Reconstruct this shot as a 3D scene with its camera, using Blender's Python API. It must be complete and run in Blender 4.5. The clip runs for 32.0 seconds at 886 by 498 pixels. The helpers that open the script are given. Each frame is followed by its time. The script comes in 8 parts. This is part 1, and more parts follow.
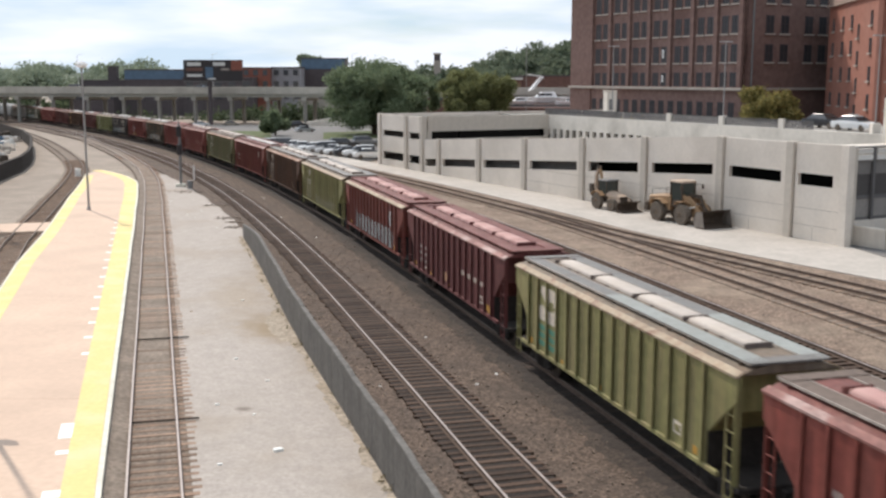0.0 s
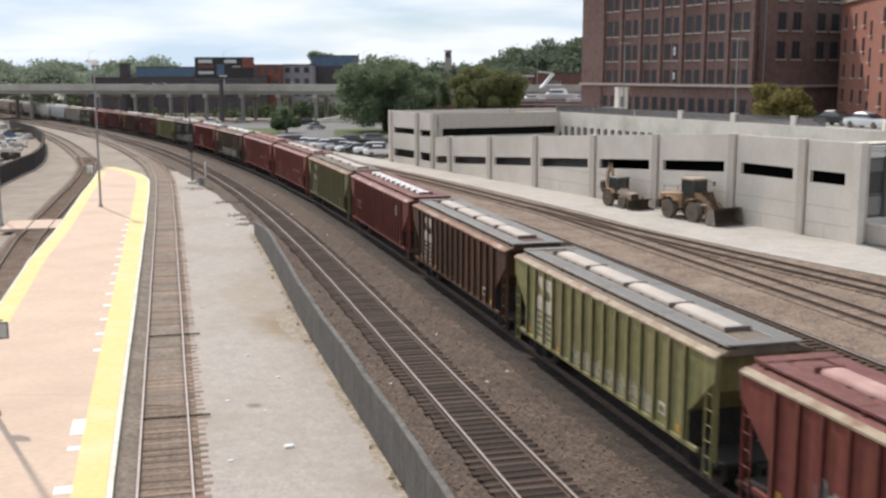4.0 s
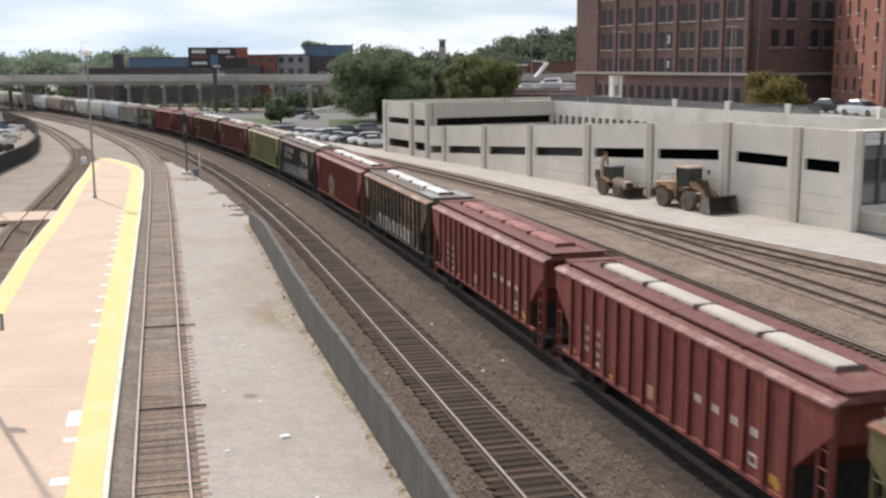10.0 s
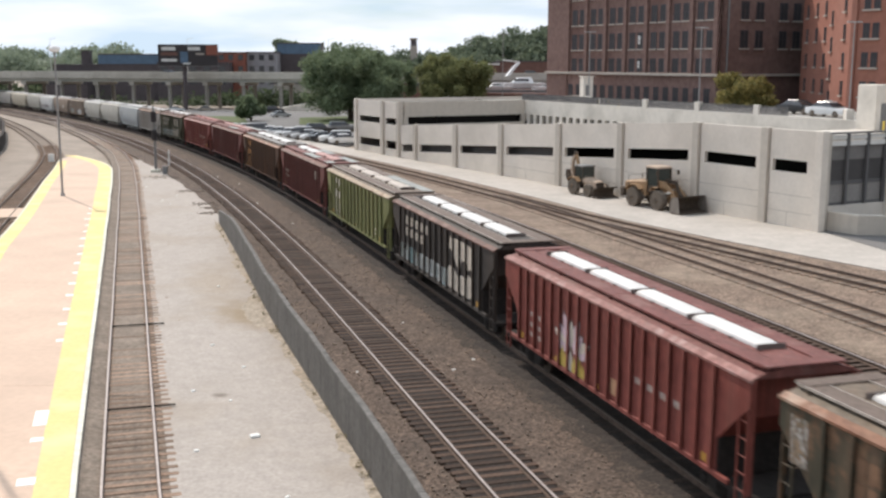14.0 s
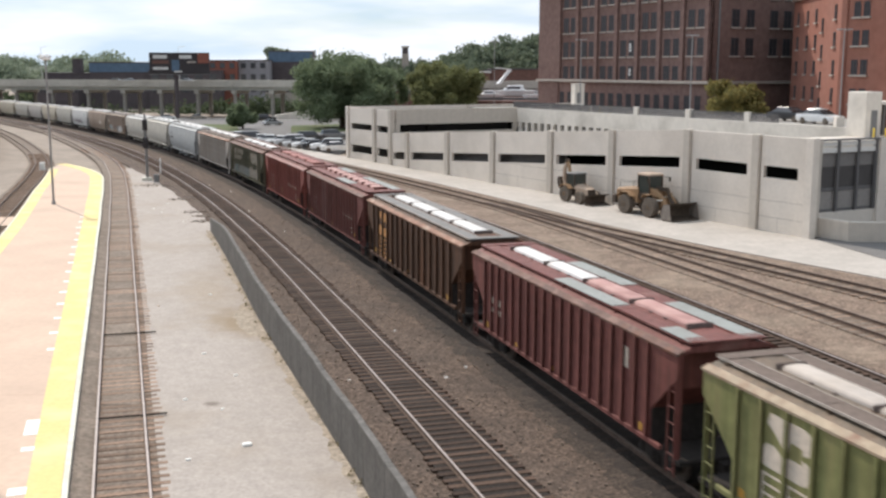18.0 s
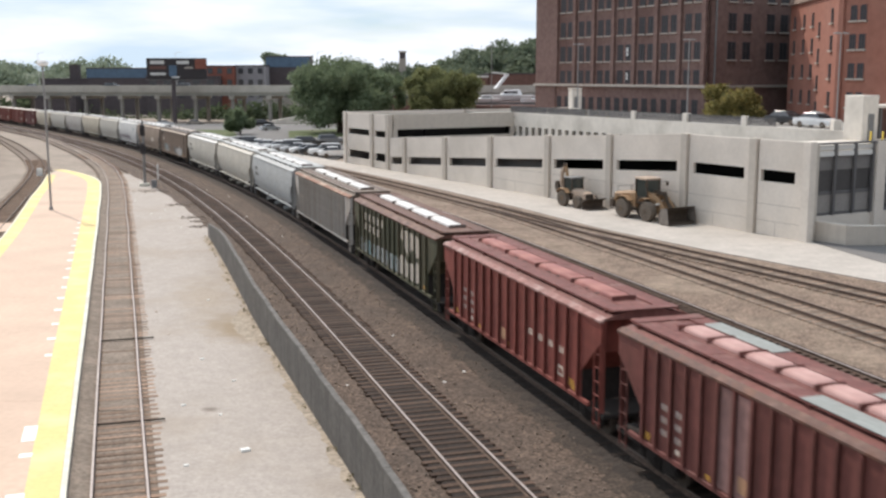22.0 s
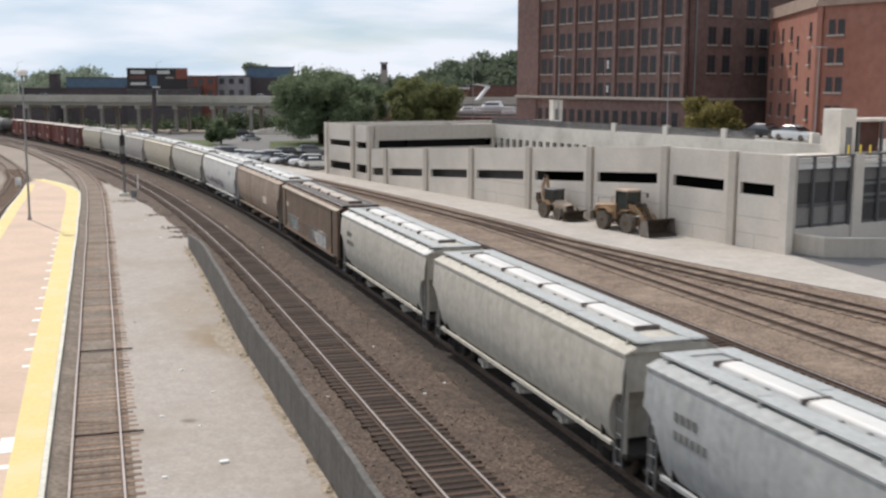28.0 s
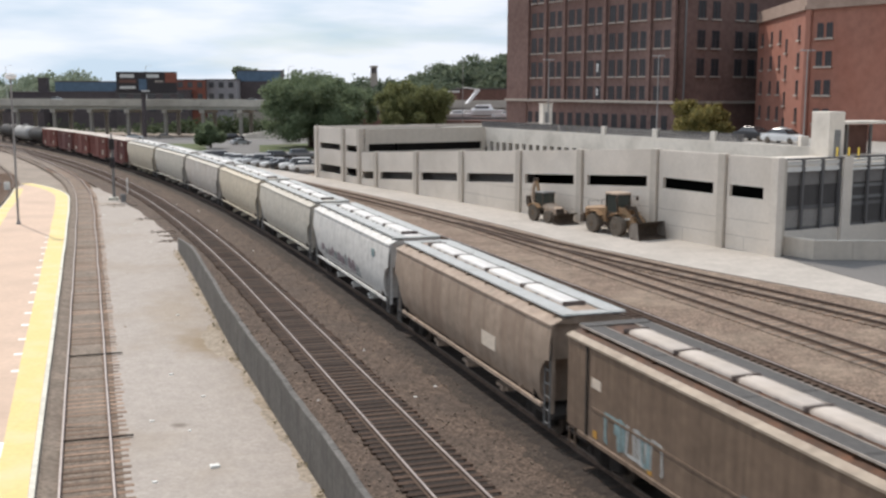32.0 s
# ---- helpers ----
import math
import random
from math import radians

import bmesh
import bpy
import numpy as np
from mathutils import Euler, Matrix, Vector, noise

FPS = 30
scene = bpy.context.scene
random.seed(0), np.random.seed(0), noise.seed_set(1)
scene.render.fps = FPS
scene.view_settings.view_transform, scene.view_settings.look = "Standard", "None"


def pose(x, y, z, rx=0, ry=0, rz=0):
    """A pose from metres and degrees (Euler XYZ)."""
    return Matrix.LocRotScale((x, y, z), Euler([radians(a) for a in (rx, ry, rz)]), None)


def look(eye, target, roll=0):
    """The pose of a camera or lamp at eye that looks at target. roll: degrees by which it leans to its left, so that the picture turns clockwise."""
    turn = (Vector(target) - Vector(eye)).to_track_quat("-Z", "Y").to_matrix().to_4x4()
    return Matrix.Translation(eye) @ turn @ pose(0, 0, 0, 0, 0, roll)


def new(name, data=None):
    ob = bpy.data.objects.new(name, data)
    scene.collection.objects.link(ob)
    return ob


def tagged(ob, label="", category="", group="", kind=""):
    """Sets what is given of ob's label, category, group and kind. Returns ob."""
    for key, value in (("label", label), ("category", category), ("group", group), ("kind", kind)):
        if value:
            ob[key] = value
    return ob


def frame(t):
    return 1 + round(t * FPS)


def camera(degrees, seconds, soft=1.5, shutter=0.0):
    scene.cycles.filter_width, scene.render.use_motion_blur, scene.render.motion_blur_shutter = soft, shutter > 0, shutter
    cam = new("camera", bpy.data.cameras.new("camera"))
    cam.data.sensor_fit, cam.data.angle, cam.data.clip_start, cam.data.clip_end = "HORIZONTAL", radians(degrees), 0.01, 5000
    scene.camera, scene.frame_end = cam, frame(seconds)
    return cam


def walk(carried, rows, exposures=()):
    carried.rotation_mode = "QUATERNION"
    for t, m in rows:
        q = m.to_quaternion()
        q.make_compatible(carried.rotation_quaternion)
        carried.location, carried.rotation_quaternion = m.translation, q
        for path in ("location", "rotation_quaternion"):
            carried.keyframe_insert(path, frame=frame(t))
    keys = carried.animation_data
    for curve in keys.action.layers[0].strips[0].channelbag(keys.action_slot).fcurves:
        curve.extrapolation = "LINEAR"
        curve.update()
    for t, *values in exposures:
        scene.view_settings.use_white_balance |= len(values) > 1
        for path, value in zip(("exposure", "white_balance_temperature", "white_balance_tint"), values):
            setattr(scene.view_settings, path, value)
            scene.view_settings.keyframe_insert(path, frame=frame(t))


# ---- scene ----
EYE = (0.0, 0.0, 11.4)


def aim(turn, down, lean):
    """The camera's pose on the footbridge: degrees to the left, down, and of lean."""
    return pose(*EYE, 90 - down, 0, turn) @ pose(0, 0, 0, 0, 0, lean)


cam = camera(44.85, 32.0, soft=2.55, shutter=0.4)
walk(cam, [
    (0, aim(-0.784, 9.153, 0.019)), (0.5, aim(-0.446, 9.236, 0.088)), (1, aim(-0.129, 9.304, -0.036)), (1.5, aim(0.042, 9.314, -0.069)),
    (2, aim(0.104, 9.283, -0.175)), (2.5, aim(-0.039, 9.246, -0.128)), (3, aim(-0.203, 9.254, -0.094)), (3.5, aim(-0.246, 9.299, -0.044)),
    (5.5, aim(0.028, 9.308, 0.119)), (6, aim(-0.000, 9.355, -0.000)), (6.5, aim(-0.099, 9.350, 0.019)), (7, aim(-0.245, 9.356, 0.107)),
    (7.5, aim(-0.140, 9.371, 0.116)), (8, aim(-0.187, 9.394, -0.253)), (8.5, aim(-0.251, 9.679, -0.263)), (9, aim(-0.202, 9.718, 0.121)),
    (9.5, aim(-0.287, 9.748, -0.079)), (10, aim(-0.469, 9.854, -0.242)), (10.5, aim(-0.542, 9.904, -0.191)), (11, aim(-0.621, 9.856, -0.185)),
    (11.5, aim(-0.788, 9.885, -0.160)), (12, aim(-0.866, 9.851, 0.374)), (12.5, aim(-0.964, 9.809, 0.303)), (13, aim(-1.364, 9.736, 0.286)),
    (13.5, aim(-1.771, 9.816, 0.208)), (14, aim(-2.042, 9.914, 0.162)), (14.5, aim(-2.396, 9.882, 0.099)), (16.5, aim(-3.012, 9.328, 0.040)),
    (17, aim(-2.871, 9.360, 0.022)), (17.5, aim(-2.682, 9.442, 0.061)), (18, aim(-2.472, 9.508, 0.090)), (18.5, aim(-2.412, 9.439, -0.006)),
    (19, aim(-2.580, 9.383, -0.207)), (19.5, aim(-2.802, 9.323, -0.124)), (20, aim(-2.773, 9.279, 0.006)), (20.5, aim(-2.657, 9.195, -0.096)),
    (21, aim(-2.612, 9.165, -0.079)), (21.5, aim(-2.617, 9.234, -0.106)), (22, aim(-2.588, 9.259, -0.073)), (22.5, aim(-2.484, 9.269, -0.069)),
    (23, aim(-2.407, 9.305, -0.134)), (23.5, aim(-2.688, 9.275, -0.191)), (24, aim(-2.925, 9.179, -0.077)), (24.5, aim(-2.932, 9.190, 0.169)),
    (25, aim(-2.866, 9.060, 0.236)), (25.5, aim(-2.889, 8.888, 0.112)), (27.5, aim(-3.739, 8.629, 0.246)), (28, aim(-3.618, 8.661, 0.249)),
    (28.5, aim(-3.527, 8.708, 0.165)), (29, aim(-3.518, 8.760, 0.203)), (29.5, aim(-3.547, 8.711, 0.174)), (30, aim(-3.600, 8.708, 0.178)),
    (30.5, aim(-3.692, 8.618, 0.178)), (31, aim(-3.879, 8.559, 0.176)), (31.5, aim(-4.052, 8.523, 0.197)), (32, aim(-4.138, 8.481, 0.179)),
], exposures=((0, 0.24), (7, 0.18), (11, 0.20), (14, 0.27), (17, 0.28), (25.5, 0.28), (27.5, 0.05), (31, 0.07), (32, 0.13)))

# ---- light ----
SUN_TURN, SUN_HEIGHT = radians(31), radians(47)      # ahead and to the left of the view
world = bpy.data.worlds.new("world")
scene.world = world
world.use_nodes = True
wn, wl = world.node_tree.nodes, world.node_tree.links
wn.clear()
sky = wn.new("ShaderNodeTexSky")
sky.sky_type, sky.sun_disc = "NISHITA", False
sky.sun_elevation, sky.sun_rotation = SUN_HEIGHT, -SUN_TURN
sky.dust_density, sky.ozone_density = 0.3, 3.0
coords = wn.new("ShaderNodeTexCoord")
stretch = wn.new("ShaderNodeMapping")
stretch.inputs["Scale"].default_value = (1.0, 1.0, 5.5)
clouds = wn.new("ShaderNodeTexNoise")
clouds.inputs["Scale"].default_value, clouds.inputs["Detail"].default_value = 2.6, 7
clouds.inputs["Roughness"].default_value = 0.56
ramp = wn.new("ShaderNodeValToRGB")
ramp.color_ramp.elements[0].position, ramp.color_ramp.elements[1].position = 0.18, 0.44
tone = wn.new("ShaderNodeTexNoise")
tone.inputs["Scale"].default_value, tone.inputs["Detail"].default_value = 5.0, 5
white = wn.new("ShaderNodeMixRGB")
white.inputs[1].default_value, white.inputs[2].default_value = (6.9, 8.4, 9.95, 1), (10.3, 10.8, 11.8, 1)
mix = wn.new("ShaderNodeMixRGB")
back = wn.new("ShaderNodeBackground")
back.inputs["Strength"].default_value = 0.096
wout = wn.new("ShaderNodeOutputWorld")
wl.new(coords.outputs["Generated"], stretch.inputs["Vector"])
wl.new(stretch.outputs["Vector"], clouds.inputs["Vector"])
wl.new(stretch.outputs["Vector"], tone.inputs["Vector"])
spread = wn.new("ShaderNodeMapRange")
spread.inputs["From Min"].default_value, spread.inputs["From Max"].default_value = 0.36, 0.58
wl.new(tone.outputs["Fac"], spread.inputs["Value"])
wl.new(spread.outputs["Result"], white.inputs[0])
wl.new(clouds.outputs["Fac"], ramp.inputs["Fac"])
wl.new(ramp.outputs["Color"], mix.inputs[0])
wl.new(sky.outputs["Color"], mix.inputs[1])
wl.new(white.outputs["Color"], mix.inputs[2])
# the cloud sheet is brightest high up and on the sun's side, greyer towards the horizon
facing = wn.new("ShaderNodeVectorMath")
facing.operation = "DOT_PRODUCT"
facing.inputs[1].default_value = (-math.sin(SUN_TURN), math.cos(SUN_TURN), 0.25)
wl.new(coords.outputs["Generated"], facing.inputs[0])
glare = wn.new("ShaderNodeMapRange")
glare.inputs["From Min"].default_value, glare.inputs["From Max"].default_value = 0.5, 1.0
glare.inputs["To Min"].default_value, glare.inputs["To Max"].default_value = 0.93, 1.03
wl.new(facing.outputs["Value"], glare.inputs["Value"])
away = wn.new("ShaderNodeMapRange")
away.inputs["From Min"].default_value, away.inputs["From Max"].default_value = -0.9, 0.55
away.inputs["To Min"].default_value, away.inputs["To Max"].default_value = 0.52, 1.0
wl.new(facing.outputs["Value"], away.inputs["Value"])
lit = wn.new("ShaderNodeVectorMath")
lit.operation = "SCALE"
wl.new(mix.outputs["Color"], lit.inputs[0])
height = wn.new("ShaderNodeSeparateXYZ")
wl.new(coords.outputs["Generated"], height.inputs["Vector"])
veil = wn.new("ShaderNodeMapRange")
veil.inputs["From Min"].default_value, veil.inputs["From Max"].default_value = 0.06, 0.4
veil.inputs["To Min"].default_value, veil.inputs["To Max"].default_value = 0.84, 1.08
wl.new(height.outputs["Z"], veil.inputs["Value"])
share = wn.new("ShaderNodeMath")
share.operation = "MULTIPLY"
wl.new(glare.outputs["Result"], share.inputs[0])
wl.new(veil.outputs["Result"], share.inputs[1])
whole = wn.new("ShaderNodeMath")
whole.operation = "MULTIPLY"
wl.new(share.outputs["Value"], whole.inputs[0])
wl.new(away.outputs["Result"], whole.inputs[1])
wl.new(whole.outputs["Value"], lit.inputs["Scale"])
wl.new(lit.outputs["Vector"], back.inputs["Color"])
wl.new(back.outputs["Background"], wout.inputs["Surface"])

sun = new("sun", bpy.data.lights.new("sun", "SUN"))
sun.data.energy, sun.data.angle, sun.data.color = 3.05, radians(1.2), (1.0, 0.893, 0.795)
sun.matrix_world = look((-math.sin(SUN_TURN) * 300, math.cos(SUN_TURN) * 300, math.tan(SUN_HEIGHT) * 300), (0, 0, 0))

# ---- materials ----
def surface(name, color, rough=0.8, metal=0.0, vary=0.25, grain=8.0, stain=0.6, stain_color=None, stain_amount=0.0,
            bump=0.15, bump_scale=None, each=0.0, streak=False, specular=0.3, mottle=0.0, mottle_scale=0.9, worn=None, worn_amount=0.0, worn_scale=0.9, grime=0.0):
    """A node material: base colour varied by fine grain and by broad stains; streak runs the stains down upright sides."""
    m = bpy.data.materials.new(name)
    m.use_nodes = True
    n, l = m.node_tree.nodes, m.node_tree.links
    bsdf = n["Principled BSDF"]
    bsdf.inputs["Roughness"].default_value, bsdf.inputs["Metallic"].default_value = rough, metal
    bsdf.inputs["Specular IOR Level"].default_value = specular
    tc = n.new("ShaderNodeTexCoord")
    fine = n.new("ShaderNodeTexNoise")
    fine.inputs["Scale"].default_value, fine.inputs["Detail"].default_value = grain, 6
    l.new(tc.outputs["Object"], fine.inputs["Vector"])
    broad = n.new("ShaderNodeTexNoise")
    broad.inputs["Scale"].default_value, broad.inputs["Detail"].default_value = stain, 5
    mp = n.new("ShaderNodeMapping")
    if streak:
        mp.inputs["Scale"].default_value = (4.0, 4.0, 0.35)
        chance = n.new("ShaderNodeObjectInfo")
        stretch = n.new("ShaderNodeMath")
        stretch.operation = "MULTIPLY"
        stretch.inputs[1].default_value = 60
        l.new(chance.outputs["Random"], stretch.inputs[0])
        l.new(stretch.outputs["Value"], mp.inputs["Location"])
    l.new(tc.outputs["Object"], mp.inputs["Vector"])
    l.new(mp.outputs["Vector"], broad.inputs["Vector"])
    low = tuple(c * (1 - vary) for c in color) + (1,)
    high = tuple(min(1, c * (1 + vary)) for c in color) + (1,)
    r = n.new("ShaderNodeValToRGB")
    r.color_ramp.elements[0].position, r.color_ramp.elements[1].position = 0.32, 0.68
    r.color_ramp.elements[0].color, r.color_ramp.elements[1].color = low, high
    l.new(fine.outputs["Fac"], r.inputs["Fac"])
    out = r.outputs["Color"]
    sr = n.new("ShaderNodeValToRGB")
    sr.color_ramp.elements[0].position, sr.color_ramp.elements[1].position = 0.45, 0.72
    l.new(broad.outputs["Fac"], sr.inputs["Fac"])
    amount = n.new("ShaderNodeMath")
    amount.operation = "MULTIPLY"
    amount.inputs[1].default_value = stain_amount if stain_color else 0.35
    l.new(sr.outputs["Color"], amount.inputs[0])
    mx = n.new("ShaderNodeMixRGB")
    mx.inputs[2].default_value = (*(stain_color or tuple(c * 0.72 for c in color)), 1)
    l.new(amount.outputs["Value"], mx.inputs[0])
    l.new(out, mx.inputs[1])
    out = mx.outputs["Color"]
    if worn:
        # hard-edged patches where the surface has worn through or silted over
        chips = n.new("ShaderNodeTexNoise")
        chips.inputs["Scale"].default_value, chips.inputs["Detail"].default_value = worn_scale, 8
        chips.inputs["Roughness"].default_value = 0.62
        if streak:
            shifted = n.new("ShaderNodeVectorMath")
            l.new(tc.outputs["Object"], shifted.inputs[0])
            l.new(stretch.outputs["Value"], shifted.inputs[1])
            l.new(shifted.outputs["Vector"], chips.inputs["Vector"])
        else:
            l.new(tc.outputs["Object"], chips.inputs["Vector"])
        edge = n.new("ShaderNodeMapRange")
        edge.inputs["From Min"].default_value, edge.inputs["From Max"].default_value = 0.53, 0.62
        edge.inputs["To Max"].default_value = worn_amount
        l.new(chips.outputs["Fac"], edge.inputs["Value"])
        patch = n.new("ShaderNodeMixRGB")
        patch.inputs[2].default_value = (*worn, 1)
        l.new(edge.outputs["Result"], patch.inputs[0])
        l.new(out, patch.inputs[1])
        out = patch.outputs["Color"]
    if grime:
        # narrow runs of dirt down the sides
        runs = n.new("ShaderNodeTexNoise")
        runs.inputs["Scale"].default_value, runs.inputs["Detail"].default_value = 1.0, 4
        thin = n.new("ShaderNodeMapping")
        thin.inputs["Scale"].default_value = (7.0, 7.0, 0.22)
        l.new(stretch.outputs["Value"], thin.inputs["Location"])
        l.new(tc.outputs["Object"], thin.inputs["Vector"])
        l.new(thin.outputs["Vector"], runs.inputs["Vector"])
        dim = n.new("ShaderNodeMapRange")
        dim.inputs["From Min"].default_value, dim.inputs["From Max"].default_value = 0.34, 0.66
        dim.inputs["To Min"].default_value, dim.inputs["To Max"].default_value = 1 - grime, 1 + grime * 0.8
        dirt = n.new("ShaderNodeHueSaturation")
        l.new(runs.outputs["Fac"], dim.inputs["Value"])
        l.new(dim.outputs["Result"], dirt.inputs["Value"])
        l.new(out, dirt.inputs["Color"])
        out = dirt.outputs["Color"]
    if mottle:
        spots = n.new("ShaderNodeTexNoise")
        spots.inputs["Scale"].default_value, spots.inputs["Detail"].default_value = mottle_scale, 3
        l.new(tc.outputs["Object"], spots.inputs["Vector"])
        span = n.new("ShaderNodeMapRange")
        span.inputs["From Min"].default_value, span.inputs["From Max"].default_value = 0.3, 0.7
        span.inputs["To Min"].default_value, span.inputs["To Max"].default_value = 1 - mottle, 1 + mottle
        shift = n.new("ShaderNodeHueSaturation")
        l.new(spots.outputs["Fac"], span.inputs["Value"])
        l.new(span.outputs["Result"], shift.inputs["Value"])
        l.new(out, shift.inputs["Color"])
        out = shift.outputs["Color"]
    if each:
        info = n.new("ShaderNodeObjectInfo")
        hs = n.new("ShaderNodeHueSaturation")
        rng = n.new("ShaderNodeMapRange")
        rng.inputs["To Min"].default_value, rng.inputs["To Max"].default_value = 1 - each, 1 + each
        l.new(info.outputs["Random"], rng.inputs["Value"])
        l.new(rng.outputs["Result"], hs.inputs["Value"])
        l.new(out, hs.inputs["Color"])
        out = hs.outputs["Color"]
    l.new(out, bsdf.inputs["Base Color"])
    if bump:
        b = n.new("ShaderNodeBump")
        b.inputs["Strength"].default_value, b.inputs["Distance"].default_value = bump, 0.05
        bn = fine
        if bump_scale:
            bn = n.new("ShaderNodeTexNoise")
            bn.inputs["Scale"].default_value, bn.inputs["Detail"].default_value = bump_scale, 4
            l.new(tc.outputs["Object"], bn.inputs["Vector"])
        l.new(bn.outputs["Fac"], b.inputs["Height"])
        l.new(b.outputs["Normal"], bsdf.inputs["Normal"])
    return m


def foliage(name, dark, light):
    m = bpy.data.materials.new(name)
    m.use_nodes = True
    n, l = m.node_tree.nodes, m.node_tree.links
    bsdf = n["Principled BSDF"]
    bsdf.inputs["Roughness"].default_value = 0.75
    bsdf.inputs["Specular IOR Level"].default_value = 0.2
    geo = n.new("ShaderNodeNewGeometry")
    r = n.new("ShaderNodeValToRGB")
    r.color_ramp.elements[0].color, r.color_ramp.elements[1].color = (*dark, 1), (*light, 1)
    l.new(geo.outputs["Random Per Island"], r.inputs["Fac"])
    l.new(r.outputs["Color"], bsdf.inputs["Base Color"])
    through_leaf = n.new("ShaderNodeBsdfTranslucent")
    l.new(r.outputs["Color"], through_leaf.inputs["Color"])
    both = n.new("ShaderNodeMixShader")
    both.inputs[0].default_value = 0.4
    l.new(bsdf.outputs["BSDF"], both.inputs[1])
    l.new(through_leaf.outputs["BSDF"], both.inputs[2])
    l.new(both.outputs["Shader"], n["Material Output"].inputs["Surface"])
    return m


def graffiti(name, colors, scale=2.2):
    """Worn spray paint: broken patches of a few colours, in order of the ramp."""
    m = surface(name, colors[0], 0.7, vary=0.1, bump=0)
    n, l = m.node_tree.nodes, m.node_tree.links
    tc = n.new("ShaderNodeTexCoord")
    mp = n.new("ShaderNodeMapping")
    mp.inputs["Scale"].default_value = (1.6, 1.0, 1.0)
    noise = n.new("ShaderNodeTexNoise")
    noise.inputs["Scale"].default_value, noise.inputs["Detail"].default_value = scale, 2.5
    noise.inputs["Distortion"].default_value = 1.6
    r = n.new("ShaderNodeValToRGB")
    r.color_ramp.interpolation = "EASE"
    r.color_ramp.elements[0].position, r.color_ramp.elements[0].color = 0.30, (*colors[0], 1)
    r.color_ramp.elements[1].position, r.color_ramp.elements[1].color = 0.70, (*colors[-1], 1)
    for i, c in enumerate(colors[1:-1]):
        e = r.color_ramp.elements.new(0.30 + 0.40 * (i + 1) / (len(colors) - 1))
        e.color = (*c, 1)
    l.new(tc.outputs["Object"], mp.inputs["Vector"])
    l.new(mp.outputs["Vector"], noise.inputs["Vector"])
    l.new(noise.outputs["Fac"], r.inputs["Fac"])
    l.new(r.outputs["Color"], n["Principled BSDF"].inputs["Base Color"])
    return m


def glass(name, color, rough=0.08, gloss=0.6):
    m = bpy.data.materials.new(name)
    m.use_nodes = True
    bsdf = m.node_tree.nodes["Principled BSDF"]
    bsdf.inputs["Base Color"].default_value = (*color, 1)
    bsdf.inputs["Roughness"].default_value = rough
    bsdf.inputs["Specular IOR Level"].default_value = gloss
    return m


def blot(m, x, y, rx, ry, turn, color, amount, rag=0.5):
    """Soil, damp and a hollow's shade as a tone over one spot of a ground material, with a ragged rim."""
    n, l = m.node_tree.nodes, m.node_tree.links
    bsdf = n["Principled BSDF"]
    before = bsdf.inputs["Base Color"].links[0].from_socket
    tc = n.new("ShaderNodeTexCoord")
    move = n.new("ShaderNodeMapping")
    move.vector_type = "TEXTURE"
    move.inputs["Location"].default_value, move.inputs["Rotation"].default_value, move.inputs["Scale"].default_value = (x, y, 0), (0, 0, turn), (rx, ry, 50)
    l.new(tc.outputs["Object"], move.inputs["Vector"])
    size = n.new("ShaderNodeVectorMath")
    size.operation = "LENGTH"
    l.new(move.outputs["Vector"], size.inputs[0])
    rim = n.new("ShaderNodeTexNoise")
    rim.inputs["Scale"].default_value, rim.inputs["Detail"].default_value = 1.6 / max(rx, ry) + 0.6, 5
    l.new(tc.outputs["Object"], rim.inputs["Vector"])
    both = n.new("ShaderNodeMath")
    both.operation = "MULTIPLY_ADD"
    both.inputs[1].default_value = rag * 2
    l.new(rim.outputs["Fac"], both.inputs[0])
    l.new(size.outputs["Value"], both.inputs[2])
    fade = n.new("ShaderNodeMapRange")
    fade.inputs["From Min"].default_value, fade.inputs["From Max"].default_value = 1.0 + rag, 0.35 + rag
    fade.inputs["To Max"].default_value = amount
    l.new(both.outputs["Value"], fade.inputs["Value"])
    mixed = n.new("ShaderNodeMixRGB")
    mixed.inputs[2].default_value = (*color, 1)
    l.new(fade.outputs["Result"], mixed.inputs[0])
    l.new(before, mixed.inputs[1])
    l.new(mixed.outputs["Color"], bsdf.inputs["Base Color"])


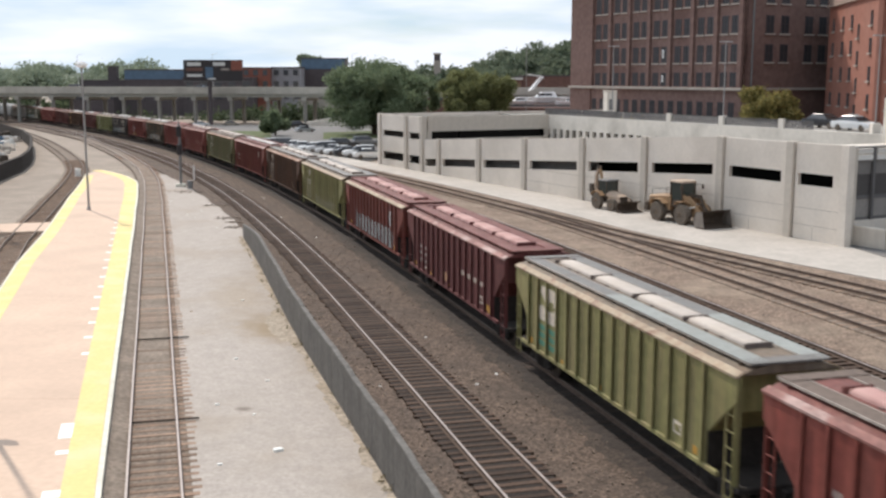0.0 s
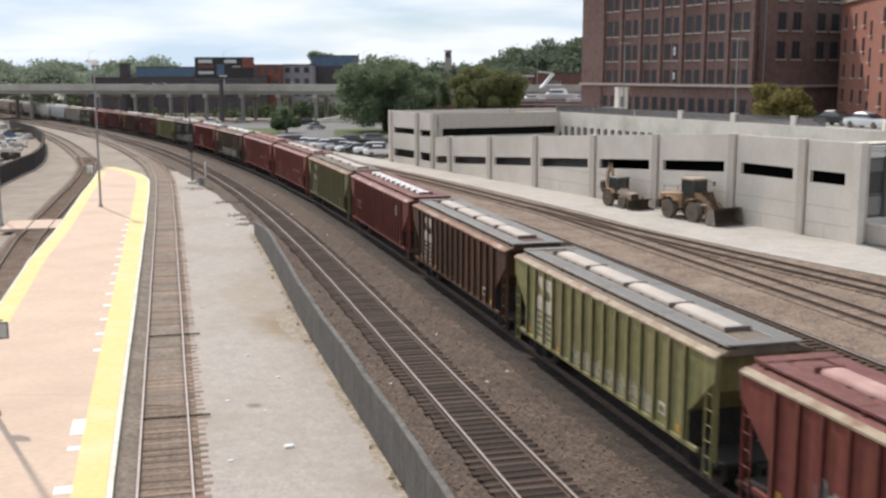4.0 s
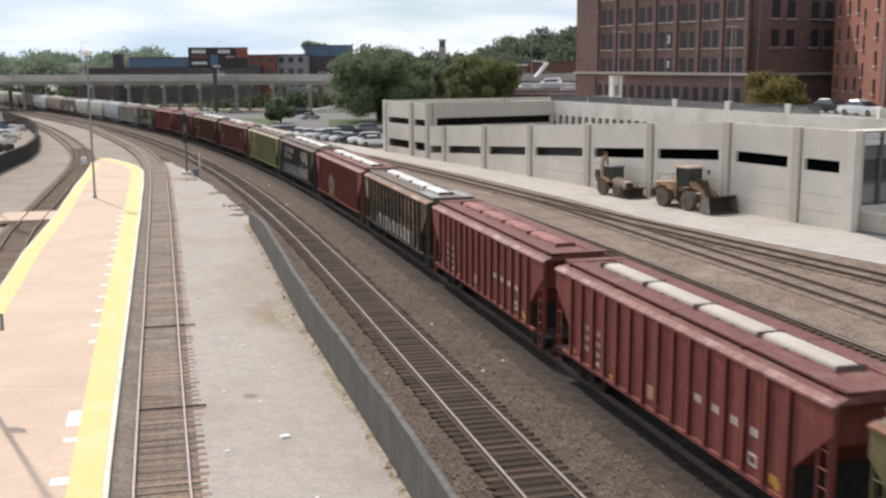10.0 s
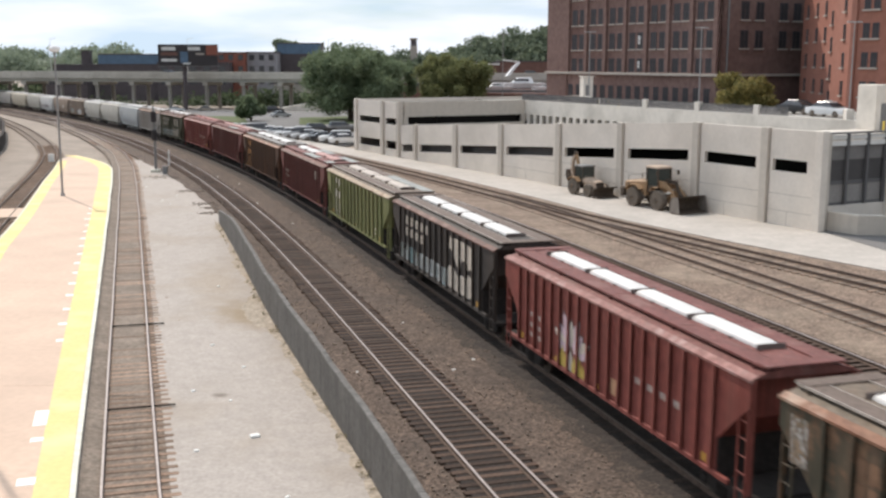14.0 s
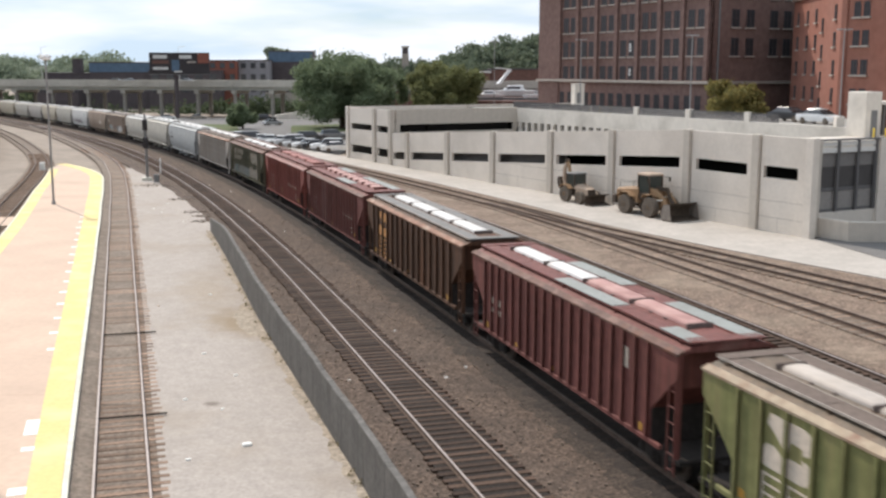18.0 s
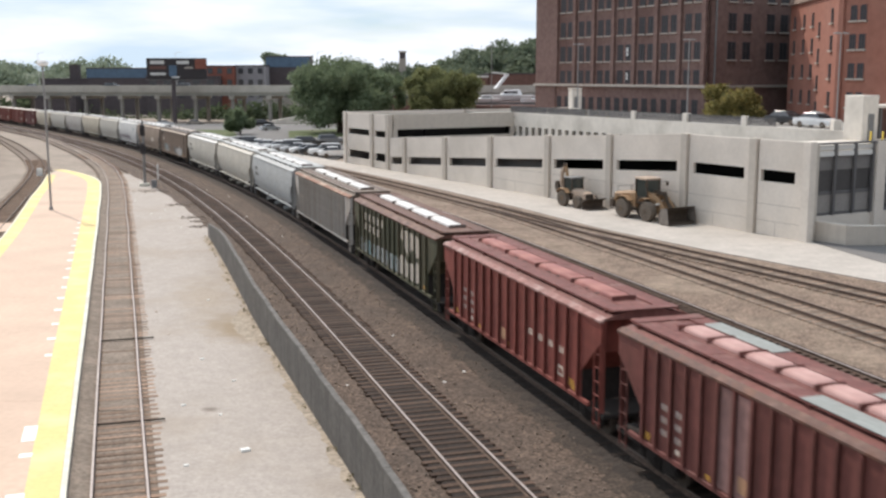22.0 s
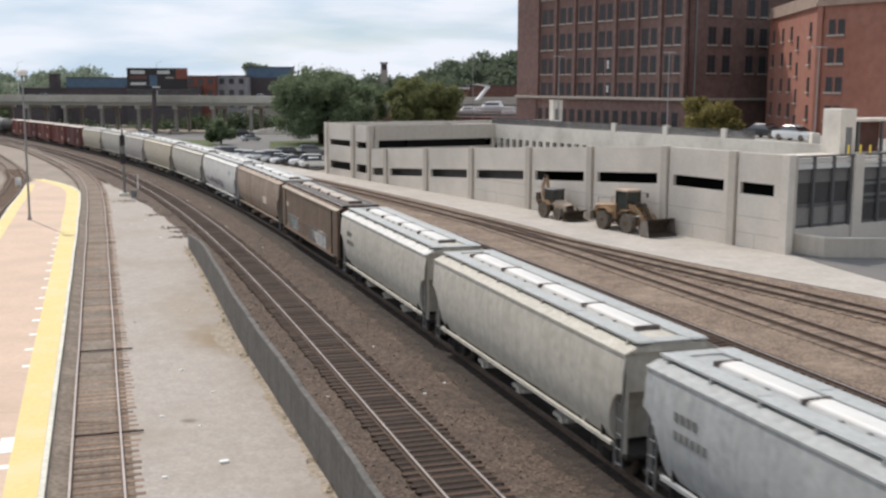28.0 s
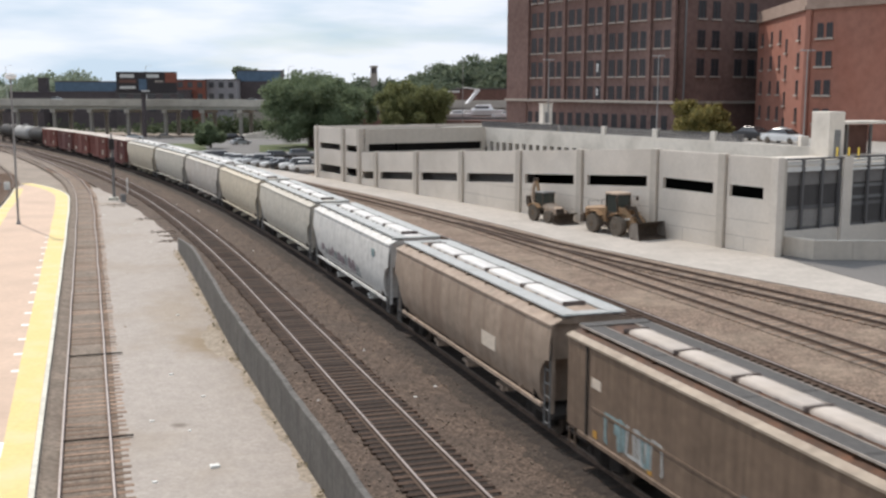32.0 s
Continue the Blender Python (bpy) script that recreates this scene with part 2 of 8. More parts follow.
RUST, DIRT = (0.19, 0.075, 0.035), (0.16, 0.13, 0.10)
M = {
    "yard": surface("yard_gravel", (0.29, 0.243, 0.2), 0.95, vary=0.2, grain=5, stain=0.12, stain_color=(0.21, 0.18, 0.15), stain_amount=0.6, bump=0.35, bump_scale=14, mottle=0.12, mottle_scale=0.5),
    "lot": surface("pale_gravel", (0.372, 0.332, 0.296), 0.95, vary=0.13, grain=9, stain=0.16, stain_color=(0.31, 0.268, 0.222), stain_amount=0.5, bump=0.22, bump_scale=16, mottle=0.06, mottle_scale=1.6, worn=(0.33, 0.272, 0.215), worn_amount=0.25, worn_scale=0.16),
    "ballast": surface("dark_ballast", (0.104, 0.075, 0.057), 0.95, vary=0.75, grain=10, stain=0.3, stain_color=(0.065, 0.052, 0.044), stain_amount=0.5, bump=0.9, bump_scale=9, mottle=0.2, mottle_scale=2.2),
    "ballast_old": surface("old_ballast", (0.195, 0.155, 0.123), 0.95, vary=0.4, grain=7, stain=0.3, stain_color=(0.12, 0.095, 0.078), stain_amount=0.6, bump=0.7, bump_scale=9, mottle=0.18, mottle_scale=1.2),
    "brown_gravel": surface("brown_gravel", (0.185, 0.135, 0.102), 0.95, vary=0.6, grain=7, stain=0.22, stain_color=(0.28, 0.222, 0.168), stain_amount=0.75, bump=0.7, bump_scale=6, mottle=0.22, mottle_scale=1.5),
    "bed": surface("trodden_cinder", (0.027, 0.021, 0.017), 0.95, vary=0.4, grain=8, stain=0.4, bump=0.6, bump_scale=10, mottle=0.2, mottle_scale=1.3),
    "road": surface("pale_concrete_road", (0.44, 0.405, 0.365), 0.9, vary=0.09, grain=3, stain=0.14, stain_color=(0.34, 0.315, 0.28), stain_amount=0.65, bump=0.12, mottle=0.07, mottle_scale=0.6),
    "asphalt": surface("worn_asphalt", (0.15, 0.145, 0.14), 0.9, vary=0.15, grain=6, stain=0.12, stain_color=(0.21, 0.20, 0.19), stain_amount=0.6, bump=0.2),
    "grass": surface("grass", (0.075, 0.10, 0.035), 0.95, vary=0.35, grain=2.5, stain=0.15, stain_color=(0.13, 0.12, 0.06), stain_amount=0.5, bump=0.6),
    "platform": surface("pink_concrete", (0.58, 0.437, 0.338), 0.9, vary=0.06, grain=4, stain=0.18, stain_color=(0.49, 0.37, 0.29), stain_amount=0.75, bump=0.08, mottle=0.05, mottle_scale=0.35),
    "platform_side": surface("pale_kerb_concrete", (0.66, 0.64, 0.55), 0.9, vary=0.12, grain=4, stain=0.8, stain_color=(0.45, 0.42, 0.36), stain_amount=0.6),
    "yellow": surface("yellow_edge_paint", (0.69, 0.535, 0.225), 0.75, vary=0.06, grain=5, stain=0.5, stain_color=(0.66, 0.58, 0.36), stain_amount=0.7, bump=0.1, bump_scale=40),
    "white_line": surface("white_paint", (0.80, 0.79, 0.75), 0.7, vary=0.05),
    "joint": surface("dark_joint", (0.34, 0.29, 0.24), 0.95, vary=0.1),
    "rail": surface("steel_rail_head", (0.345, 0.30, 0.277), 0.5, 0.3, vary=0.12, grain=3, bump=0.03),
    "rail_web": surface("rusty_rail", (0.125, 0.088, 0.068), 0.9, vary=0.25, grain=6),
    "rail_dull": surface("dull_rail", (0.16, 0.125, 0.105), 0.7, 0.2, vary=0.2, grain=4),
    "tie": surface("weathered_tie", (0.08, 0.051, 0.037), 0.95, vary=0.35, grain=9, stain=2.0, stain_color=(0.07, 0.052, 0.042), stain_amount=0.6, each=0.38, bump=0.3),
    # ties dark from oil and from the shade under the train
    "tie_oily_shade": surface("oily_shade_tie", (0.05, 0.036, 0.028), 0.92, vary=0.35, grain=9, stain=2.0, each=0.35, bump=0.3),
    "tie_pale": surface("dusty_tie", (0.26, 0.178, 0.128), 0.95, vary=0.3, grain=9, stain=1.5, stain_color=(0.16, 0.12, 0.092), stain_amount=0.65, each=0.42, bump=0.3, mottle=0.15, mottle_scale=0.6),
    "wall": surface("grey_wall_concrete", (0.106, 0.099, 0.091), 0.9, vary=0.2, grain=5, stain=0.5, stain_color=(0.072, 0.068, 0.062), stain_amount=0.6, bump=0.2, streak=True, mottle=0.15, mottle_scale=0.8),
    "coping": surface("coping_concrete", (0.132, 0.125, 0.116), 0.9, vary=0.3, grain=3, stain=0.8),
    "garage": surface("garage_concrete", (0.71, 0.645, 0.57), 0.85, vary=0.035, grain=4, stain=0.16, stain_color=(0.46, 0.41, 0.35), stain_amount=0.5, bump=0.04, mottle=0.04, mottle_scale=0.5),
    "garage_pale": surface("pale_garage_concrete", (0.69, 0.64, 0.57), 0.85, vary=0.05, grain=2, stain=0.35, stain_color=(0.42, 0.385, 0.335), stain_amount=0.7, bump=0.05),
    # darker than the wall: columns' own tone plus shade on side faces
    "garage_col": surface("column_and_shade_concrete", (0.54, 0.485, 0.42), 0.85, vary=0.05, grain=2, stain=0.6, bump=0.05, streak=True),
    # near black stands in for the unlit inside of the buildings
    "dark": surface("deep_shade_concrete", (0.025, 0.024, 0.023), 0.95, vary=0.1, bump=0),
    "deck": surface("deck_concrete", (0.34, 0.325, 0.30), 0.9, vary=0.06, grain=2, stain=0.1),
    # shade on set-back surfaces is put into this grey
    "shade_panel": surface("set_back_shade_panel", (0.21, 0.198, 0.19), 0.9, vary=0.08, grain=3, stain=0.5, bump=0.03),
    "mesh_panel": surface("grey_mesh_panel", (0.30, 0.28, 0.262), 0.9, vary=0.1, grain=6, bump=0.05),
    "panel_joint": surface("panel_joint_shadow_gap", (0.33, 0.295, 0.26), 0.95, vary=0.15, bump=0),
    "screen": surface("dark_opening_screen", (0.10, 0.094, 0.092), 0.95, vary=0.1, bump=0.05, specular=0.05),
    "dark_steel": surface("dark_grey_steel", (0.14, 0.135, 0.135), 0.6, 0.1, vary=0.1, bump=0.02),
    "steel_grey": surface("grey_painted_steel", (0.20, 0.20, 0.20), 0.55, 0.2, vary=0.1, bump=0.02),
    "steel_pale": surface("pale_galvanised_steel", (0.50, 0.50, 0.49), 0.5, 0.3, vary=0.08, bump=0.02),
    "pole_grey": surface("weathered_pole_steel", (0.30, 0.29, 0.285), 0.6, 0.2, vary=0.08, bump=0.02),
    "louvre": surface("white_louvre", (0.70, 0.69, 0.66), 0.6, vary=0.05, bump=0.02),
    "brick": surface("dark_brown_brick", (0.19, 0.122, 0.107), 0.9, vary=0.16, grain=1.4, stain=0.10, stain_color=(0.095, 0.046, 0.037), stain_amount=0.5, bump=0.1),
    "brick_red": surface("orange_red_brick", (0.29, 0.136, 0.102), 0.9, vary=0.12, grain=1.2, stain=0.09, stain_color=(0.28, 0.10, 0.065), stain_amount=0.6, bump=0.1),
    "brick_mid": surface("red_brown_brick", (0.155, 0.085, 0.07), 0.9, vary=0.15, grain=1.0, stain=0.1),
    "cornice": surface("tan_cornice_stone", (0.30, 0.225, 0.185), 0.9, vary=0.1, grain=2, stain=0.4, stain_color=(0.22, 0.16, 0.13), stain_amount=0.5),
    "stone": surface("pale_limestone", (0.38, 0.34, 0.30), 0.9, vary=0.08, grain=2),
    "stone_tan": surface("tan_cornice_stone", (0.46, 0.36, 0.28), 0.9, vary=0.1, grain=1.5),
    "window": glass("dim_window_glass", (0.06, 0.063, 0.07)),
    "pane_dark": glass("dusty_window_glass", (0.042, 0.042, 0.046), 0.3, 0.3),
    "blind": surface("white_blind", (0.62, 0.62, 0.60), 0.8, vary=0.05),
    "viaduct": surface("viaduct_concrete", (0.47, 0.45, 0.40), 0.9, vary=0.07, grain=1, stain=0.15, stain_color=(0.30, 0.28, 0.245), stain_amount=0.6, bump=0.05),
    # stain streaks over a colour darkened for the shade under the deck
    "column": surface("shaded_column_concrete", (0.31, 0.295, 0.265), 0.9, vary=0.12, grain=2, stain=0.5, streak=True),
    "girder": surface("viaduct_girder", (0.40, 0.405, 0.365), 0.7, vary=0.08, grain=1),
    "board_dark": surface("dark_billboard", (0.045, 0.04, 0.042), 0.7, vary=0.1),
    "orange": surface("orange_panel", (0.24, 0.09, 0.065), 0.8, vary=0.1, grain=1),
    "blue_roof": surface("blue_grey_cladding", (0.10, 0.155, 0.225), 0.7, vary=0.1, grain=1),
    "grey_clad": surface("grey_cladding", (0.27, 0.265, 0.28), 0.8, vary=0.1, grain=1),
    "dark_clad": surface("dark_cladding", (0.092, 0.078, 0.082), 0.8, vary=0.1, grain=1),
    "cat_yellow": surface("worn_yellow_paint", (0.34, 0.215, 0.12), 0.6, vary=0.15, grain=3, stain=1.0, stain_color=(0.26, 0.18, 0.10), stain_amount=0.6),
    "rubber": surface("dusty_tyre", (0.14, 0.115, 0.092), 0.9, vary=0.25, grain=5),
    "mud_steel": surface("muddy_steel", (0.085, 0.065, 0.05), 0.7, 0.2, vary=0.3, grain=3, stain=1.0),
    "hub": surface("brown_wheel_hub", (0.34, 0.20, 0.10), 0.8, vary=0.2),
    "cab_glass": glass("cab_glass", (0.045, 0.055, 0.05)),
    "white_paint": surface("white_gelcoat", (0.84, 0.84, 0.84), 0.35, vary=0.03, bump=0),
    "bollard": surface("yellow_bollard_paint", (0.62, 0.45, 0.08), 0.6, vary=0.1),
    "bark": surface("bark", (0.085, 0.065, 0.05), 0.95, vary=0.3, grain=4),
    "leaf": foliage("leaves_green", (0.13, 0.172, 0.1), (0.225, 0.275, 0.165)),
    "leaf_gold": foliage("leaves_olive_gold", (0.15, 0.15, 0.055), (0.33, 0.27, 0.10)),
    "leaf_yellow": foliage("leaves_yellow_green", (0.14, 0.155, 0.066), (0.24, 0.25, 0.115)),
    "weed": foliage("dry_weeds", (0.17, 0.145, 0.08), (0.27, 0.23, 0.135)),
    # darker leaf copy: the shade under the viaduct put into the colour
    "leaf_dark": foliage("shaded_leaves", (0.056, 0.077, 0.042), (0.105, 0.13, 0.072)),
    # distance haze is worked into both of these leaf colours
    "leaf_ridge": foliage("hazed_ridge_leaves", (0.11, 0.14, 0.095), (0.185, 0.22, 0.15)),
    "leaf_far": foliage("hazed_far_leaves", (0.20, 0.245, 0.18), (0.285, 0.33, 0.24)),
    "truck": surface("grimy_truck_steel", (0.03, 0.025, 0.022), 0.9, 0.1, vary=0.3, grain=5),
    "wheel_steel": surface("wheel_steel", (0.10, 0.08, 0.065), 0.7, 0.4, vary=0.3, grain=5),
    "grate": surface("grey_roof_grating", (0.175, 0.172, 0.165), 0.6, 0.3, vary=0.15, grain=6, stain=0.8, stain_color=(0.17, 0.14, 0.12), stain_amount=0.5),
    "grate_dark": surface("dark_roof_grating", (0.085, 0.08, 0.076), 0.7, 0.1, vary=0.2, grain=6, stain=0.8),
    "grate_brown": surface("rusty_roof_grating", (0.15, 0.115, 0.095), 0.8, 0.1, vary=0.2, grain=6, stain=0.8),
    "hatch_white": surface("white_fibreglass_hatch", (0.63, 0.62, 0.60), 0.5, vary=0.04, grain=3, stain=0.9, stain_color=(0.62, 0.58, 0.52), stain_amount=0.5),
    "hatch_cream": surface("weathered_cream_hatch", (0.47, 0.42, 0.375), 0.7, vary=0.08, grain=4, stain=0.8, stain_color=(0.42, 0.36, 0.30), stain_amount=0.6),
    "hatch_pink": surface("faded_pink_hatch", (0.38, 0.215, 0.195), 0.7, vary=0.08, grain=3, stain=0.8, stain_color=(0.62, 0.42, 0.38), stain_amount=0.6),
    "hatch_red": surface("faded_red_hatch", (0.27, 0.11, 0.098), 0.7, vary=0.08, grain=3, stain=0.8, stain_color=(0.50, 0.24, 0.20), stain_amount=0.6),
    "letter": surface("worn_white_lettering", (0.60, 0.52, 0.43), 0.7, vary=0.12, grain=7, bump=0),
    # oil, stain and the shade of the train share the next two colours
    "oily": surface("oily_shade_cinder", (0.036, 0.028, 0.023), 0.9, vary=0.4, grain=8, stain=0.5, bump=0.6, bump_scale=10),
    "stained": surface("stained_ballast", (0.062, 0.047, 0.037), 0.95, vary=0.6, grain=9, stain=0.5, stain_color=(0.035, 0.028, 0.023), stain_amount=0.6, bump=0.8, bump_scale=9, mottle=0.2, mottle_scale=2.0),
    "worn_steel": surface("worn_bucket_steel", (0.24, 0.21, 0.185), 0.6, 0.2, vary=0.2, grain=3, stain=1.0, stain_color=(0.14, 0.11, 0.09), stain_amount=0.5),
    "hatch_strap": surface("strap_steel", (0.14, 0.11, 0.10), 0.8, vary=0.2, bump=0),
    "grate_pale": surface("pale_blue_grey_grating", (0.40, 0.412, 0.408), 0.65, 0.1, vary=0.12, grain=6, stain=0.8, stain_color=(0.33, 0.33, 0.31), stain_amount=0.5),
    "patch_grey": surface("new_grey_walk_panel", (0.27, 0.285, 0.27), 0.65, 0.1, vary=0.12, grain=6, stain=0.8, stain_color=(0.22, 0.22, 0.20), stain_amount=0.5),
    "lip": surface("worn_steel_edge", (0.36, 0.32, 0.28), 0.7, 0.1, vary=0.2, grain=4),
    "packed": surface("packed_dirt", (0.215, 0.175, 0.14), 0.95, vary=0.3, grain=6, stain=0.35, stain_color=(0.145, 0.112, 0.088), stain_amount=0.55, bump=0.5, bump_scale=8, mottle=0.16, mottle_scale=1.0),
    "soil": surface("brown_soil", (0.338, 0.288, 0.228), 0.95, vary=0.35, grain=5, stain=0.5, stain_color=(0.26, 0.20, 0.13), stain_amount=0.6, bump=0.4),
    "letter_dim": surface("faded_white_lettering", (0.37, 0.315, 0.28), 0.7, vary=0.3, grain=9, bump=0),
    "letter_teal": surface("faded_teal_lettering", (0.09, 0.23, 0.16), 0.7, vary=0.15, grain=7, bump=0),
    "letter_orange": surface("faded_orange_lettering", (0.60, 0.30, 0.12), 0.7, vary=0.15, grain=7, bump=0),
    "letter_dark": surface("dark_lettering", (0.16, 0.155, 0.145), 0.7, vary=0.1, bump=0),
    "reflector": surface("yellow_reflector", (0.50, 0.27, 0.055), 0.5, vary=0.05, bump=0),
    "spray": surface("pale_spray_paint", (0.40, 0.405, 0.39), 0.7, vary=0.3, grain=3, bump=0),
    "spray_rust": surface("rusty_spray_paint", (0.20, 0.115, 0.07), 0.8, vary=0.3, grain=3, bump=0),
    "spray_tan": surface("tan_spray_paint", (0.42, 0.24, 0.14), 0.7, vary=0.2, grain=3, bump=0),
    "spray_blue": surface("blue_grey_spray_paint", (0.20, 0.28, 0.285), 0.7, vary=0.3, grain=3, bump=0),
    "spray_purple": surface("dull_purple_spray_paint", (0.24, 0.19, 0.20), 0.7, vary=0.2, grain=3, bump=0),
    "spray_yellow": surface("dull_yellow_spray_paint", (0.46, 0.33, 0.08), 0.7, vary=0.25, grain=3, bump=0),
    "spray_lilac": surface("lilac_spray_paint", (0.56, 0.42, 0.46), 0.7, vary=0.2, grain=3, bump=0),
}


M["globe"] = foliage("milky_globe", (0.9, 0.9, 0.9), (0.9, 0.9, 0.9))
blot(M["lot"], -7.0, 49.0, 2.3, 3.9, 0.25, (0.25, 0.185, 0.11), 0.75)
blot(M["lot"], -10.0, 56.0, 2.0, 5.0, 0.3, (0.29, 0.225, 0.15), 0.4)
# a small hollow's shade is painted as a dark spot on flat ground
blot(M["lot"], -6.5, 36.5, 0.42, 0.34, 0.0, (0.17, 0.14, 0.115), 0.8, 0.3)
blot(M["lot"], -7.9, 31.3, 0.5, 0.3, 0.4, (0.22, 0.185, 0.15), 0.5, 0.4)


def paint(name, color, stain_color=RUST, amount=0.35, rough=0.65, vary=0.13, worn=None, worn_amount=0.0, worn_scale=0.9):
    if name not in M:
        M[name] = surface(name, color, rough, vary=vary, grain=3.5, stain=0.55, stain_color=stain_color, stain_amount=amount, bump=0.06, streak=True, specular=0.25, mottle=0.14 if max(color) < 0.38 else 0.05, mottle_scale=0.45, worn=worn, worn_amount=worn_amount, worn_scale=worn_scale, grime=0.2 if max(color) < 0.3 else 0.08)
    return M[name]


paint("car_red", (0.168, 0.048, 0.038))
paint("car_bright_red", (0.196, 0.054, 0.042), (0.245, 0.095, 0.075), 0.4)
paint("roof_red", (0.165, 0.062, 0.053), (0.13, 0.055, 0.045), 0.5, worn=(0.24, 0.135, 0.115), worn_amount=0.5, worn_scale=0.8)
paint("roof_dust", (0.155, 0.125, 0.095), (0.22, 0.14, 0.09), 0.5, worn=(0.11, 0.08, 0.06), worn_amount=0.5, worn_scale=0.8)
paint("car_maroon", (0.115, 0.036, 0.034), (0.17, 0.08, 0.07), 0.4)
paint("car_brown_red", (0.155, 0.056, 0.047), (0.11, 0.05, 0.04), 0.45)
paint("car_green", (0.222, 0.205, 0.088), (0.26, 0.20, 0.11), 0.7)
paint("car_bright_green", (0.178, 0.182, 0.074), (0.29, 0.245, 0.12), 0.6)
paint("car_olive", (0.135, 0.13, 0.06), (0.20, 0.135, 0.075), 0.75)
paint("car_brown", (0.072, 0.039, 0.024), (0.155, 0.068, 0.035), 0.75)
paint("car_dark_green", (0.06, 0.054, 0.037), (0.15, 0.095, 0.063), 0.7, worn=(0.24, 0.125, 0.07), worn_amount=0.5, worn_scale=1.6)
paint("car_black", (0.05, 0.042, 0.037), (0.08, 0.055, 0.04), 0.5)
paint("car_pine", (0.07, 0.071, 0.043), (0.17, 0.13, 0.085), 0.65)
paint("car_grey", (0.47, 0.445, 0.41), (0.30, 0.215, 0.155), 0.65)
paint("car_blue_grey", (0.37, 0.38, 0.378), (0.34, 0.34, 0.32), 0.5)
paint("car_pale", (0.475, 0.447, 0.39), (0.38, 0.345, 0.285), 0.4)
paint("car_cream", (0.51, 0.455, 0.36), (0.38, 0.31, 0.22), 0.45)
paint("car_white", (0.58, 0.57, 0.545), (0.58, 0.58, 0.56), 0.45)
paint("car_taupe", (0.175, 0.125, 0.09), (0.13, 0.09, 0.065), 0.5)
paint("car_tan", (0.315, 0.245, 0.19), (0.22, 0.155, 0.115), 0.7)
paint("box_red", (0.20, 0.062, 0.047), (0.095, 0.055, 0.047), 0.65)
paint("box_maroon", (0.13, 0.045, 0.04), (0.20, 0.10, 0.085), 0.5)
paint("tank_black", (0.028, 0.027, 0.027), DIRT, 0.4)
paint("tank_grey", (0.36, 0.36, 0.35), DIRT, 0.4)
paint("eave_pale", (0.34, 0.275, 0.195), (0.20, 0.11, 0.065), 0.7, worn=(0.19, 0.095, 0.065), worn_amount=0.8, worn_scale=1.0)
paint("eave_pink", (0.22, 0.10, 0.085), (0.33, 0.19, 0.165), 0.75, worn=(0.44, 0.33, 0.30), worn_amount=0.65, worn_scale=0.55)
paint("eave_rust", (0.20, 0.098, 0.06), (0.30, 0.165, 0.105), 0.7, worn=(0.46, 0.36, 0.28), worn_amount=0.6, worn_scale=0.55)
paint("eave_dust", (0.36, 0.30, 0.235), (0.24, 0.185, 0.14), 0.6)
paint("eave_dark", (0.105, 0.056, 0.044), RUST, 0.4, worn=(0.30, 0.19, 0.15), worn_amount=0.4, worn_scale=0.8)


M["smear_teal"] = graffiti("teal_white_graffiti", ((0.05, 0.045, 0.045), (0.17, 0.22, 0.22), (0.55, 0.55, 0.53), (0.05, 0.07, 0.07), (0.46, 0.48, 0.46), (0.13, 0.06, 0.05)), 1.7)
M["smear_tan"] = graffiti("tan_white_graffiti", ((0.07, 0.06, 0.042), (0.17, 0.12, 0.085), (0.46, 0.44, 0.41), (0.07, 0.06, 0.045), (0.30, 0.21, 0.14), (0.08, 0.065, 0.045)), 3.0)
M["smear_olive"] = graffiti("pale_yellow_graffiti", ((0.20, 0.18, 0.08), (0.42, 0.38, 0.26), (0.15, 0.13, 0.07), (0.48, 0.44, 0.34), (0.21, 0.19, 0.085)), 3.0)
M["smear_blue"] = graffiti("blue_grey_graffiti", ((0.06, 0.06, 0.04), (0.15, 0.17, 0.16), (0.33, 0.35, 0.34), (0.06, 0.06, 0.04), (0.20, 0.16, 0.11), (0.06, 0.06, 0.04)), 3.0)
paint("roof_rust", (0.125, 0.064, 0.047), (0.19, 0.12, 0.09), 0.6)
paint("faded_red", (0.26, 0.15, 0.135), (0.16, 0.07, 0.058), 0.5)

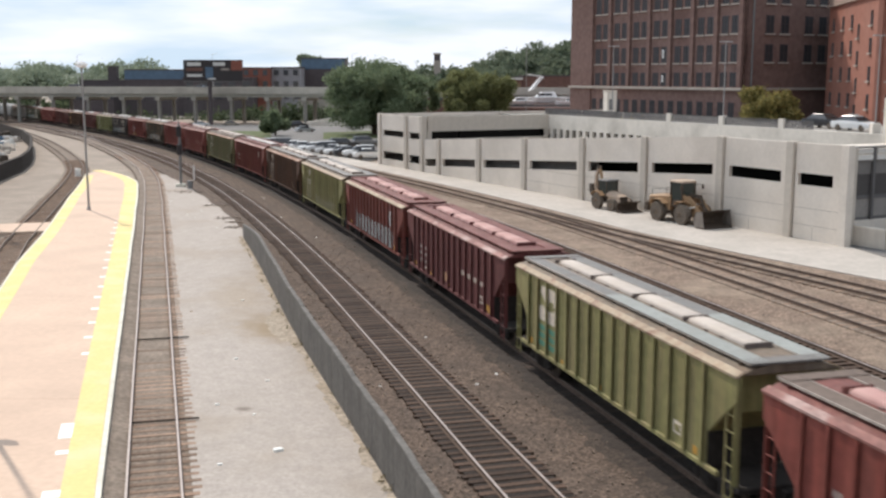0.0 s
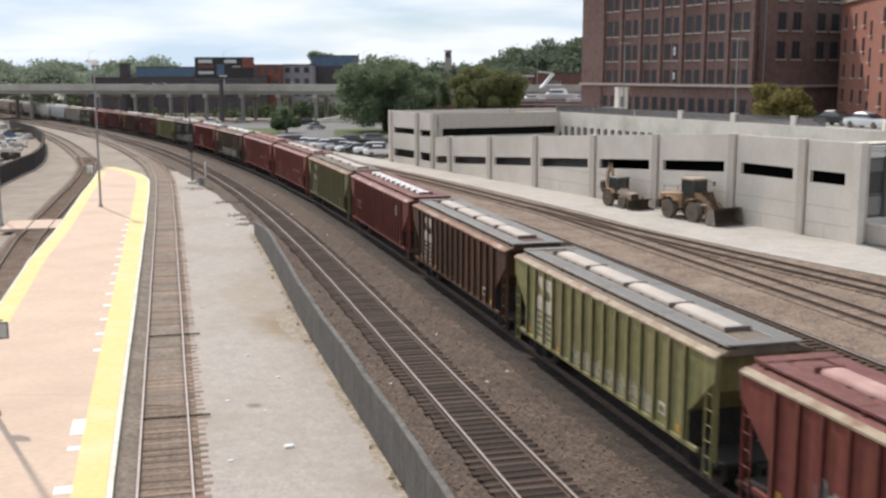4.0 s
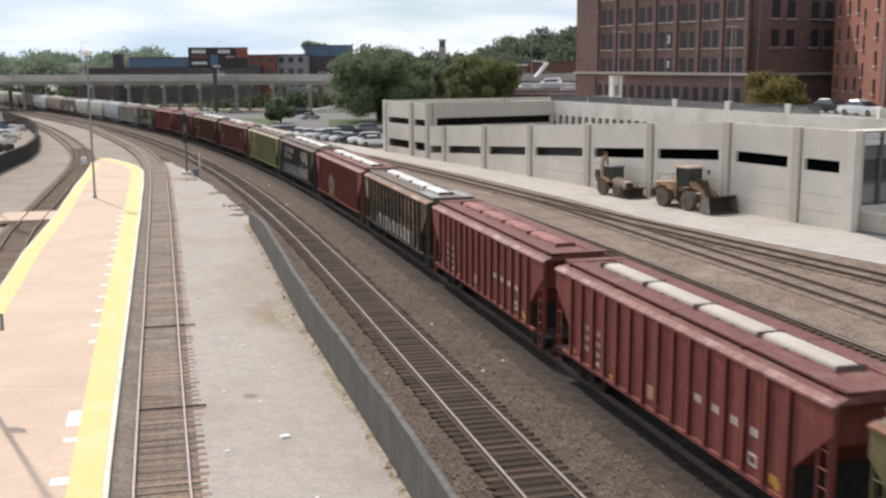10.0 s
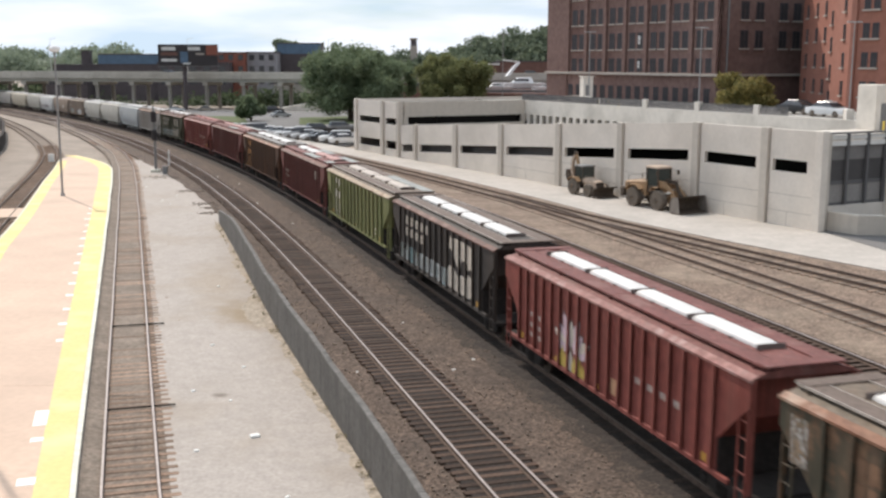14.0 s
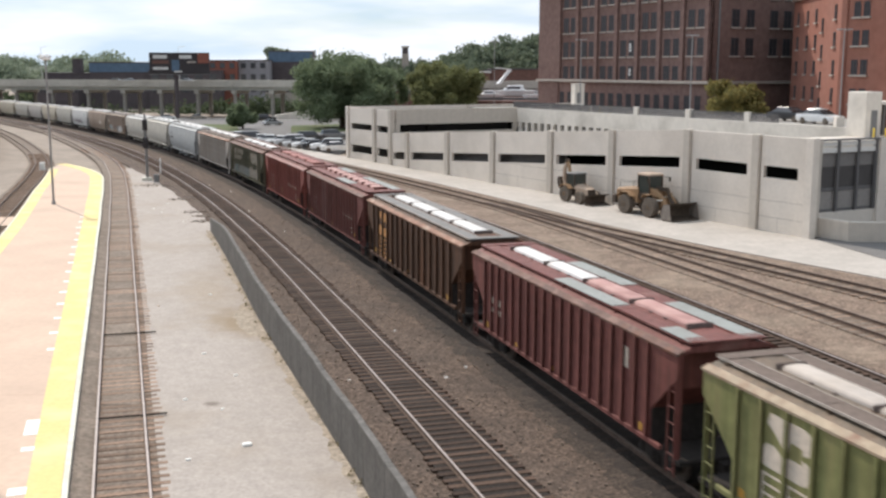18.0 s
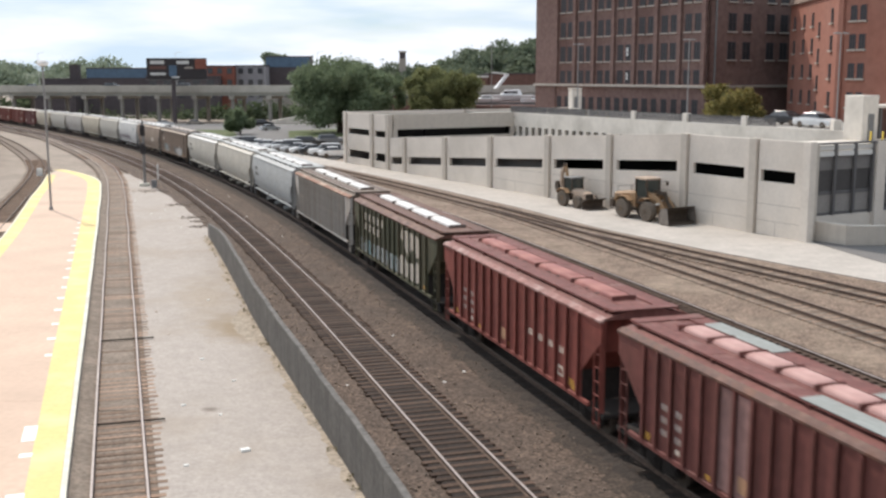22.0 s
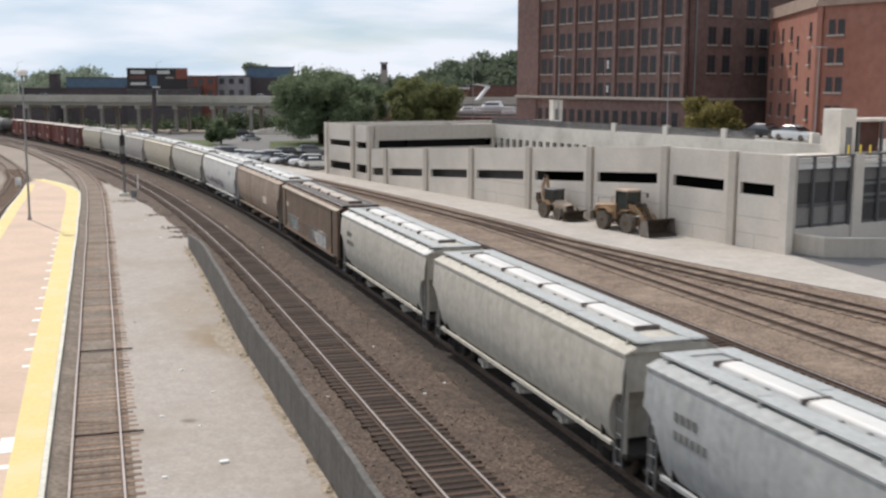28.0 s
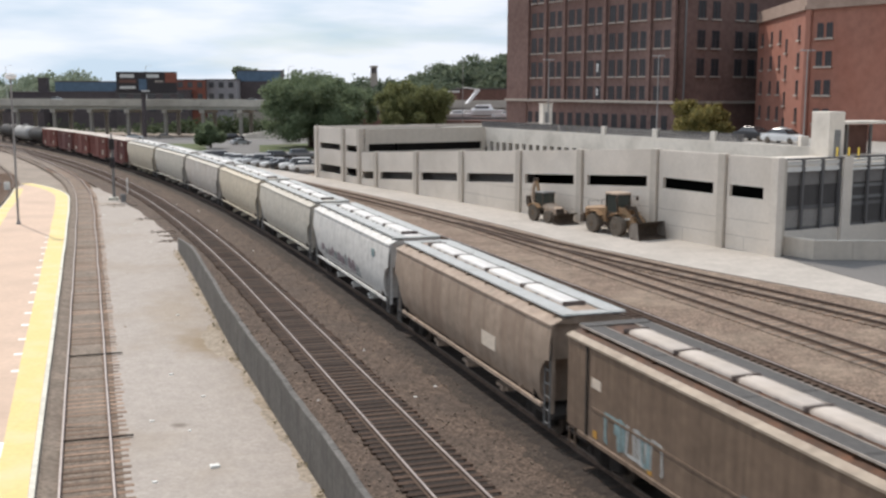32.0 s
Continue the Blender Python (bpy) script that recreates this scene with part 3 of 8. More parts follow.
# ---- mesh building ----
class Shape:
    """Collects boxes, tubes, lofts and sheets into one mesh."""

    def __init__(self):
        self.v, self.f = [], []

    def add(self, verts, faces):
        k = len(self.v)
        self.v.extend(tuple(p) for p in verts)
        self.f.extend(tuple(i + k for i in q) for q in faces)
        return self

    def box(self, x, y, z, sx, sy, sz, turn=0.0, chamfer=0.0):
        """A box centred on x, y with its foot at z; chamfer cuts its upright and upper edges."""
        c = chamfer
        a, b = sx / 2, sy / 2
        co, si = math.cos(turn), math.sin(turn)
        if c <= 0:
            ring = [(-a, -b), (a, -b), (a, b), (-a, b)]
            lay = [(ring, 0), (ring, sz)]
        else:
            ring = [(-a + c, -b), (a - c, -b), (a, -b + c), (a, b - c), (a - c, b), (-a + c, b), (-a, b - c), (-a, -b + c)]
            inner = [(p * (a - c) / a, q * (b - c) / b) for p, q in ring]
            lay = [(ring, 0), (ring, sz - c), (inner, sz)]
        n = len(ring)
        vs = [(x + p * co - q * si, y + p * si + q * co, z + h) for r, h in lay for p, q in r]
        fs = [tuple(range(n - 1, -1, -1)), tuple(range((len(lay) - 1) * n, len(lay) * n))]
        for k in range(len(lay) - 1):
            for i in range(n):
                j = (i + 1) % n
                fs.append((k * n + i, k * n + j, k * n + n + j, k * n + n + i))
        return self.add(vs, fs)

    def tube(self, p0, p1, r0, r1=None, n=8):
        p0, p1 = Vector(p0), Vector(p1)
        r1 = r0 if r1 is None else r1
        axis = (p1 - p0).normalized()
        side = axis.orthogonal().normalized()
        other = axis.cross(side)
        vs = []
        for p, r in ((p0, r0), (p1, r1)):
            for i in range(n):
                a = 2 * math.pi * i / n
                vs.append(p + (side * math.cos(a) + other * math.sin(a)) * r)
        fs = [tuple(range(n - 1, -1, -1)), tuple(range(n, 2 * n))]
        fs += [(i, (i + 1) % n, n + (i + 1) % n, n + i) for i in range(n)]
        return self.add(vs, fs)

    def loft(self, rings, closed=True, caps=True):
        n = len(rings[0])
        vs = [p for r in rings for p in r]
        fs = []
        last = n if closed else n - 1
        for k in range(len(rings) - 1):
            for i in range(last):
                j = (i + 1) % n
                fs.append((k * n + i, k * n + j, k * n + n + j, k * n + n + i))
        if caps and closed:
            fs += [tuple(range(n - 1, -1, -1)), tuple(range((len(rings) - 1) * n, len(rings) * n))]
        return self.add(vs, fs)

    def prism(self, outline, z0, z1):
        return self.loft([[(x, y, z0) for x, y in outline], [(x, y, z1) for x, y in outline]])

    def sphere(self, x, y, z, rx, ry, rz, n=8, rows=5):
        rings = []
        for k in range(rows + 1):
            a = math.pi * (k / rows - 0.5)
            a = max(-1.5, min(1.5, a))
            rings.append([(x + rx * math.cos(a) * math.cos(2 * math.pi * i / n), y + ry * math.cos(a) * math.sin(2 * math.pi * i / n), z + rz * math.sin(a)) for i in range(n)])
        return self.loft(rings)

    def mesh(self, name, smooth=False):
        me = bpy.data.meshes.new(name)
        me.from_pydata(self.v, [], self.f)
        me.update()
        bm = bmesh.new()
        bm.from_mesh(me)
        bmesh.ops.recalc_face_normals(bm, faces=bm.faces)
        bm.to_mesh(me)
        bm.free()
        if smooth:
            me.shade_smooth()
            me.set_sharp_from_angle(angle=radians(40))
        return me


def link(name, me, material, parent=None, label="", m=None):
    """One object on a mesh that others may share; its material sits on the object."""
    ob = new(name, me)
    if not me.materials:
        me.materials.append(None)
    ob.material_slots[0].link = "OBJECT"
    ob.material_slots[0].material = material
    if parent:
        ob.parent = parent
    if m is not None:
        ob.matrix_basis = m
    if label:
        ob["label"] = label
    return ob


def part(name, shape, material, parent=None, label="", m=None, smooth=False):
    return link(name, shape.mesh(name, smooth), material, parent, label, m)


def base(name, x=0, y=0, z=0, turn=0.0):
    ob = new(name)
    ob.empty_display_size = 0.3
    ob.matrix_basis = Matrix.Translation((x, y, z)) @ Matrix.Rotation(turn, 4, "Z")
    return ob


KIT = {}


def kit(key, make, smooth=False):
    """A mesh shared by all cars that use the same piece."""
    if key not in KIT:
        KIT[key] = make().mesh(key if isinstance(key, str) else key[0], smooth)
    return KIT[key]


# ---- lines of the railway ----
def main_x(y):
    """The near main track's centre line: straight at first, then bending to the left."""
    u = min(max(y, 0.0), 240.0) / 100
    x = 10.634 - 29.491 * u + 9.331 * u ** 2 - 9.751 * u ** 3 + 1.796 * u ** 4
    if y < 0:
        x -= 0.295 * y
    if y > 240:
        x -= 0.539 * (y - 240)
    if y > 170:
        x -= 0.00044 * (y - 170) ** 2
    return x


# The line falls away beyond the station: the plan is drawn level, then every far point is moved out and
# down along its line from the footbridge until it lies on the falling ground. The garage stays level.
FALL, FALL_FROM, FALL_TO = 0.012, 150.0, 250.0


def fall_factor(x, y):
    """How much farther from the footbridge the falling ground lies than the level plan, for arrays of plan points."""
    x, y = np.asarray(x, float), np.asarray(y, float)
    out = np.clip(y, FALL_FROM, FALL_TO)
    k = (EYE[2] - FALL * FALL_FROM) / (EYE[2] - FALL * out)
    u = np.clip(y, 0, 240) / 100
    aside = x - (10.634 - 29.491 * u + 9.331 * u ** 2 - 9.751 * u ** 3 + 1.796 * u ** 4)
    a, b = np.clip((aside - 12) / 9, 0, 1), np.clip((y - 150) / 40, 0, 1)
    share = np.maximum(1 - a * a * (3 - 2 * a), b * b * (3 - 2 * b))
    return 1 + (k - 1) * share


def fallen(x, y, z):
    """A point of the level plan, moved onto the falling ground."""
    k = float(fall_factor(x, y))
    return x * k, y * k, EYE[2] + (z - EYE[2]) * k


def glide(y, stops):
    """A smooth value along y through (y, value) stops."""
    if y <= stops[0][0]:
        return stops[0][1]
    for (a, p), (b, q) in zip(stops, stops[1:]):
        if y <= b:
            k = (y - a) / (b - a)
            k = k if len(stops) > 4 else k * k * (3 - 2 * k)
            return p + (q - p) * k
    return stops[-1][1]


OFFSETS = {
    "near": ((-60, 0), (400, 0)),
    "train": ((-60, 5.95), (80, 5.97), (160, 6.05), (400, 6.1)),
    "platform_right": ((-60, -10.45), (28, -10.42), (42, -10.28), (58, -10.05), (72, -9.7), (90, -8.9), (108, -7.6), (119, -6.6), (135, -5.4), (150, -4.8), (165, -4.3), (185, -3.6), (225, 0.0), (400, 0)),
    "platform_left": ((-60, -19.1), (58, -19.1), (74, -19.2), (86, -18.5), (101, -17.3), (123, -14.9), (135, -13.7), (149, -13.0), (173, -12.3), (212, -10.3), (248, -8.0), (300, -5.0), (400, -3)),
    "behind": ((-60, 17.4), (400, 17.4)),
    "yard": ((-60, 23.5), (90, 23.5), (150, 19.5), (200, 17.5), (400, 16)),
    "spur": ((-60, 33.0), (30, 33.0), (40, 31.3), (51, 29.5), (68, 26.6), (80, 24.6), (95, 23.5), (96, 23.5)),
}


def line(name, y, aside=0.0):
    """A point of a track's centre line at y, moved aside square to it."""
    f = lambda v: main_x(v) + glide(v, OFFSETS[name])
    x, slope = f(y), (f(y + 1.0) - f(y - 1.0)) / 2
    k = 1 / math.sqrt(1 + slope * slope)
    return x + aside * k, y - aside * slope * k


def steps(y0, y1, step):
    n = max(1, round((y1 - y0) / step))
    return [y0 + (y1 - y0) * i / n for i in range(n + 1)]


def sheet(name, y0, y1, left, right, z, material, label, step=4.0, kind="structure", category="ground"):
    """A strip of ground between two lines, each given as the x at a y."""
    ys = steps(y0, y1, step)
    s = Shape()
    rows = []
    for y in ys:
        a, b = left(y), right(y)
        rows.append([(a, y, z), (b, y, z), (b, y, z - 0.12), (a, y, z - 0.12)])
    s.loft(rows)
    return tagged(part(name, s, material), label, category, "", kind)


# ---- ground ----
g = Shape()
ring, faces = [(0, 150, -0.42)], []
RADII = [12.0 * i for i in range(1, 26)] + [400, 600, 1200, 4000]
for r in RADII:
    for i in range(96):
        a = 2 * math.pi * i / 96
        ring.append((r * math.cos(a), 150 + r * math.sin(a), -0.42))
for i in range(96):
    faces.append((0, 1 + i, 1 + (i + 1) % 96))
    for k in range(len(RADII) - 1):
        p, q = 1 + k * 96 + i, 1 + k * 96 + (i + 1) % 96
        faces.append((p, p + 96, q + 96, q))
g.add(ring, faces)
tagged(part("ground", g, M["yard"]), "pale dusty gravel ground of the rail yard", "ground", "", "structure")

tr = lambda name, aside: (lambda y: line(name, y, aside)[0])
sheet("ballast_ground", -50, 330, lambda y: main_x(y) - 3.75, lambda y: main_x(y) + 13.4, -0.24, M["ballast"], "dark brown ballast under the main tracks")
sheet("brown_gravel_ground", -50, 330, lambda y: main_x(y) + 13.4, lambda y: main_x(y) + glide(y, ((-60, 38), (56, 33.6), (62, 31.6), (70, 29.3), (80, 27.2), (92, 26.6), (149, 22.5), (330, 19))), -0.255, M["brown_gravel"], "brown gravel between the far yard tracks")
sheet("pale_gravel_lot", -50, 128, lambda y: line("platform_right", y, 1.12)[0], lambda y: main_x(y) + glide(y, ((-50, -3.6), (55, -3.5), (68, -3.0), (78, -2.45), (90, -2.55), (110, -3.2), (128, -3.9))) + 0.12 * math.sin(y * 0.8), -0.168, M["lot"], "pale gravel lot beside the low wall")
sheet("old_ballast_ground", -50, 225, lambda y: line("platform_right", y, -1.7)[0], lambda y: line("platform_right", y, 1.12)[0], -0.178, M["ballast_old"], "dusty old ballast of the platform track")
verge = []
for y in steps(-50, 150, 2.0):
    rise = 0.09 if y < 118 else max(-0.14, 0.09 - 0.012 * (y - 118))
    near_x, far_x = line("platform_right", y, -1.58)[0], line("platform_right", y, -0.83)[0]
    verge.append([(near_x, y, rise), (near_x + (far_x - near_x) * 0.35, y, rise * 0.4 - 0.07), (far_x, y, -0.14), (far_x, y, -0.3), (near_x, y, -0.3)])
tagged(part("packed_dirt_ground", Shape().loft(verge), M["packed"]), "packed grey-brown dirt banked between the platform and the rail", "ground", "", "structure")
sheet("track_dirt_ground", 36.5, 170, tr("platform_right", -0.675), tr("platform_right", 0.675), -0.1585, M["packed"], "packed dirt half burying the ties of the platform track")
sheet("left_ballast_ground", -50, 260, lambda y: line("platform_left", y, -1.7)[0], lambda y: line("platform_left", y, 1.6)[0], -0.205, M["ballast_old"], "dusty old ballast of the station track")
ragged = lambda y: 0.16 * math.sin(y * 1.7) + 0.12 * math.sin(y * 4.3 + 1.0) + 0.07 * math.sin(y * 9.1)
def train_bed(name, y1, rim, crown, far_edge, z_rim, z_top, mat, label, seed):
    """A bed under the train's track, banked down to a ragged rim on the near side."""
    rag = random.Random(seed)
    rows = []
    for y in steps(-50, y1, 0.3):
        a = line("train", y, rim + 0.55 * ragged(y) + rag.uniform(-0.16, 0.16))[0]
        b, c = line("train", y, crown)[0], line("train", y, far_edge)[0]
        rows.append([(a, y, z_rim), (b, y, z_top), (c, y, z_top), (c, y, z_top - 0.12), (a, y, z_rim - 0.05)])
    return tagged(part(name, Shape().loft(rows), mat), label, "ground", "", "structure")


# bed colours hold the train's shade as well as oil and stain
train_bed("oily_bed_ground", 330, -1.9, -1.3, 1.35, -0.236, -0.172, M["oily"], "oil-darkened ballast with the grain train's shade in its colour", 1)
train_bed("stained_ballast_ground", 200, -2.5, -1.9, -1.3, -0.238, -0.232, M["stained"], "brown-black stained ballast with the grain train's shade in its colour", 2)
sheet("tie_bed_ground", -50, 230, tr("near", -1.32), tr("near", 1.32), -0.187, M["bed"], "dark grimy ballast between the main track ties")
sheet("dark_bed_ground", -50, 330, lambda y: main_x(y) + 16.0, lambda y: main_x(y) + 18.9, -0.235, M["bed"], "dark cinder bed of a yard track")
sheet("yard_bed_ground", -50, 240, tr("yard", -1.45), tr("yard", 1.45), -0.196, M["ballast_old"], "grey dusty bed of a yard track")
sheet("spur_bed_ground", -50, 92, lambda y: max(line("spur", y, -1.4)[0], line("yard", y, 1.46)[0]), tr("spur", 1.4), -0.193, M["ballast_old"], "grey dusty bed of a yard spur")

GF = Vector((28.59, 72.91))             # the garage's near front corner
GE = Vector((-0.4457, 0.8952))          # along its front, away from the camera
GN = Vector((0.8952, 0.4457))           # into the building


def at_garage(s, d):
    """The plan point s metres along the garage's front and d metres into it."""
    p = GF + GE * s + GN * d
    return p.x, p.y


def wall_x(y):
    s = (y - GF.y) / GE.y
    return GF.x + GE.x * s


sheet("service_road", -50, 165, lambda y: main_x(y) + glide(y, ((-60, 38), (56, 33.3), (62, 31.4), (70, 29.0), (80, 26.9), (92, 26.3), (149, 22.2), (165, 21))),
      lambda y: max(wall_x(y) + (0.2 if y > 74 else 30), main_x(y) + 24), -0.2, M["road"], "pale worn concrete service road beside the garage", 3.0, category="road")
lot = Shape().prism([(-21, 165), (-8, 150), (-4, 172), (-4, 250), (-60, 262), (-46, 215), (-33, 193)], -0.35, -0.21)
tagged(part("parking_lot", lot, M["asphalt"]), "worn grey asphalt parking lot", "parking lot", "", "structure")
for out in ([(-47, 220), (-36, 203), (-29.8, 206), (-33.8, 229), (-44, 231)], [(-21.8, 224.4), (-19.5, 200.3), (-9.4, 203.8), (-4, 203), (-4, 234), (-10.8, 232)]):
    tagged(part("grass_verge", Shape().prism(out, -0.33, -0.15), M["grass"]), "dry green grass verge beside the parking lot", "grass", "", "stuff")
drive = Shape().prism([(28.95, 73.6), (29.5, 69.0), (30.2, 64.5), (31.0, 60.5), (33.5, 50.0), (70, 50), (70, 80), (33, 80.0)], -0.33, -0.16)
tagged(part("driveway", drive, M["asphalt"]), "dark asphalt driveway at the garage entrance", "road", "", "structure")


# ---- tracks ----
TIE = Shape().box(0, 0, -0.16, 0.23, 2.6, 0.16, 0, 0.012).mesh("tie")
PROFILE = ((-0.07, -0.17), (0.07, -0.17), (0.07, -0.155), (0.012, -0.135), (0.012, -0.045), (0.036, -0.035), (0.036, -0.004), (0.028, 0.0), (-0.028, 0.0), (-0.036, -0.004), (-0.036, -0.035), (-0.012, -0.045), (-0.012, -0.135), (-0.07, -0.155))


def rail_shape(name, y0, y1, aside, head):
    """One rail along a track: its head alone, or its web and foot."""
    prof = PROFILE[4:11] if head else PROFILE[:5] + PROFILE[10:]
    s = Shape()
    rows = []
    for y in steps(y0, y1, 2.0 if y1 < 260 else 3.0):
        x0, q0 = line(name, y, aside)
        x1, q1 = line(name, y, aside + 1)
        rows.append([(x0 + (x1 - x0) * p, q0 + (q1 - q0) * p, z - (0.001 if not head else 0)) for p, z in prof])
    return s.loft(rows)


def track(name, label, y0, y1, near, far, tie_mat, head_mat, web_mat, spacing=0.52, sink=0.0, length=1.0):
    """Rails and ties; ties from y0 to near are pieces, those to far are joined."""
    root = tagged(base("railway_track"), label, "railway track", "yard tracks")
    for aside in (-0.753, 0.753):
        part("rail_head", rail_shape(name, -40, y1, aside, True), head_mat, root, "worn steel running surface")
        part("rail_web", rail_shape(name, -40, y1, aside, False), web_mat, root)
    rnd = random.Random(name)
    rest = Shape()
    y = -40.0
    while y < far:
        (x0, q0), (x1, q1) = line(name, y), line(name, y + 0.2)
        turn = math.atan2(q1 - q0, x1 - x0) + rnd.uniform(-0.02, 0.02)
        lift = rnd.uniform(-0.012, 0.006) - sink
        if y0 <= y < near:
            slide = rnd.uniform(-0.06, 0.06)
            link("tie", TIE, tie_mat, root, m=Matrix.Translation((x0, q0, -0.162 + lift)) @ Matrix.Rotation(turn, 4, "Z") @ Matrix.Translation((0, slide, 0)) @ Matrix.Diagonal((rnd.uniform(0.9, 1.08), length * rnd.uniform(0.98, 1.04), 1, 1)))
        else:
            rest.box(x0, q0, -0.32 + lift, 0.23, 2.6 * length, 0.16, turn)
        y += spacing * rnd.uniform(0.96, 1.04) * abs(q1 - q0) / math.hypot(x1 - x0, q1 - q0)
    if rest.v:
        tagged(part("tie_bed", rest, tie_mat, root), kind="stuff")
    return root


track("near", "main track with bright rails on dark wooden ties", 18, 330, 128, 230, M["tie"], M["rail"], M["rail_web"], 0.49)
track("train", "main track under the grain train with wooden ties", 20, 330, 84, 150, M["tie_oily_shade"], M["rail_dull"], M["rail_web"])
track("platform_right", "dusty platform track with pale worn ties", 18, 224, 120, 160, M["tie_pale"], M["rail"], M["rail_web"], 0.54, -0.008)
track("platform_left", "dusty station track beside the platform", 40, 300, 41, 150, M["tie_pale"], M["rail_dull"], M["rail_web"], 0.54, 0.012)
track("behind", "rusty yard track behind the train", 18, 330, 19, 110, M["tie"], M["rail"], M["rail_web"])
track("yard", "rusty yard track beside the service road", 18, 240, 100, 150, M["tie_pale"], M["rail_dull"], M["rail_web"], 0.6, 0.02)
track("spur", "rusty spur track joining the yard track", 18, 93, 92, 93, M["tie_pale"], M["rail_dull"], M["rail_web"], 0.6, 0.02)

# ---- low wall beside the gravel lot ----
wall = tagged(base("low_wall"), "long low grey concrete wall with pale coping along the main track", "wall", "", "structure")


def wall_point(y):
    return main_x(y) + glide(y, ((14, -3.75), (30, -3.6), (40, -3.66), (46, -3.71), (51, -3.66), (57, -3.5), (66, -3.24), (78, -2.88)))


ys = steps(14, 77.5, 2.44)
for a, b in zip(ys, ys[1:]):
    rows, cap = [], []
    for y in (a + 0.015, (a + b) / 2, b - 0.015):
        top = 1.5 + 0.03 * math.sin(y * 0.7) + 0.025 * math.sin(y * 2.3 + 0.5) if y < 68 else 1.5 - 0.08 * (y - 68)
        x = wall_point(y)
        rows.append([(x - 0.1, y, -0.3), (x + 0.1, y, -0.3), (x + 0.1, y, top), (x - 0.1, y, top)])
        cap.append([(x - 0.1, y, top), (x + 0.1, y, top), (x + 0.1, y, top + 0.008), (x + 0.07, y, top + 0.022), (x - 0.07, y, top + 0.022), (x - 0.1, y, top + 0.008)])
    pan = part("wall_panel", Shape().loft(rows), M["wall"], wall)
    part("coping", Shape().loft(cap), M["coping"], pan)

# ---- platform ----
EDGE_R = lambda y: line("platform_right", y, -1.62)[0]


def edge_l(y):
    return main_x(y) + glide(y, ((-60, -18.4), (50, -18.35), (65, -18.2), (78, -17.4), (88, -16.9), (101, -16.05), (125, -13.5), (140, -12)))


PLAT_END = 130.0
pf = base("platform")
tagged(pf, "pink concrete station platform with yellow edge strips", "platform", "", "structure")


def plat_l(y):
    return max(edge_l(y), EDGE_R(y) - 18) if y < PLAT_END - 6 else edge_l(y) + 0.25 * (y - PLAT_END + 6)


def plat_r(y):
    if y > 112:
        return EDGE_R(y) - 0.012 * (y - 112) ** 2
    return EDGE_R(y)


def strip(name, l, r, y0, y1, z0, z1, mat, label="", step=3.0):
    s = Shape()
    s.loft([[(l(y), y, z0), (r(y), y, z0), (r(y), y, z1), (l(y), y, z1)] for y in steps(y0, y1, step)])
    return part(name, s, mat, pf, label)


slabs = [-40, -17.4, 0.6, 18.6, 36.6, 54.6, 72.6, 90.6, 108.6, PLAT_END]
for a, b in zip(slabs, slabs[1:]):
    b = min(b, PLAT_END)
    if a < b:
        strip("slab", lambda y: plat_l(y) + 0.12, lambda y: plat_r(y) - 0.03, a + 0.009, b - 0.009, 0.02, 0.2, M["platform"])
strip("foundation", lambda y: plat_l(y) + 0.05, lambda y: plat_r(y) - 0.05, -40, PLAT_END - 0.1, -0.4, 0.175, M["joint"])
strip("kerb", lambda y: plat_r(y) - 0.025, lambda y: plat_r(y) + 0.14, -40, PLAT_END, -0.4, 0.205, M["platform_side"], "pale worn kerb")
strip("kerb", plat_l, lambda y: plat_l(y) + 0.118, -40, PLAT_END, -0.4, 0.205, M["platform_side"])
STRIP_WIDTH = ((0, 0.95), (28, 0.98), (48, 1.1), (100, 1.22), (130, 1.4))
strip("edge_strip", lambda y: plat_r(y) - glide(y, STRIP_WIDTH), lambda y: plat_r(y) - 0.032, -40, PLAT_END - 0.3, 0.19, 0.206, M["yellow"], "yellow tactile warning strip")
strip("edge_strip", lambda y: plat_l(y) + 0.13, lambda y: plat_l(y) + 1.05, -40, PLAT_END - 7.0, 0.19, 0.206, M["yellow"], "yellow tactile warning strip")
MARK = Shape().box(0, 0, 0.2, 0.36, 0.36, 0.009).mesh("edge_mark")
mrk = random.Random(3)
marks_at = [(27.8, 1.35, 1.5), (31.1, 1.05, 1.0), (33.1, 1.15, 4.2), (42.8, 0.8, 1.0), (45.6, 1.0, 1.0), (48.4, 0.9, 1.0), (51.4, 1.0, 1.1), (54.2, 1.0, 1.1)]
marks_at += [(57.0 + 2.85 * i, mrk.uniform(0.7, 1.1), 1.1) for i in range(10)]
for y, wide, long in marks_at:
    inner = plat_r(y) - glide(y, STRIP_WIDTH)
    lean = (plat_r(y + 1) - plat_r(y - 1)) / 2
    link("edge_mark", MARK, M["white_line"], pf, m=Matrix.Translation((inner - 0.17 * wide, y, 0)) @ Matrix.Rotation(-math.atan(lean), 4, "Z") @ Matrix.Diagonal((wide, long, 1, 1)))
# concrete crossing over the station track
cross = Shape()
for a in (-2.6, -0.7, 0.82):
    w = {-2.6: 1.75, -0.7: 1.4, 0.82: 0.95}[a]
    p = [line("platform_left", 79.2, a), line("platform_left", 79.2, a + w), line("platform_left", 84.0, a + w), line("platform_left", 84.0, a)]
    cross.prism(p, -0.2, 0.015)
tagged(part("track_crossing", cross, M["platform"]), "pale concrete walkway across the station track", "crossing", "", "structure")


# ---- parking garage ----
garage = tagged(base("parking_garage"), "two-storey tan concrete parking garage with dark slot openings", "parking garage")


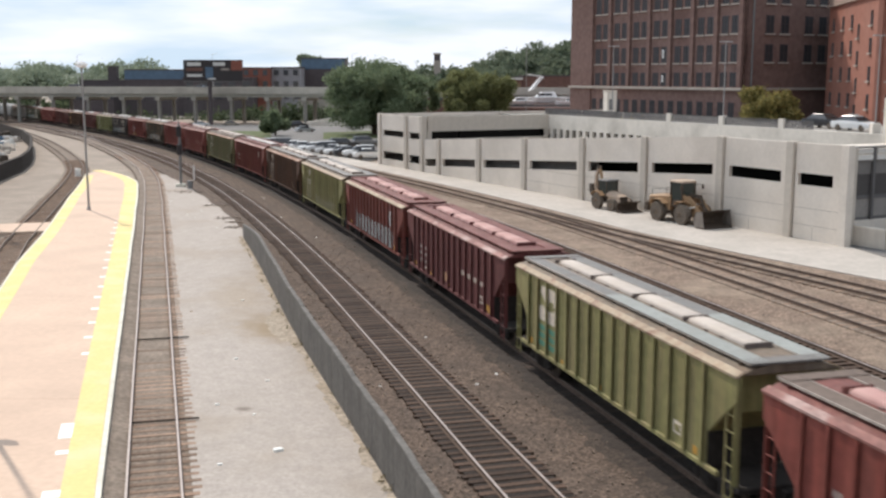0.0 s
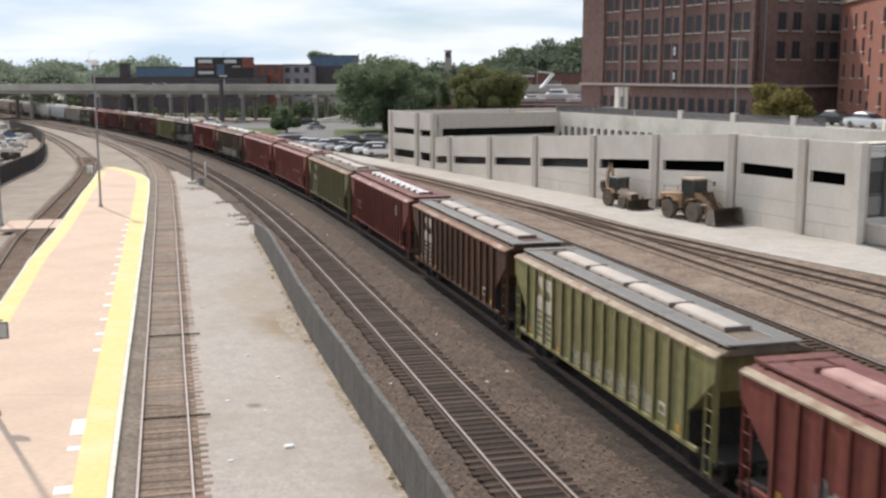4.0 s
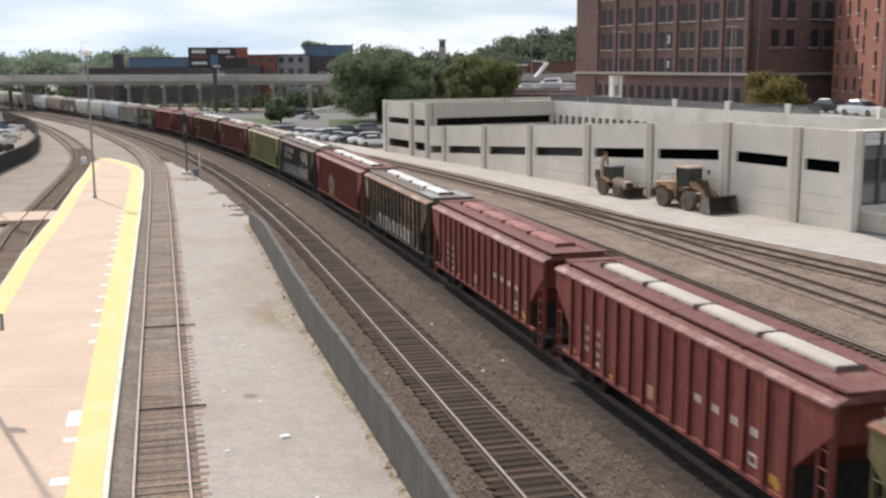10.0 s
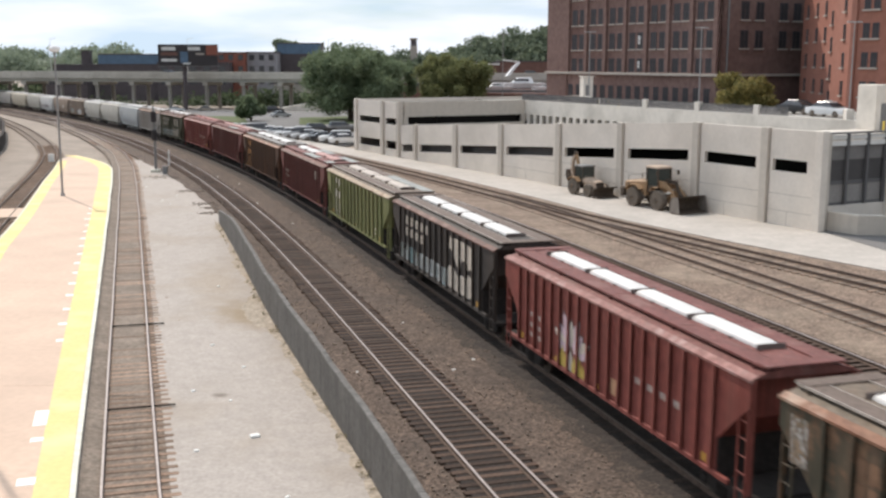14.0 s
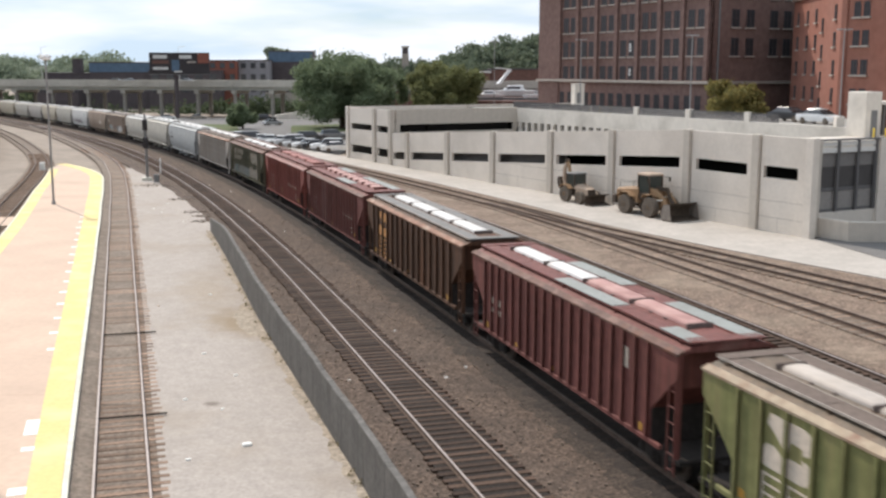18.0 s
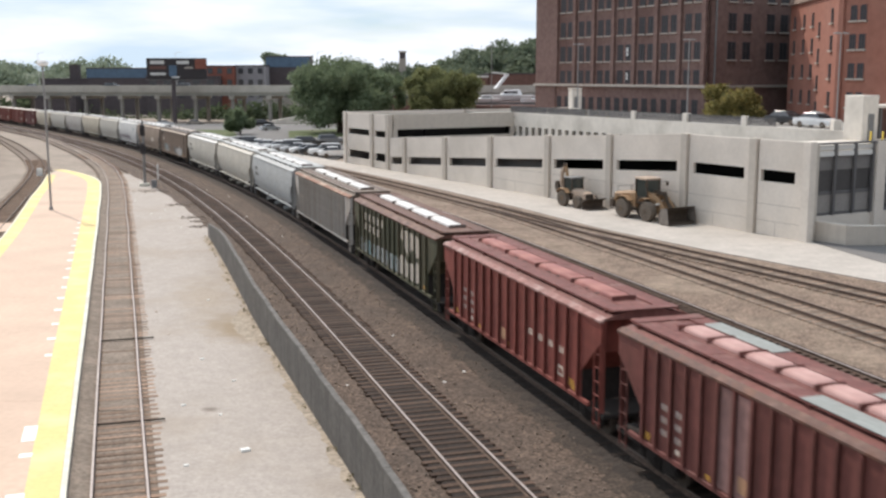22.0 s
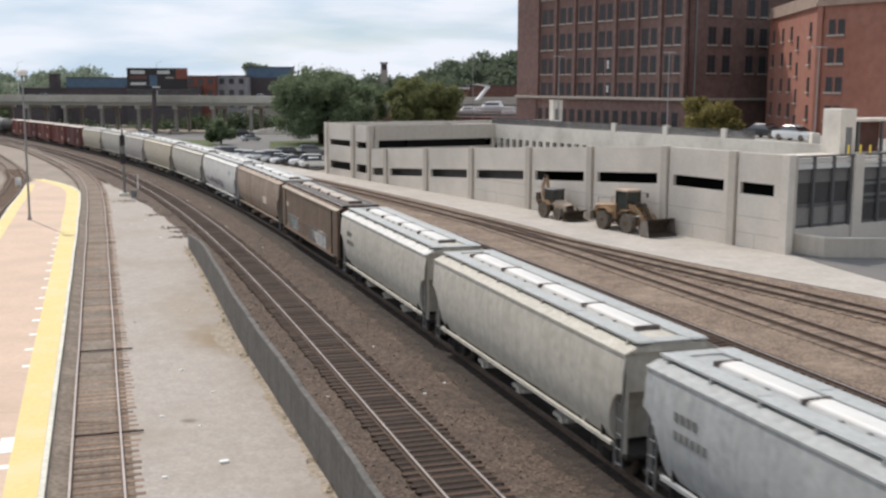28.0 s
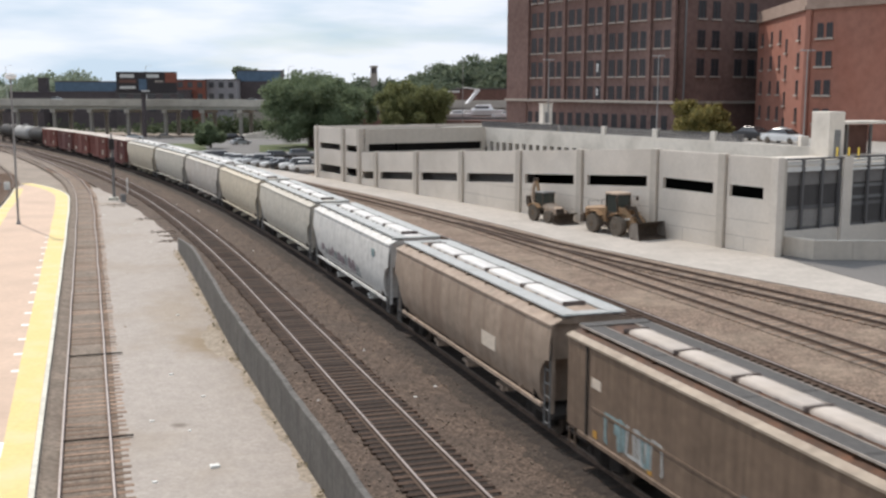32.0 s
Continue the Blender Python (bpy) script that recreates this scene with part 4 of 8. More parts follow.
def gbox(s, d, z, ls, ld, h, mat, name, parent=None, label="", chamfer=0.0):
    """A box in the garage's own lines: s along the front, d into it."""
    x, y = at_garage(s, d)
    sh = Shape().box(0, 0, 0, ls, ld, h, 0, chamfer)
    return part(name, sh, mat, parent or garage, label, Matrix.Translation((x, y, z)) @ Matrix.Rotation(math.atan2(GE.y, GE.x), 4, "Z"))


def piece(sh, s0, s1, lo, hi, d0, d1):
    """A wall piece from s0 to s1 whose foot and head may slope."""
    rings = []
    for s in (s0, s1):
        a, b = at_garage(s, d0), at_garage(s, d1)
        rings.append([(*a, lo(s)), (*b, lo(s)), (*b, hi(s)), (*a, hi(s))])
    sh.loft(rings)


flat = lambda v: (lambda s: v)
slot_hi = lambda s: min(4.55, 4.55 - 0.0598 * (s - 13))
slot_lo = lambda s: slot_hi(s) - 0.86
head = lambda s: 6.7 if s < 13 else 6.7 - 0.0567 * (s - 13)
COLS = [0.0, 5.1, 12.5, 22.1, 31.5, 41.9, 51.5, 61.3, 65.8, 70.3, 78.5]
for i, (a, b) in enumerate(zip(COLS, COLS[1:])):
    sh = Shape()
    s0, s1 = a + 0.45, b - 0.45
    m0, m1 = s0 + (0.5 if b - a > 6 else 0.25), s1 - (0.5 if b - a > 6 else 0.25)
    if i == 0:
        m0 = s0 + 0.7
    tall = a >= 65
    lo, hi, top = (flat(0.65), flat(1.65), flat(6.45)) if tall else (slot_lo, slot_hi, head)
    foot = flat(-0.4)
    piece(sh, s0, s1, foot, lo, 0, 0.3)
    piece(sh, s0, m0, lo, hi, 0, 0.3)
    piece(sh, m1, s1, lo, hi, 0, 0.3)
    if tall:
        piece(sh, s0, s1, hi, flat(3.68), 0, 0.3)
        piece(sh, s0, m0, flat(3.68), flat(4.45), 0, 0.3)
        piece(sh, m1, s1, flat(3.68), flat(4.45), 0, 0.3)
        piece(sh, s0, s1, flat(4.45), top, 0, 0.3)
    else:
        piece(sh, s0, s1, hi, top, 0, 0.3)
    part("wall_panel", sh, M["garage"], garage)
for s in COLS:
    top = 6.55 if s >= 65 else head(s) + 0.06
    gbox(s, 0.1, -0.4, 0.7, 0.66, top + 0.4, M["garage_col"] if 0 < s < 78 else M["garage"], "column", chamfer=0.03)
# ramp slab and the dark level below it
sh = Shape()
piece(sh, 0.5, 13, flat(4.65), flat(4.95), 0.3, 18.0)
piece(sh, 13, 65.5, lambda s: slot_hi(s) + 0.1, lambda s: slot_hi(s) + 0.4, 0.3, 18.0)
part("ramp_slab", sh, M["deck"], garage)
# dark walls added behind the slots so that the openings stay black
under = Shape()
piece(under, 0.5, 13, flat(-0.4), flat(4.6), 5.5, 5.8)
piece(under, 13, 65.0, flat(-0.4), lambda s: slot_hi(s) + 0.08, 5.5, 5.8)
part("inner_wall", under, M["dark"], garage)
# added strip gives these slots the grey of a dim interior
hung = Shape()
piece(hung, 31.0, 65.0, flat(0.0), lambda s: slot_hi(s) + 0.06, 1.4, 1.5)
part("slot_screen", hung, M["shade_panel"], garage, "added grey backing in the tone of the dim inside")
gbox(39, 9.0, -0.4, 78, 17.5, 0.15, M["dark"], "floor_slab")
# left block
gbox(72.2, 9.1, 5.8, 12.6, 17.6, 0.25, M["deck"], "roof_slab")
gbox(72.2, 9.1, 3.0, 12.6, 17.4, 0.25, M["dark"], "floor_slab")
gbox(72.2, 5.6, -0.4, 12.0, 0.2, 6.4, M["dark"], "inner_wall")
gbox(78.7, 9.1, -0.4, 0.3, 18.2, 6.9, M["garage"], "end_wall")
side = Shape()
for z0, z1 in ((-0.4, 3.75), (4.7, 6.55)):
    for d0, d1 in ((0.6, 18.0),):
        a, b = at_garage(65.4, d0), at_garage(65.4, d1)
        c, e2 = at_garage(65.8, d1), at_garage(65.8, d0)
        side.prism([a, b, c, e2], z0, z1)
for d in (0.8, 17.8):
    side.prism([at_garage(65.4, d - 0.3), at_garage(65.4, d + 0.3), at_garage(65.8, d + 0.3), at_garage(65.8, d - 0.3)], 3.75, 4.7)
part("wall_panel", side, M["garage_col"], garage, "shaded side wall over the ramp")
gbox(67.0, 9.1, 3.2, 0.2, 17.0, 2.6, M["dark"], "inner_wall")
# wall behind the ramp, with a row of narrow upright openings, and the parapet of the roof deck
back = Shape()
piece(back, 0.0, 65.8, flat(-0.4), flat(2.9), 18.0, 18.35)
piece(back, 7.5, 65.8, flat(4.7), flat(6.45), 18.0, 18.35)
piece(back, 0.0, 7.5, flat(4.7), flat(5.84), 18.0, 18.35)
piece(back, 0.0, 20.0, flat(2.9), flat(4.7), 18.0, 18.35)
s = 20.0
while s < 64.5:
    piece(back, s + 0.8, s + 1.45, flat(2.9), flat(4.7), 18.0, 18.35)
    s += 1.45
part("wall_panel", back, M["garage_pale"], garage, "pale stained inner wall with narrow openings")
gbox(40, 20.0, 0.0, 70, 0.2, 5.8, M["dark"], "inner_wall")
gbox(3.9, 9.4, 5.85, 7.2, 17.9, 0.3, M["garage_pale"], "entrance_roof", None, "pale flat roof slab over the entrance")
gbox(39, 28.0, 5.85, 78.5, 19.2, 0.3, M["deck"], "roof_deck")
gbox(78.6, 28.0, -0.4, 0.35, 19.4, 6.9, M["garage"], "end_wall")
gbox(65.6, 18.9, 4.0, 0.5, 1.0, 2.5, M["garage_pale"], "pier")
# entrance side, with screens between concrete piers
for d0, d1, rows3 in ((0.95, 2.58, 0), (2.98, 4.6, 0), (5.0, 6.5, 0), (8.0, 9.6, 1), (10.0, 11.6, 1), (12.0, 12.9, 1)):
    for z0, z1 in (((5.68, 6.02), (6.14, 6.44)) if not rows3 else ((5.6, 5.78), (5.9, 6.08), (6.2, 6.4))):
        part("louvre", Shape().prism([at_garage(0.06, d0), at_garage(0.06, d1), at_garage(0.22, d1), at_garage(0.22, d0)], z0, z1), M["louvre"], garage, "white horizontal louvre bar")
gbox(0.12, 0.5, -0.4, 0.5, 0.86, 6.98, M["garage_col"], "pier", chamfer=0.03)
for k, d in enumerate((7.3, 13.4)):
    gbox(0.15, d, -0.4, 0.6, 1.0, 7.0, M["garage"], "pier", chamfer=0.03)
for d in (2.78, 4.8, 6.66, 9.8, 11.8):
    gbox(0.14, d, 1.5, 0.2, 0.2, 5.02, M["dark_steel"], "mullion")
# spandrel grey and the dark panel below it imitate shade in the openings
for d0, d1 in ((0.93, 6.8), (7.8, 12.9), (13.9, 22)):
    for name, sd, z0, z1, mat, note in (("spandrel", 0.3, 4.68, 5.66, M["shade_panel"], "grey set-back spandrel"), ("screen", 0.34, 3.2, 4.68, M["screen"], "dark panel standing for the shaded opening"),
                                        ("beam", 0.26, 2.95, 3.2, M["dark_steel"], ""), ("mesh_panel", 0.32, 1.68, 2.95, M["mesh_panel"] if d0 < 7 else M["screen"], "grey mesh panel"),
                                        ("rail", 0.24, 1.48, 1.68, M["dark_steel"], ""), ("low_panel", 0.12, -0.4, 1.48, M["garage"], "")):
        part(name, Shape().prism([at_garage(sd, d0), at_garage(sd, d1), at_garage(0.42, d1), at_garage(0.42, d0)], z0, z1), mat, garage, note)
for z in (3.45, 4.3):
    part("slat", Shape().prism([at_garage(0.28, 7.82), at_garage(0.28, 12.88), at_garage(0.335, 12.88), at_garage(0.335, 7.82)], z, z + 0.22), M["steel_grey"], garage, "grey horizontal slat")
gbox(0.05, 7.0, 6.5, 0.3, 12.5, 0.14, M["dark_steel"], "top_beam", None, "grey steel top beam")
# joint lines between the cast panels of the front
for a, b in zip(COLS[:5], COLS[1:6]):
    for z in (0.85, 2.05):
        gbox((a + b) / 2, -0.001, z, b - a - 0.72, 0.008, 0.028, M["panel_joint"], "joint")
    gbox(a + (b - a) * 0.55, -0.002, -0.2, 0.028, 0.008, 1.05, M["panel_joint"], "joint")
gbox(0.3, 17.8, 6.1, 0.35, 10.5, 0.9, M["garage_pale"], "parapet")
yard_wall = tagged(base("entrance_wall"), "low grey concrete wall beside the garage entrance", "wall", "", "structure")
corners = [Vector(v) for v in ((28.95, 74.0), (30.72, 71.05), (36.0, 70.45), (44.0, 69.8), (54.0, 69.2))]
for p, q in zip(corners, corners[1:]):
    run_l = (q - p).length
    u, out = (q - p) / run_l, Vector((-(q - p).y, (q - p).x)) / run_l * 0.3
    n = max(1, round(run_l / 3.2))
    for i in range(n):
        a, b = p + u * (run_l * i / n + 0.01), p + u * (run_l * (i + 1) / n - 0.01)
        w = Shape().prism([tuple(a), tuple(b), tuple(b + out), tuple(a + out)], -0.4, 1.12)
        part("wall_panel", w, M["garage_col"], yard_wall)
        part("coping", Shape().prism([tuple(a - out * 0.1), tuple(b - out * 0.1), tuple(b + out * 1.1), tuple(a + out * 1.1)], 1.12, 1.2), M["garage_pale"], yard_wall, "paler flat coping")

# things on the roof deck
DECK = 6.15


def deck_lamp(x, y, h, z=DECK, name="parking_lamp"):
    lamp = tagged(base(name, x, y, z), "tall grey twin-head parking lot lamp on a concrete footing", "street lamp", "parking deck lamps")
    part("footing", Shape().box(0, 0, 0, 0.75, 0.75, 1.1, 0, 0.04), M["garage_pale"], lamp, "square concrete footing")
    part("pole", Shape().tube((0, 0, 1.1), (0, 0, h), 0.075, 0.055), M["pole_grey"], lamp)
    for sx in (-1, 1):
        part("lamp_head", Shape().box(sx * 0.42, 0, h - 0.1, 0.52, 0.3, 0.11, 0, 0.03), M["pole_grey"], lamp)
        part("arm", Shape().tube((0, 0, h - 0.04), (sx * 0.2, 0, h - 0.04), 0.04), M["steel_pale"], lamp)


for x, y, h in ((22.38, 131.37, 8.85), (31.14, 113.78, 8.85), (39.98, 96.03, 8.85)):
    deck_lamp(x, y, h)
deck_lamp(18.6, 206.0, 16.95, -0.4, "street_lamp")
stair = tagged(base("stair_tower", 23.15, 137.7, DECK, 0.2), "small pale concrete stair tower on the parking deck", "stair tower")
part("wall", Shape().box(0, 0, 0, 1.3, 1.4, 3.35, 0, 0.05), M["garage_pale"], stair)
part("roof", Shape().box(0, 0, 3.35, 1.42, 1.5, 0.12), M["garage_pale"], stair)
part("door", Shape().box(-0.1, -0.72, 0.05, 0.5, 0.06, 2.3), M["steel_grey"], stair, "narrow dark doorway")
shel = tagged(base("elevator_shelter", 37.4, 84.6, DECK, 0.42), "pale concrete elevator shelter with a flat canopy", "shelter")
part("wall", Shape().box(-0.25, 0, 0, 1.75, 1.9, 3.55, 0, 0.05), M["garage_pale"], shel)
part("door", Shape().box(-0.2, -0.98, 0.0, 0.6, 0.08, 2.1), M["steel_grey"], shel, "grey door")
part("canopy", Shape().box(3.2, 0.2, 2.55, 5.6, 2.4, 0.22, 0, 0.04), M["garage_pale"], shel, "flat white canopy")
for q in (2.6, 5.4):
    part("post", Shape().box(q, 0.6, 0, 0.22, 0.22, 2.55), M["steel_grey"], shel)
part("wall", Shape().box(3.4, 1.2, 0, 4.6, 0.15, 2.4), M["brick_mid"], shel, "red brown rear wall")
for x, y in ((36.3, 80.6), (37.1, 80.3), (37.75, 80.05), (23.0, 128.2), (24.2, 128.0), (25.4, 127.8)):
    b = tagged(part("bollard", Shape().tube((0, 0, 0), (0, 0, 0.85), 0.08, 0.08, 10).sphere(0, 0, 0.85, 0.09, 0.09, 0.06), M["bollard"], smooth=True), "yellow painted steel bollard", "bollard", "deck bollards")
    b.location = (x, y, DECK)
fence = tagged(base("deck_fence"), "dark railing with pale concrete piers behind the parking deck", "fence")
RUN = 8.4
for i in range(1, 4):
    gbox(16.2 + RUN * i, 18.18, 6.452, 0.7, 0.36, 0.92, M["garage_pale"], "pier", fence, chamfer=0.03)
for i in range(6):
    mesh = Shape()
    s0 = 16.2 + RUN * i + (0.38 if i < 4 else 0.0) if i else 20.6
    s1 = 16.2 + RUN * (i + 1) - (0.38 if i < 3 else 0.03)
    wide = s1 - s0
    for z in (0.05, 0.42, 0.8):
        mesh.box(0, 0, z, wide, 0.05, 0.045)
    for k in range(int(wide / 0.1)):
        mesh.box(-wide / 2 + 0.05 + 0.1 * k, 0, 0.05, 0.05, 0.03, 0.78)
    x, y = at_garage((s0 + s1) / 2, 18.18)
    part("railing", mesh, M["dark_steel"], fence, "dark picket railing", Matrix.Translation((x, y, 6.452)) @ Matrix.Rotation(math.atan2(GE.y, GE.x), 4, "Z"))


# ---- brick buildings behind the garage ----
def facade(root, origin, along, out, floors, columns, w, h, mat_sill, arched=False, first=0.0):
    """Windows with frames and sills set in a wall; along and out are plan directions."""
    turn = math.atan2(along.y, along.x)
    key = (round(w, 2), round(h, 2), arched)
    if key not in WINDOW_MESH:
        fr = Shape()
        for q in (-w / 2 + 0.04, w / 2 - 0.04, 0):
            fr.box(q, 0, 0, 0.07, 0.1, h)
        for z in (0, h / 2, h - 0.07):
            fr.box(0, 0, z, w, 0.09, 0.07)
        pane = Shape().box(0, 0.03, 0, w, 0.04, h)
        WINDOW_MESH[key] = (fr.mesh("window_frame"), pane.mesh("pane"), Shape().box(0, -0.08, -0.2, w + 0.3, 0.3, 0.2).mesh("sill"),
                            Shape().box(-w / 4 + 0.02, -0.02, h * 0.3, w / 2 - 0.16, 0.03, h * 0.5).mesh("blind"))
    fm, pm, sm, bm_ = WINDOW_MESH[key]
    for z in floors:
        for s in columns:
            p = origin + along * s + out * 0.03
            win = base("window")
            win.parent = root
            win.matrix_basis = Matrix.Translation((p.x, p.y, z)) @ Matrix.Rotation(turn, 4, "Z")
            link("pane", pm, M["pane_dark"], win)
            if (round(s, 2), z) in BLINDS:
                link("blind", bm_, M["blind"], win, "half-lowered white blind")
            link("window_frame", fm, M["dark_clad"], win)
            link("sill", sm, mat_sill, win, "pale stone sill")
            if arched:
                for sx in (-1, 1):
                    link("arch_haunch", kit(("haunch", w, h, sx), lambda: arch_haunch(w, h, sx)), M["brick_red"], win, "rounded brick head of the window")


def arch_haunch(w, h, sx):
    """The brickwork between a round arch and the square corner of its opening."""
    r = w / 2
    arc = [(sx * r * math.cos(0.5 * math.pi * k / 6), h - r + r * math.sin(0.5 * math.pi * k / 6)) for k in range(7)]
    ring = [(sx * (r + 0.01), h + 0.01)] + arc
    return Shape().loft([[(x, y, z) for x, z in ring] for y in (-0.035, 0.05)])


WINDOW_MESH = {}
BLINDS = {(23.83, 13.25), (23.83, 9.95)}
random.seed(5)


def wall_run(root, p, q, z0, z1, thick, mat, name="wall", label="", holes=(), floors=(), h=0.0):
    """A wall from p to q with window holes cut through it: columns (s, width) on each floor."""
    d = (q - p)
    length = d.length
    d = d / length
    n = Vector((-d.y, d.x))
    sh = Shape()

    def block(s0, s1, a, b):
        if s1 - s0 > 0.01 and b - a > 0.01:
            c0, c1 = p + d * s0, p + d * s1
            sh.prism([tuple(c0), tuple(c1), tuple(c1 + n * thick), tuple(c0 + n * thick)], a, b)

    z = z0
    for f in sorted(floors):
        block(0, length, z, f)
        s = 0
        for c, w in holes:
            block(s, c - w / 2, f, f + h)
            s = c + w / 2
        block(s, length, f, f + h)
        z = f + h
    block(0, length, z, z1)
    return part(name, sh, mat, root, label)


# dark brown warehouse: its long face runs as the garage's front does
b1 = tagged(base("brick_warehouse"), "tall dark brown brick warehouse with brick piers and paired windows", "building")
BL = Vector((23.54, 178.45))
BR = BL - GE * 40.25
sills = [13.25, 17.0, 20.9, 24.8]
TOP = 27.5
bays = [5.9 + 4.82 * i for i in range(8)]
cols = []
for a, b in zip(bays, bays[1:]):
    cols += [(a + 1.55, 1.25), (b - 1.35, 1.25)]
wall_run(b1, BL, BR, 12.4, TOP, 0.5, M["brick"], holes=cols, floors=sills, h=2.35)
wall_run(b1, BL, BR, 9.6, 12.4, 0.5, M["brick"], holes=cols, floors=[9.95], h=1.95, label="low storey over the band course")
low = [(6.6 + 2.1 * i, 1.1) for i in range(16)]
wall_run(b1, BL, BR, -0.4, 9.6, 0.5, M["brick"], holes=low, floors=[5.9], h=2.0, label="lower storey")
facade(b1, BL, -GE, GN * -1, sills, [c for c, w in cols], 1.25, 2.35, M["stone"])
facade(b1, BL, -GE, GN * -1, [9.95], [c for c, w in cols], 1.24, 1.95, M["brick"])
facade(b1, BL, -GE, GN * -1, [5.9], [c for c, w in low], 1.1, 2.0, M["brick"])
turn_e = math.atan2(-GE.y, -GE.x)
for s in bays:
    p = BL - GE * s - GN * 0.2
    part("pier", Shape().box(0, 0, 9.8, 0.75, 0.42, TOP - 9.8, 0, 0.03), M["brick"], b1, m=Matrix.Translation((p.x, p.y, 0)) @ Matrix.Rotation(turn_e, 4, "Z"))
for s in (2.9,):
    p = BL - GE * s - GN * 0.12
    part("pier", Shape().box(0, 0, -0.4, 5.6, 0.25, TOP + 0.4), M["brick"], b1, "plain brick corner tower", Matrix.Translation((p.x, p.y, 0)) @ Matrix.Rotation(turn_e, 4, "Z"))
p = BL - GE * 20.1 - GN * 0.3
part("band", Shape().box(0, 0, 9.5, 40.6, 0.5, 0.35, 0, 0.04), M["stone"], b1, "pale stone band course", Matrix.Translation((p.x, p.y, 0)) @ Matrix.Rotation(turn_e, 4, "Z"))
B3 = BR + GN * 34
turn_n = math.atan2(GN.y, GN.x)
cols2 = [(4.15, 1.4), (6.8, 1.4), (11.15, 1.4), (13.7, 1.4), (20.4, 1.4), (23.0, 1.4), (27.4, 1.4), (30.0, 1.4)]
wall_run(b1, BR, B3, -0.4, TOP, 0.5, M["brick"], holes=cols2, floors=sills, h=2.35)
facade(b1, BR, GN, GE * -1, sills, [c for c, w in cols2], 1.4, 2.35, M["stone"])
part("band", Shape().box(17, -0.1, 9.5, 34, 0.45, 0.35, 0, 0.04), M["stone"], b1, "pale stone band course", Matrix.Translation((BR.x, BR.y, 0)) @ Matrix.Rotation(turn_n, 4, "Z"))
part("downpipe", Shape().tube((1.15, -0.2, 5), (1.15, -0.2, TOP), 0.12), M["steel_grey"], b1, "grey downpipe", Matrix.Translation((BR.x, BR.y, 0)) @ Matrix.Rotation(turn_n, 4, "Z"))
p = BL + GN * 17 - GE * 20.1
part("roof", Shape().box(0, 0, TOP - 0.1, 40.4, 34, 0.4), M["dark_clad"], b1, m=Matrix.Translation((p.x, p.y, 0)) @ Matrix.Rotation(turn_e, 4, "Z"))
wall_run(b1, BL + GN * 34, BL, -0.4, TOP, 0.5, M["brick"])
wall_run(b1, B3, B3 + GE * 40, -0.4, TOP, 0.5, M["brick"])
# dark walls added behind the windows for the same unlit look
part("inner_wall", Shape().box(20, 3.0, 0, 39, 0.3, TOP - 0.5), M["dark"], b1, m=Matrix.Translation((BL.x, BL.y, 0)) @ Matrix.Rotation(turn_e, 4, "Z"))
part("inner_wall", Shape().box(17, 3.0, 0, 33, 0.3, TOP - 0.5), M["dark"], b1, m=Matrix.Translation((BR.x, BR.y, 0)) @ Matrix.Rotation(turn_n, 4, "Z"))

# orange-red brick building beside it
b2 = tagged(base("red_brick_building"), "orange-red brick building with arched windows and a tan stone cornice", "building")
LONG = 25.4
C0 = Vector((49.05, 118.4))
CL = C0 + Vector((math.sin(radians(8.5)), math.cos(radians(8.5)))) * LONG
CR = C0 - GE * 40
f2 = [4.65, 7.75, 10.88, 14.0, 17.07]
stairs = [3.3, 6.45, 9.55, 12.7, 15.8]
colsL = [(3.2, 0.95), (12.5, 0.95), (17.1, 0.95), (22.4, 0.95)]
colsR = [(1.9, 0.85), (3.15, 0.85)]
aL = (C0 - CL).normalized()
nL = Vector((-aL.y, aL.x)) * -1
split = LONG - 9.1
# the stair windows sit half a storey lower, in a bay of their own
for a, b, holes, rows_z in ((0, split - 1.0, [(LONG - c, w) for c, w in reversed(colsL[1:])], f2), (split - 1.0, split + 1.0, [(1.0, 0.75)], stairs), (split + 1.0, LONG, [(LONG - colsL[0][0] - split - 1.0, 0.95)], f2)):
    p0 = CL + aL * a
    wall_run(b2, p0, CL + aL * b, -0.4, 20.2, 0.5, M["brick_red"], holes=holes, floors=rows_z, h=1.62)
    for z in rows_z:
        facade(b2, p0, aL, nL, [z], [c for c, w in holes], holes[0][1], 1.62, M["stone"], z == f2[-1])
aR = (CR - C0).normalized()
wall_run(b2, C0, CR, -0.4, 20.2, 0.5, M["brick_red"], holes=colsR, floors=f2, h=1.62)
for z in f2:
    facade(b2, C0, aR, Vector((-aR.y, aR.x)) * -1, [z], [c for c, w in colsR], 0.85, 1.62, M["stone"], z == f2[-1])
for p, q, name in ((CL, C0, "a"), (C0, CR, "b")):
    d = (q - p).normalized()
    n = Vector((-d.y, d.x))
    for off, z0, z1 in ((-0.35, 20.2, 20.65), (-0.15, 20.65, 21.7)):
        part("cornice", Shape().prism([tuple(p + n * off), tuple(q + n * off), tuple(q + n * 0.6), tuple(p + n * 0.6)], z0, z1), M["cornice"], b2, "tan stone cornice")
for s in (0.35, 12.8, 25.0):
    p = C0 + aR * s
    part("pier", Shape().box(0, -0.12, -0.4, 0.7, 0.3, 20.6), M["brick_red"], b2, m=Matrix.Translation((p.x, p.y, 0)) @ Matrix.Rotation(math.atan2(aR.y, aR.x), 4, "Z"))
part("roof", Shape().prism([tuple(CL), tuple(C0), tuple(CR), tuple(CR + GN * 40), tuple(CL + GN * 40)], 20.4, 20.7), M["dark_clad"], b2)
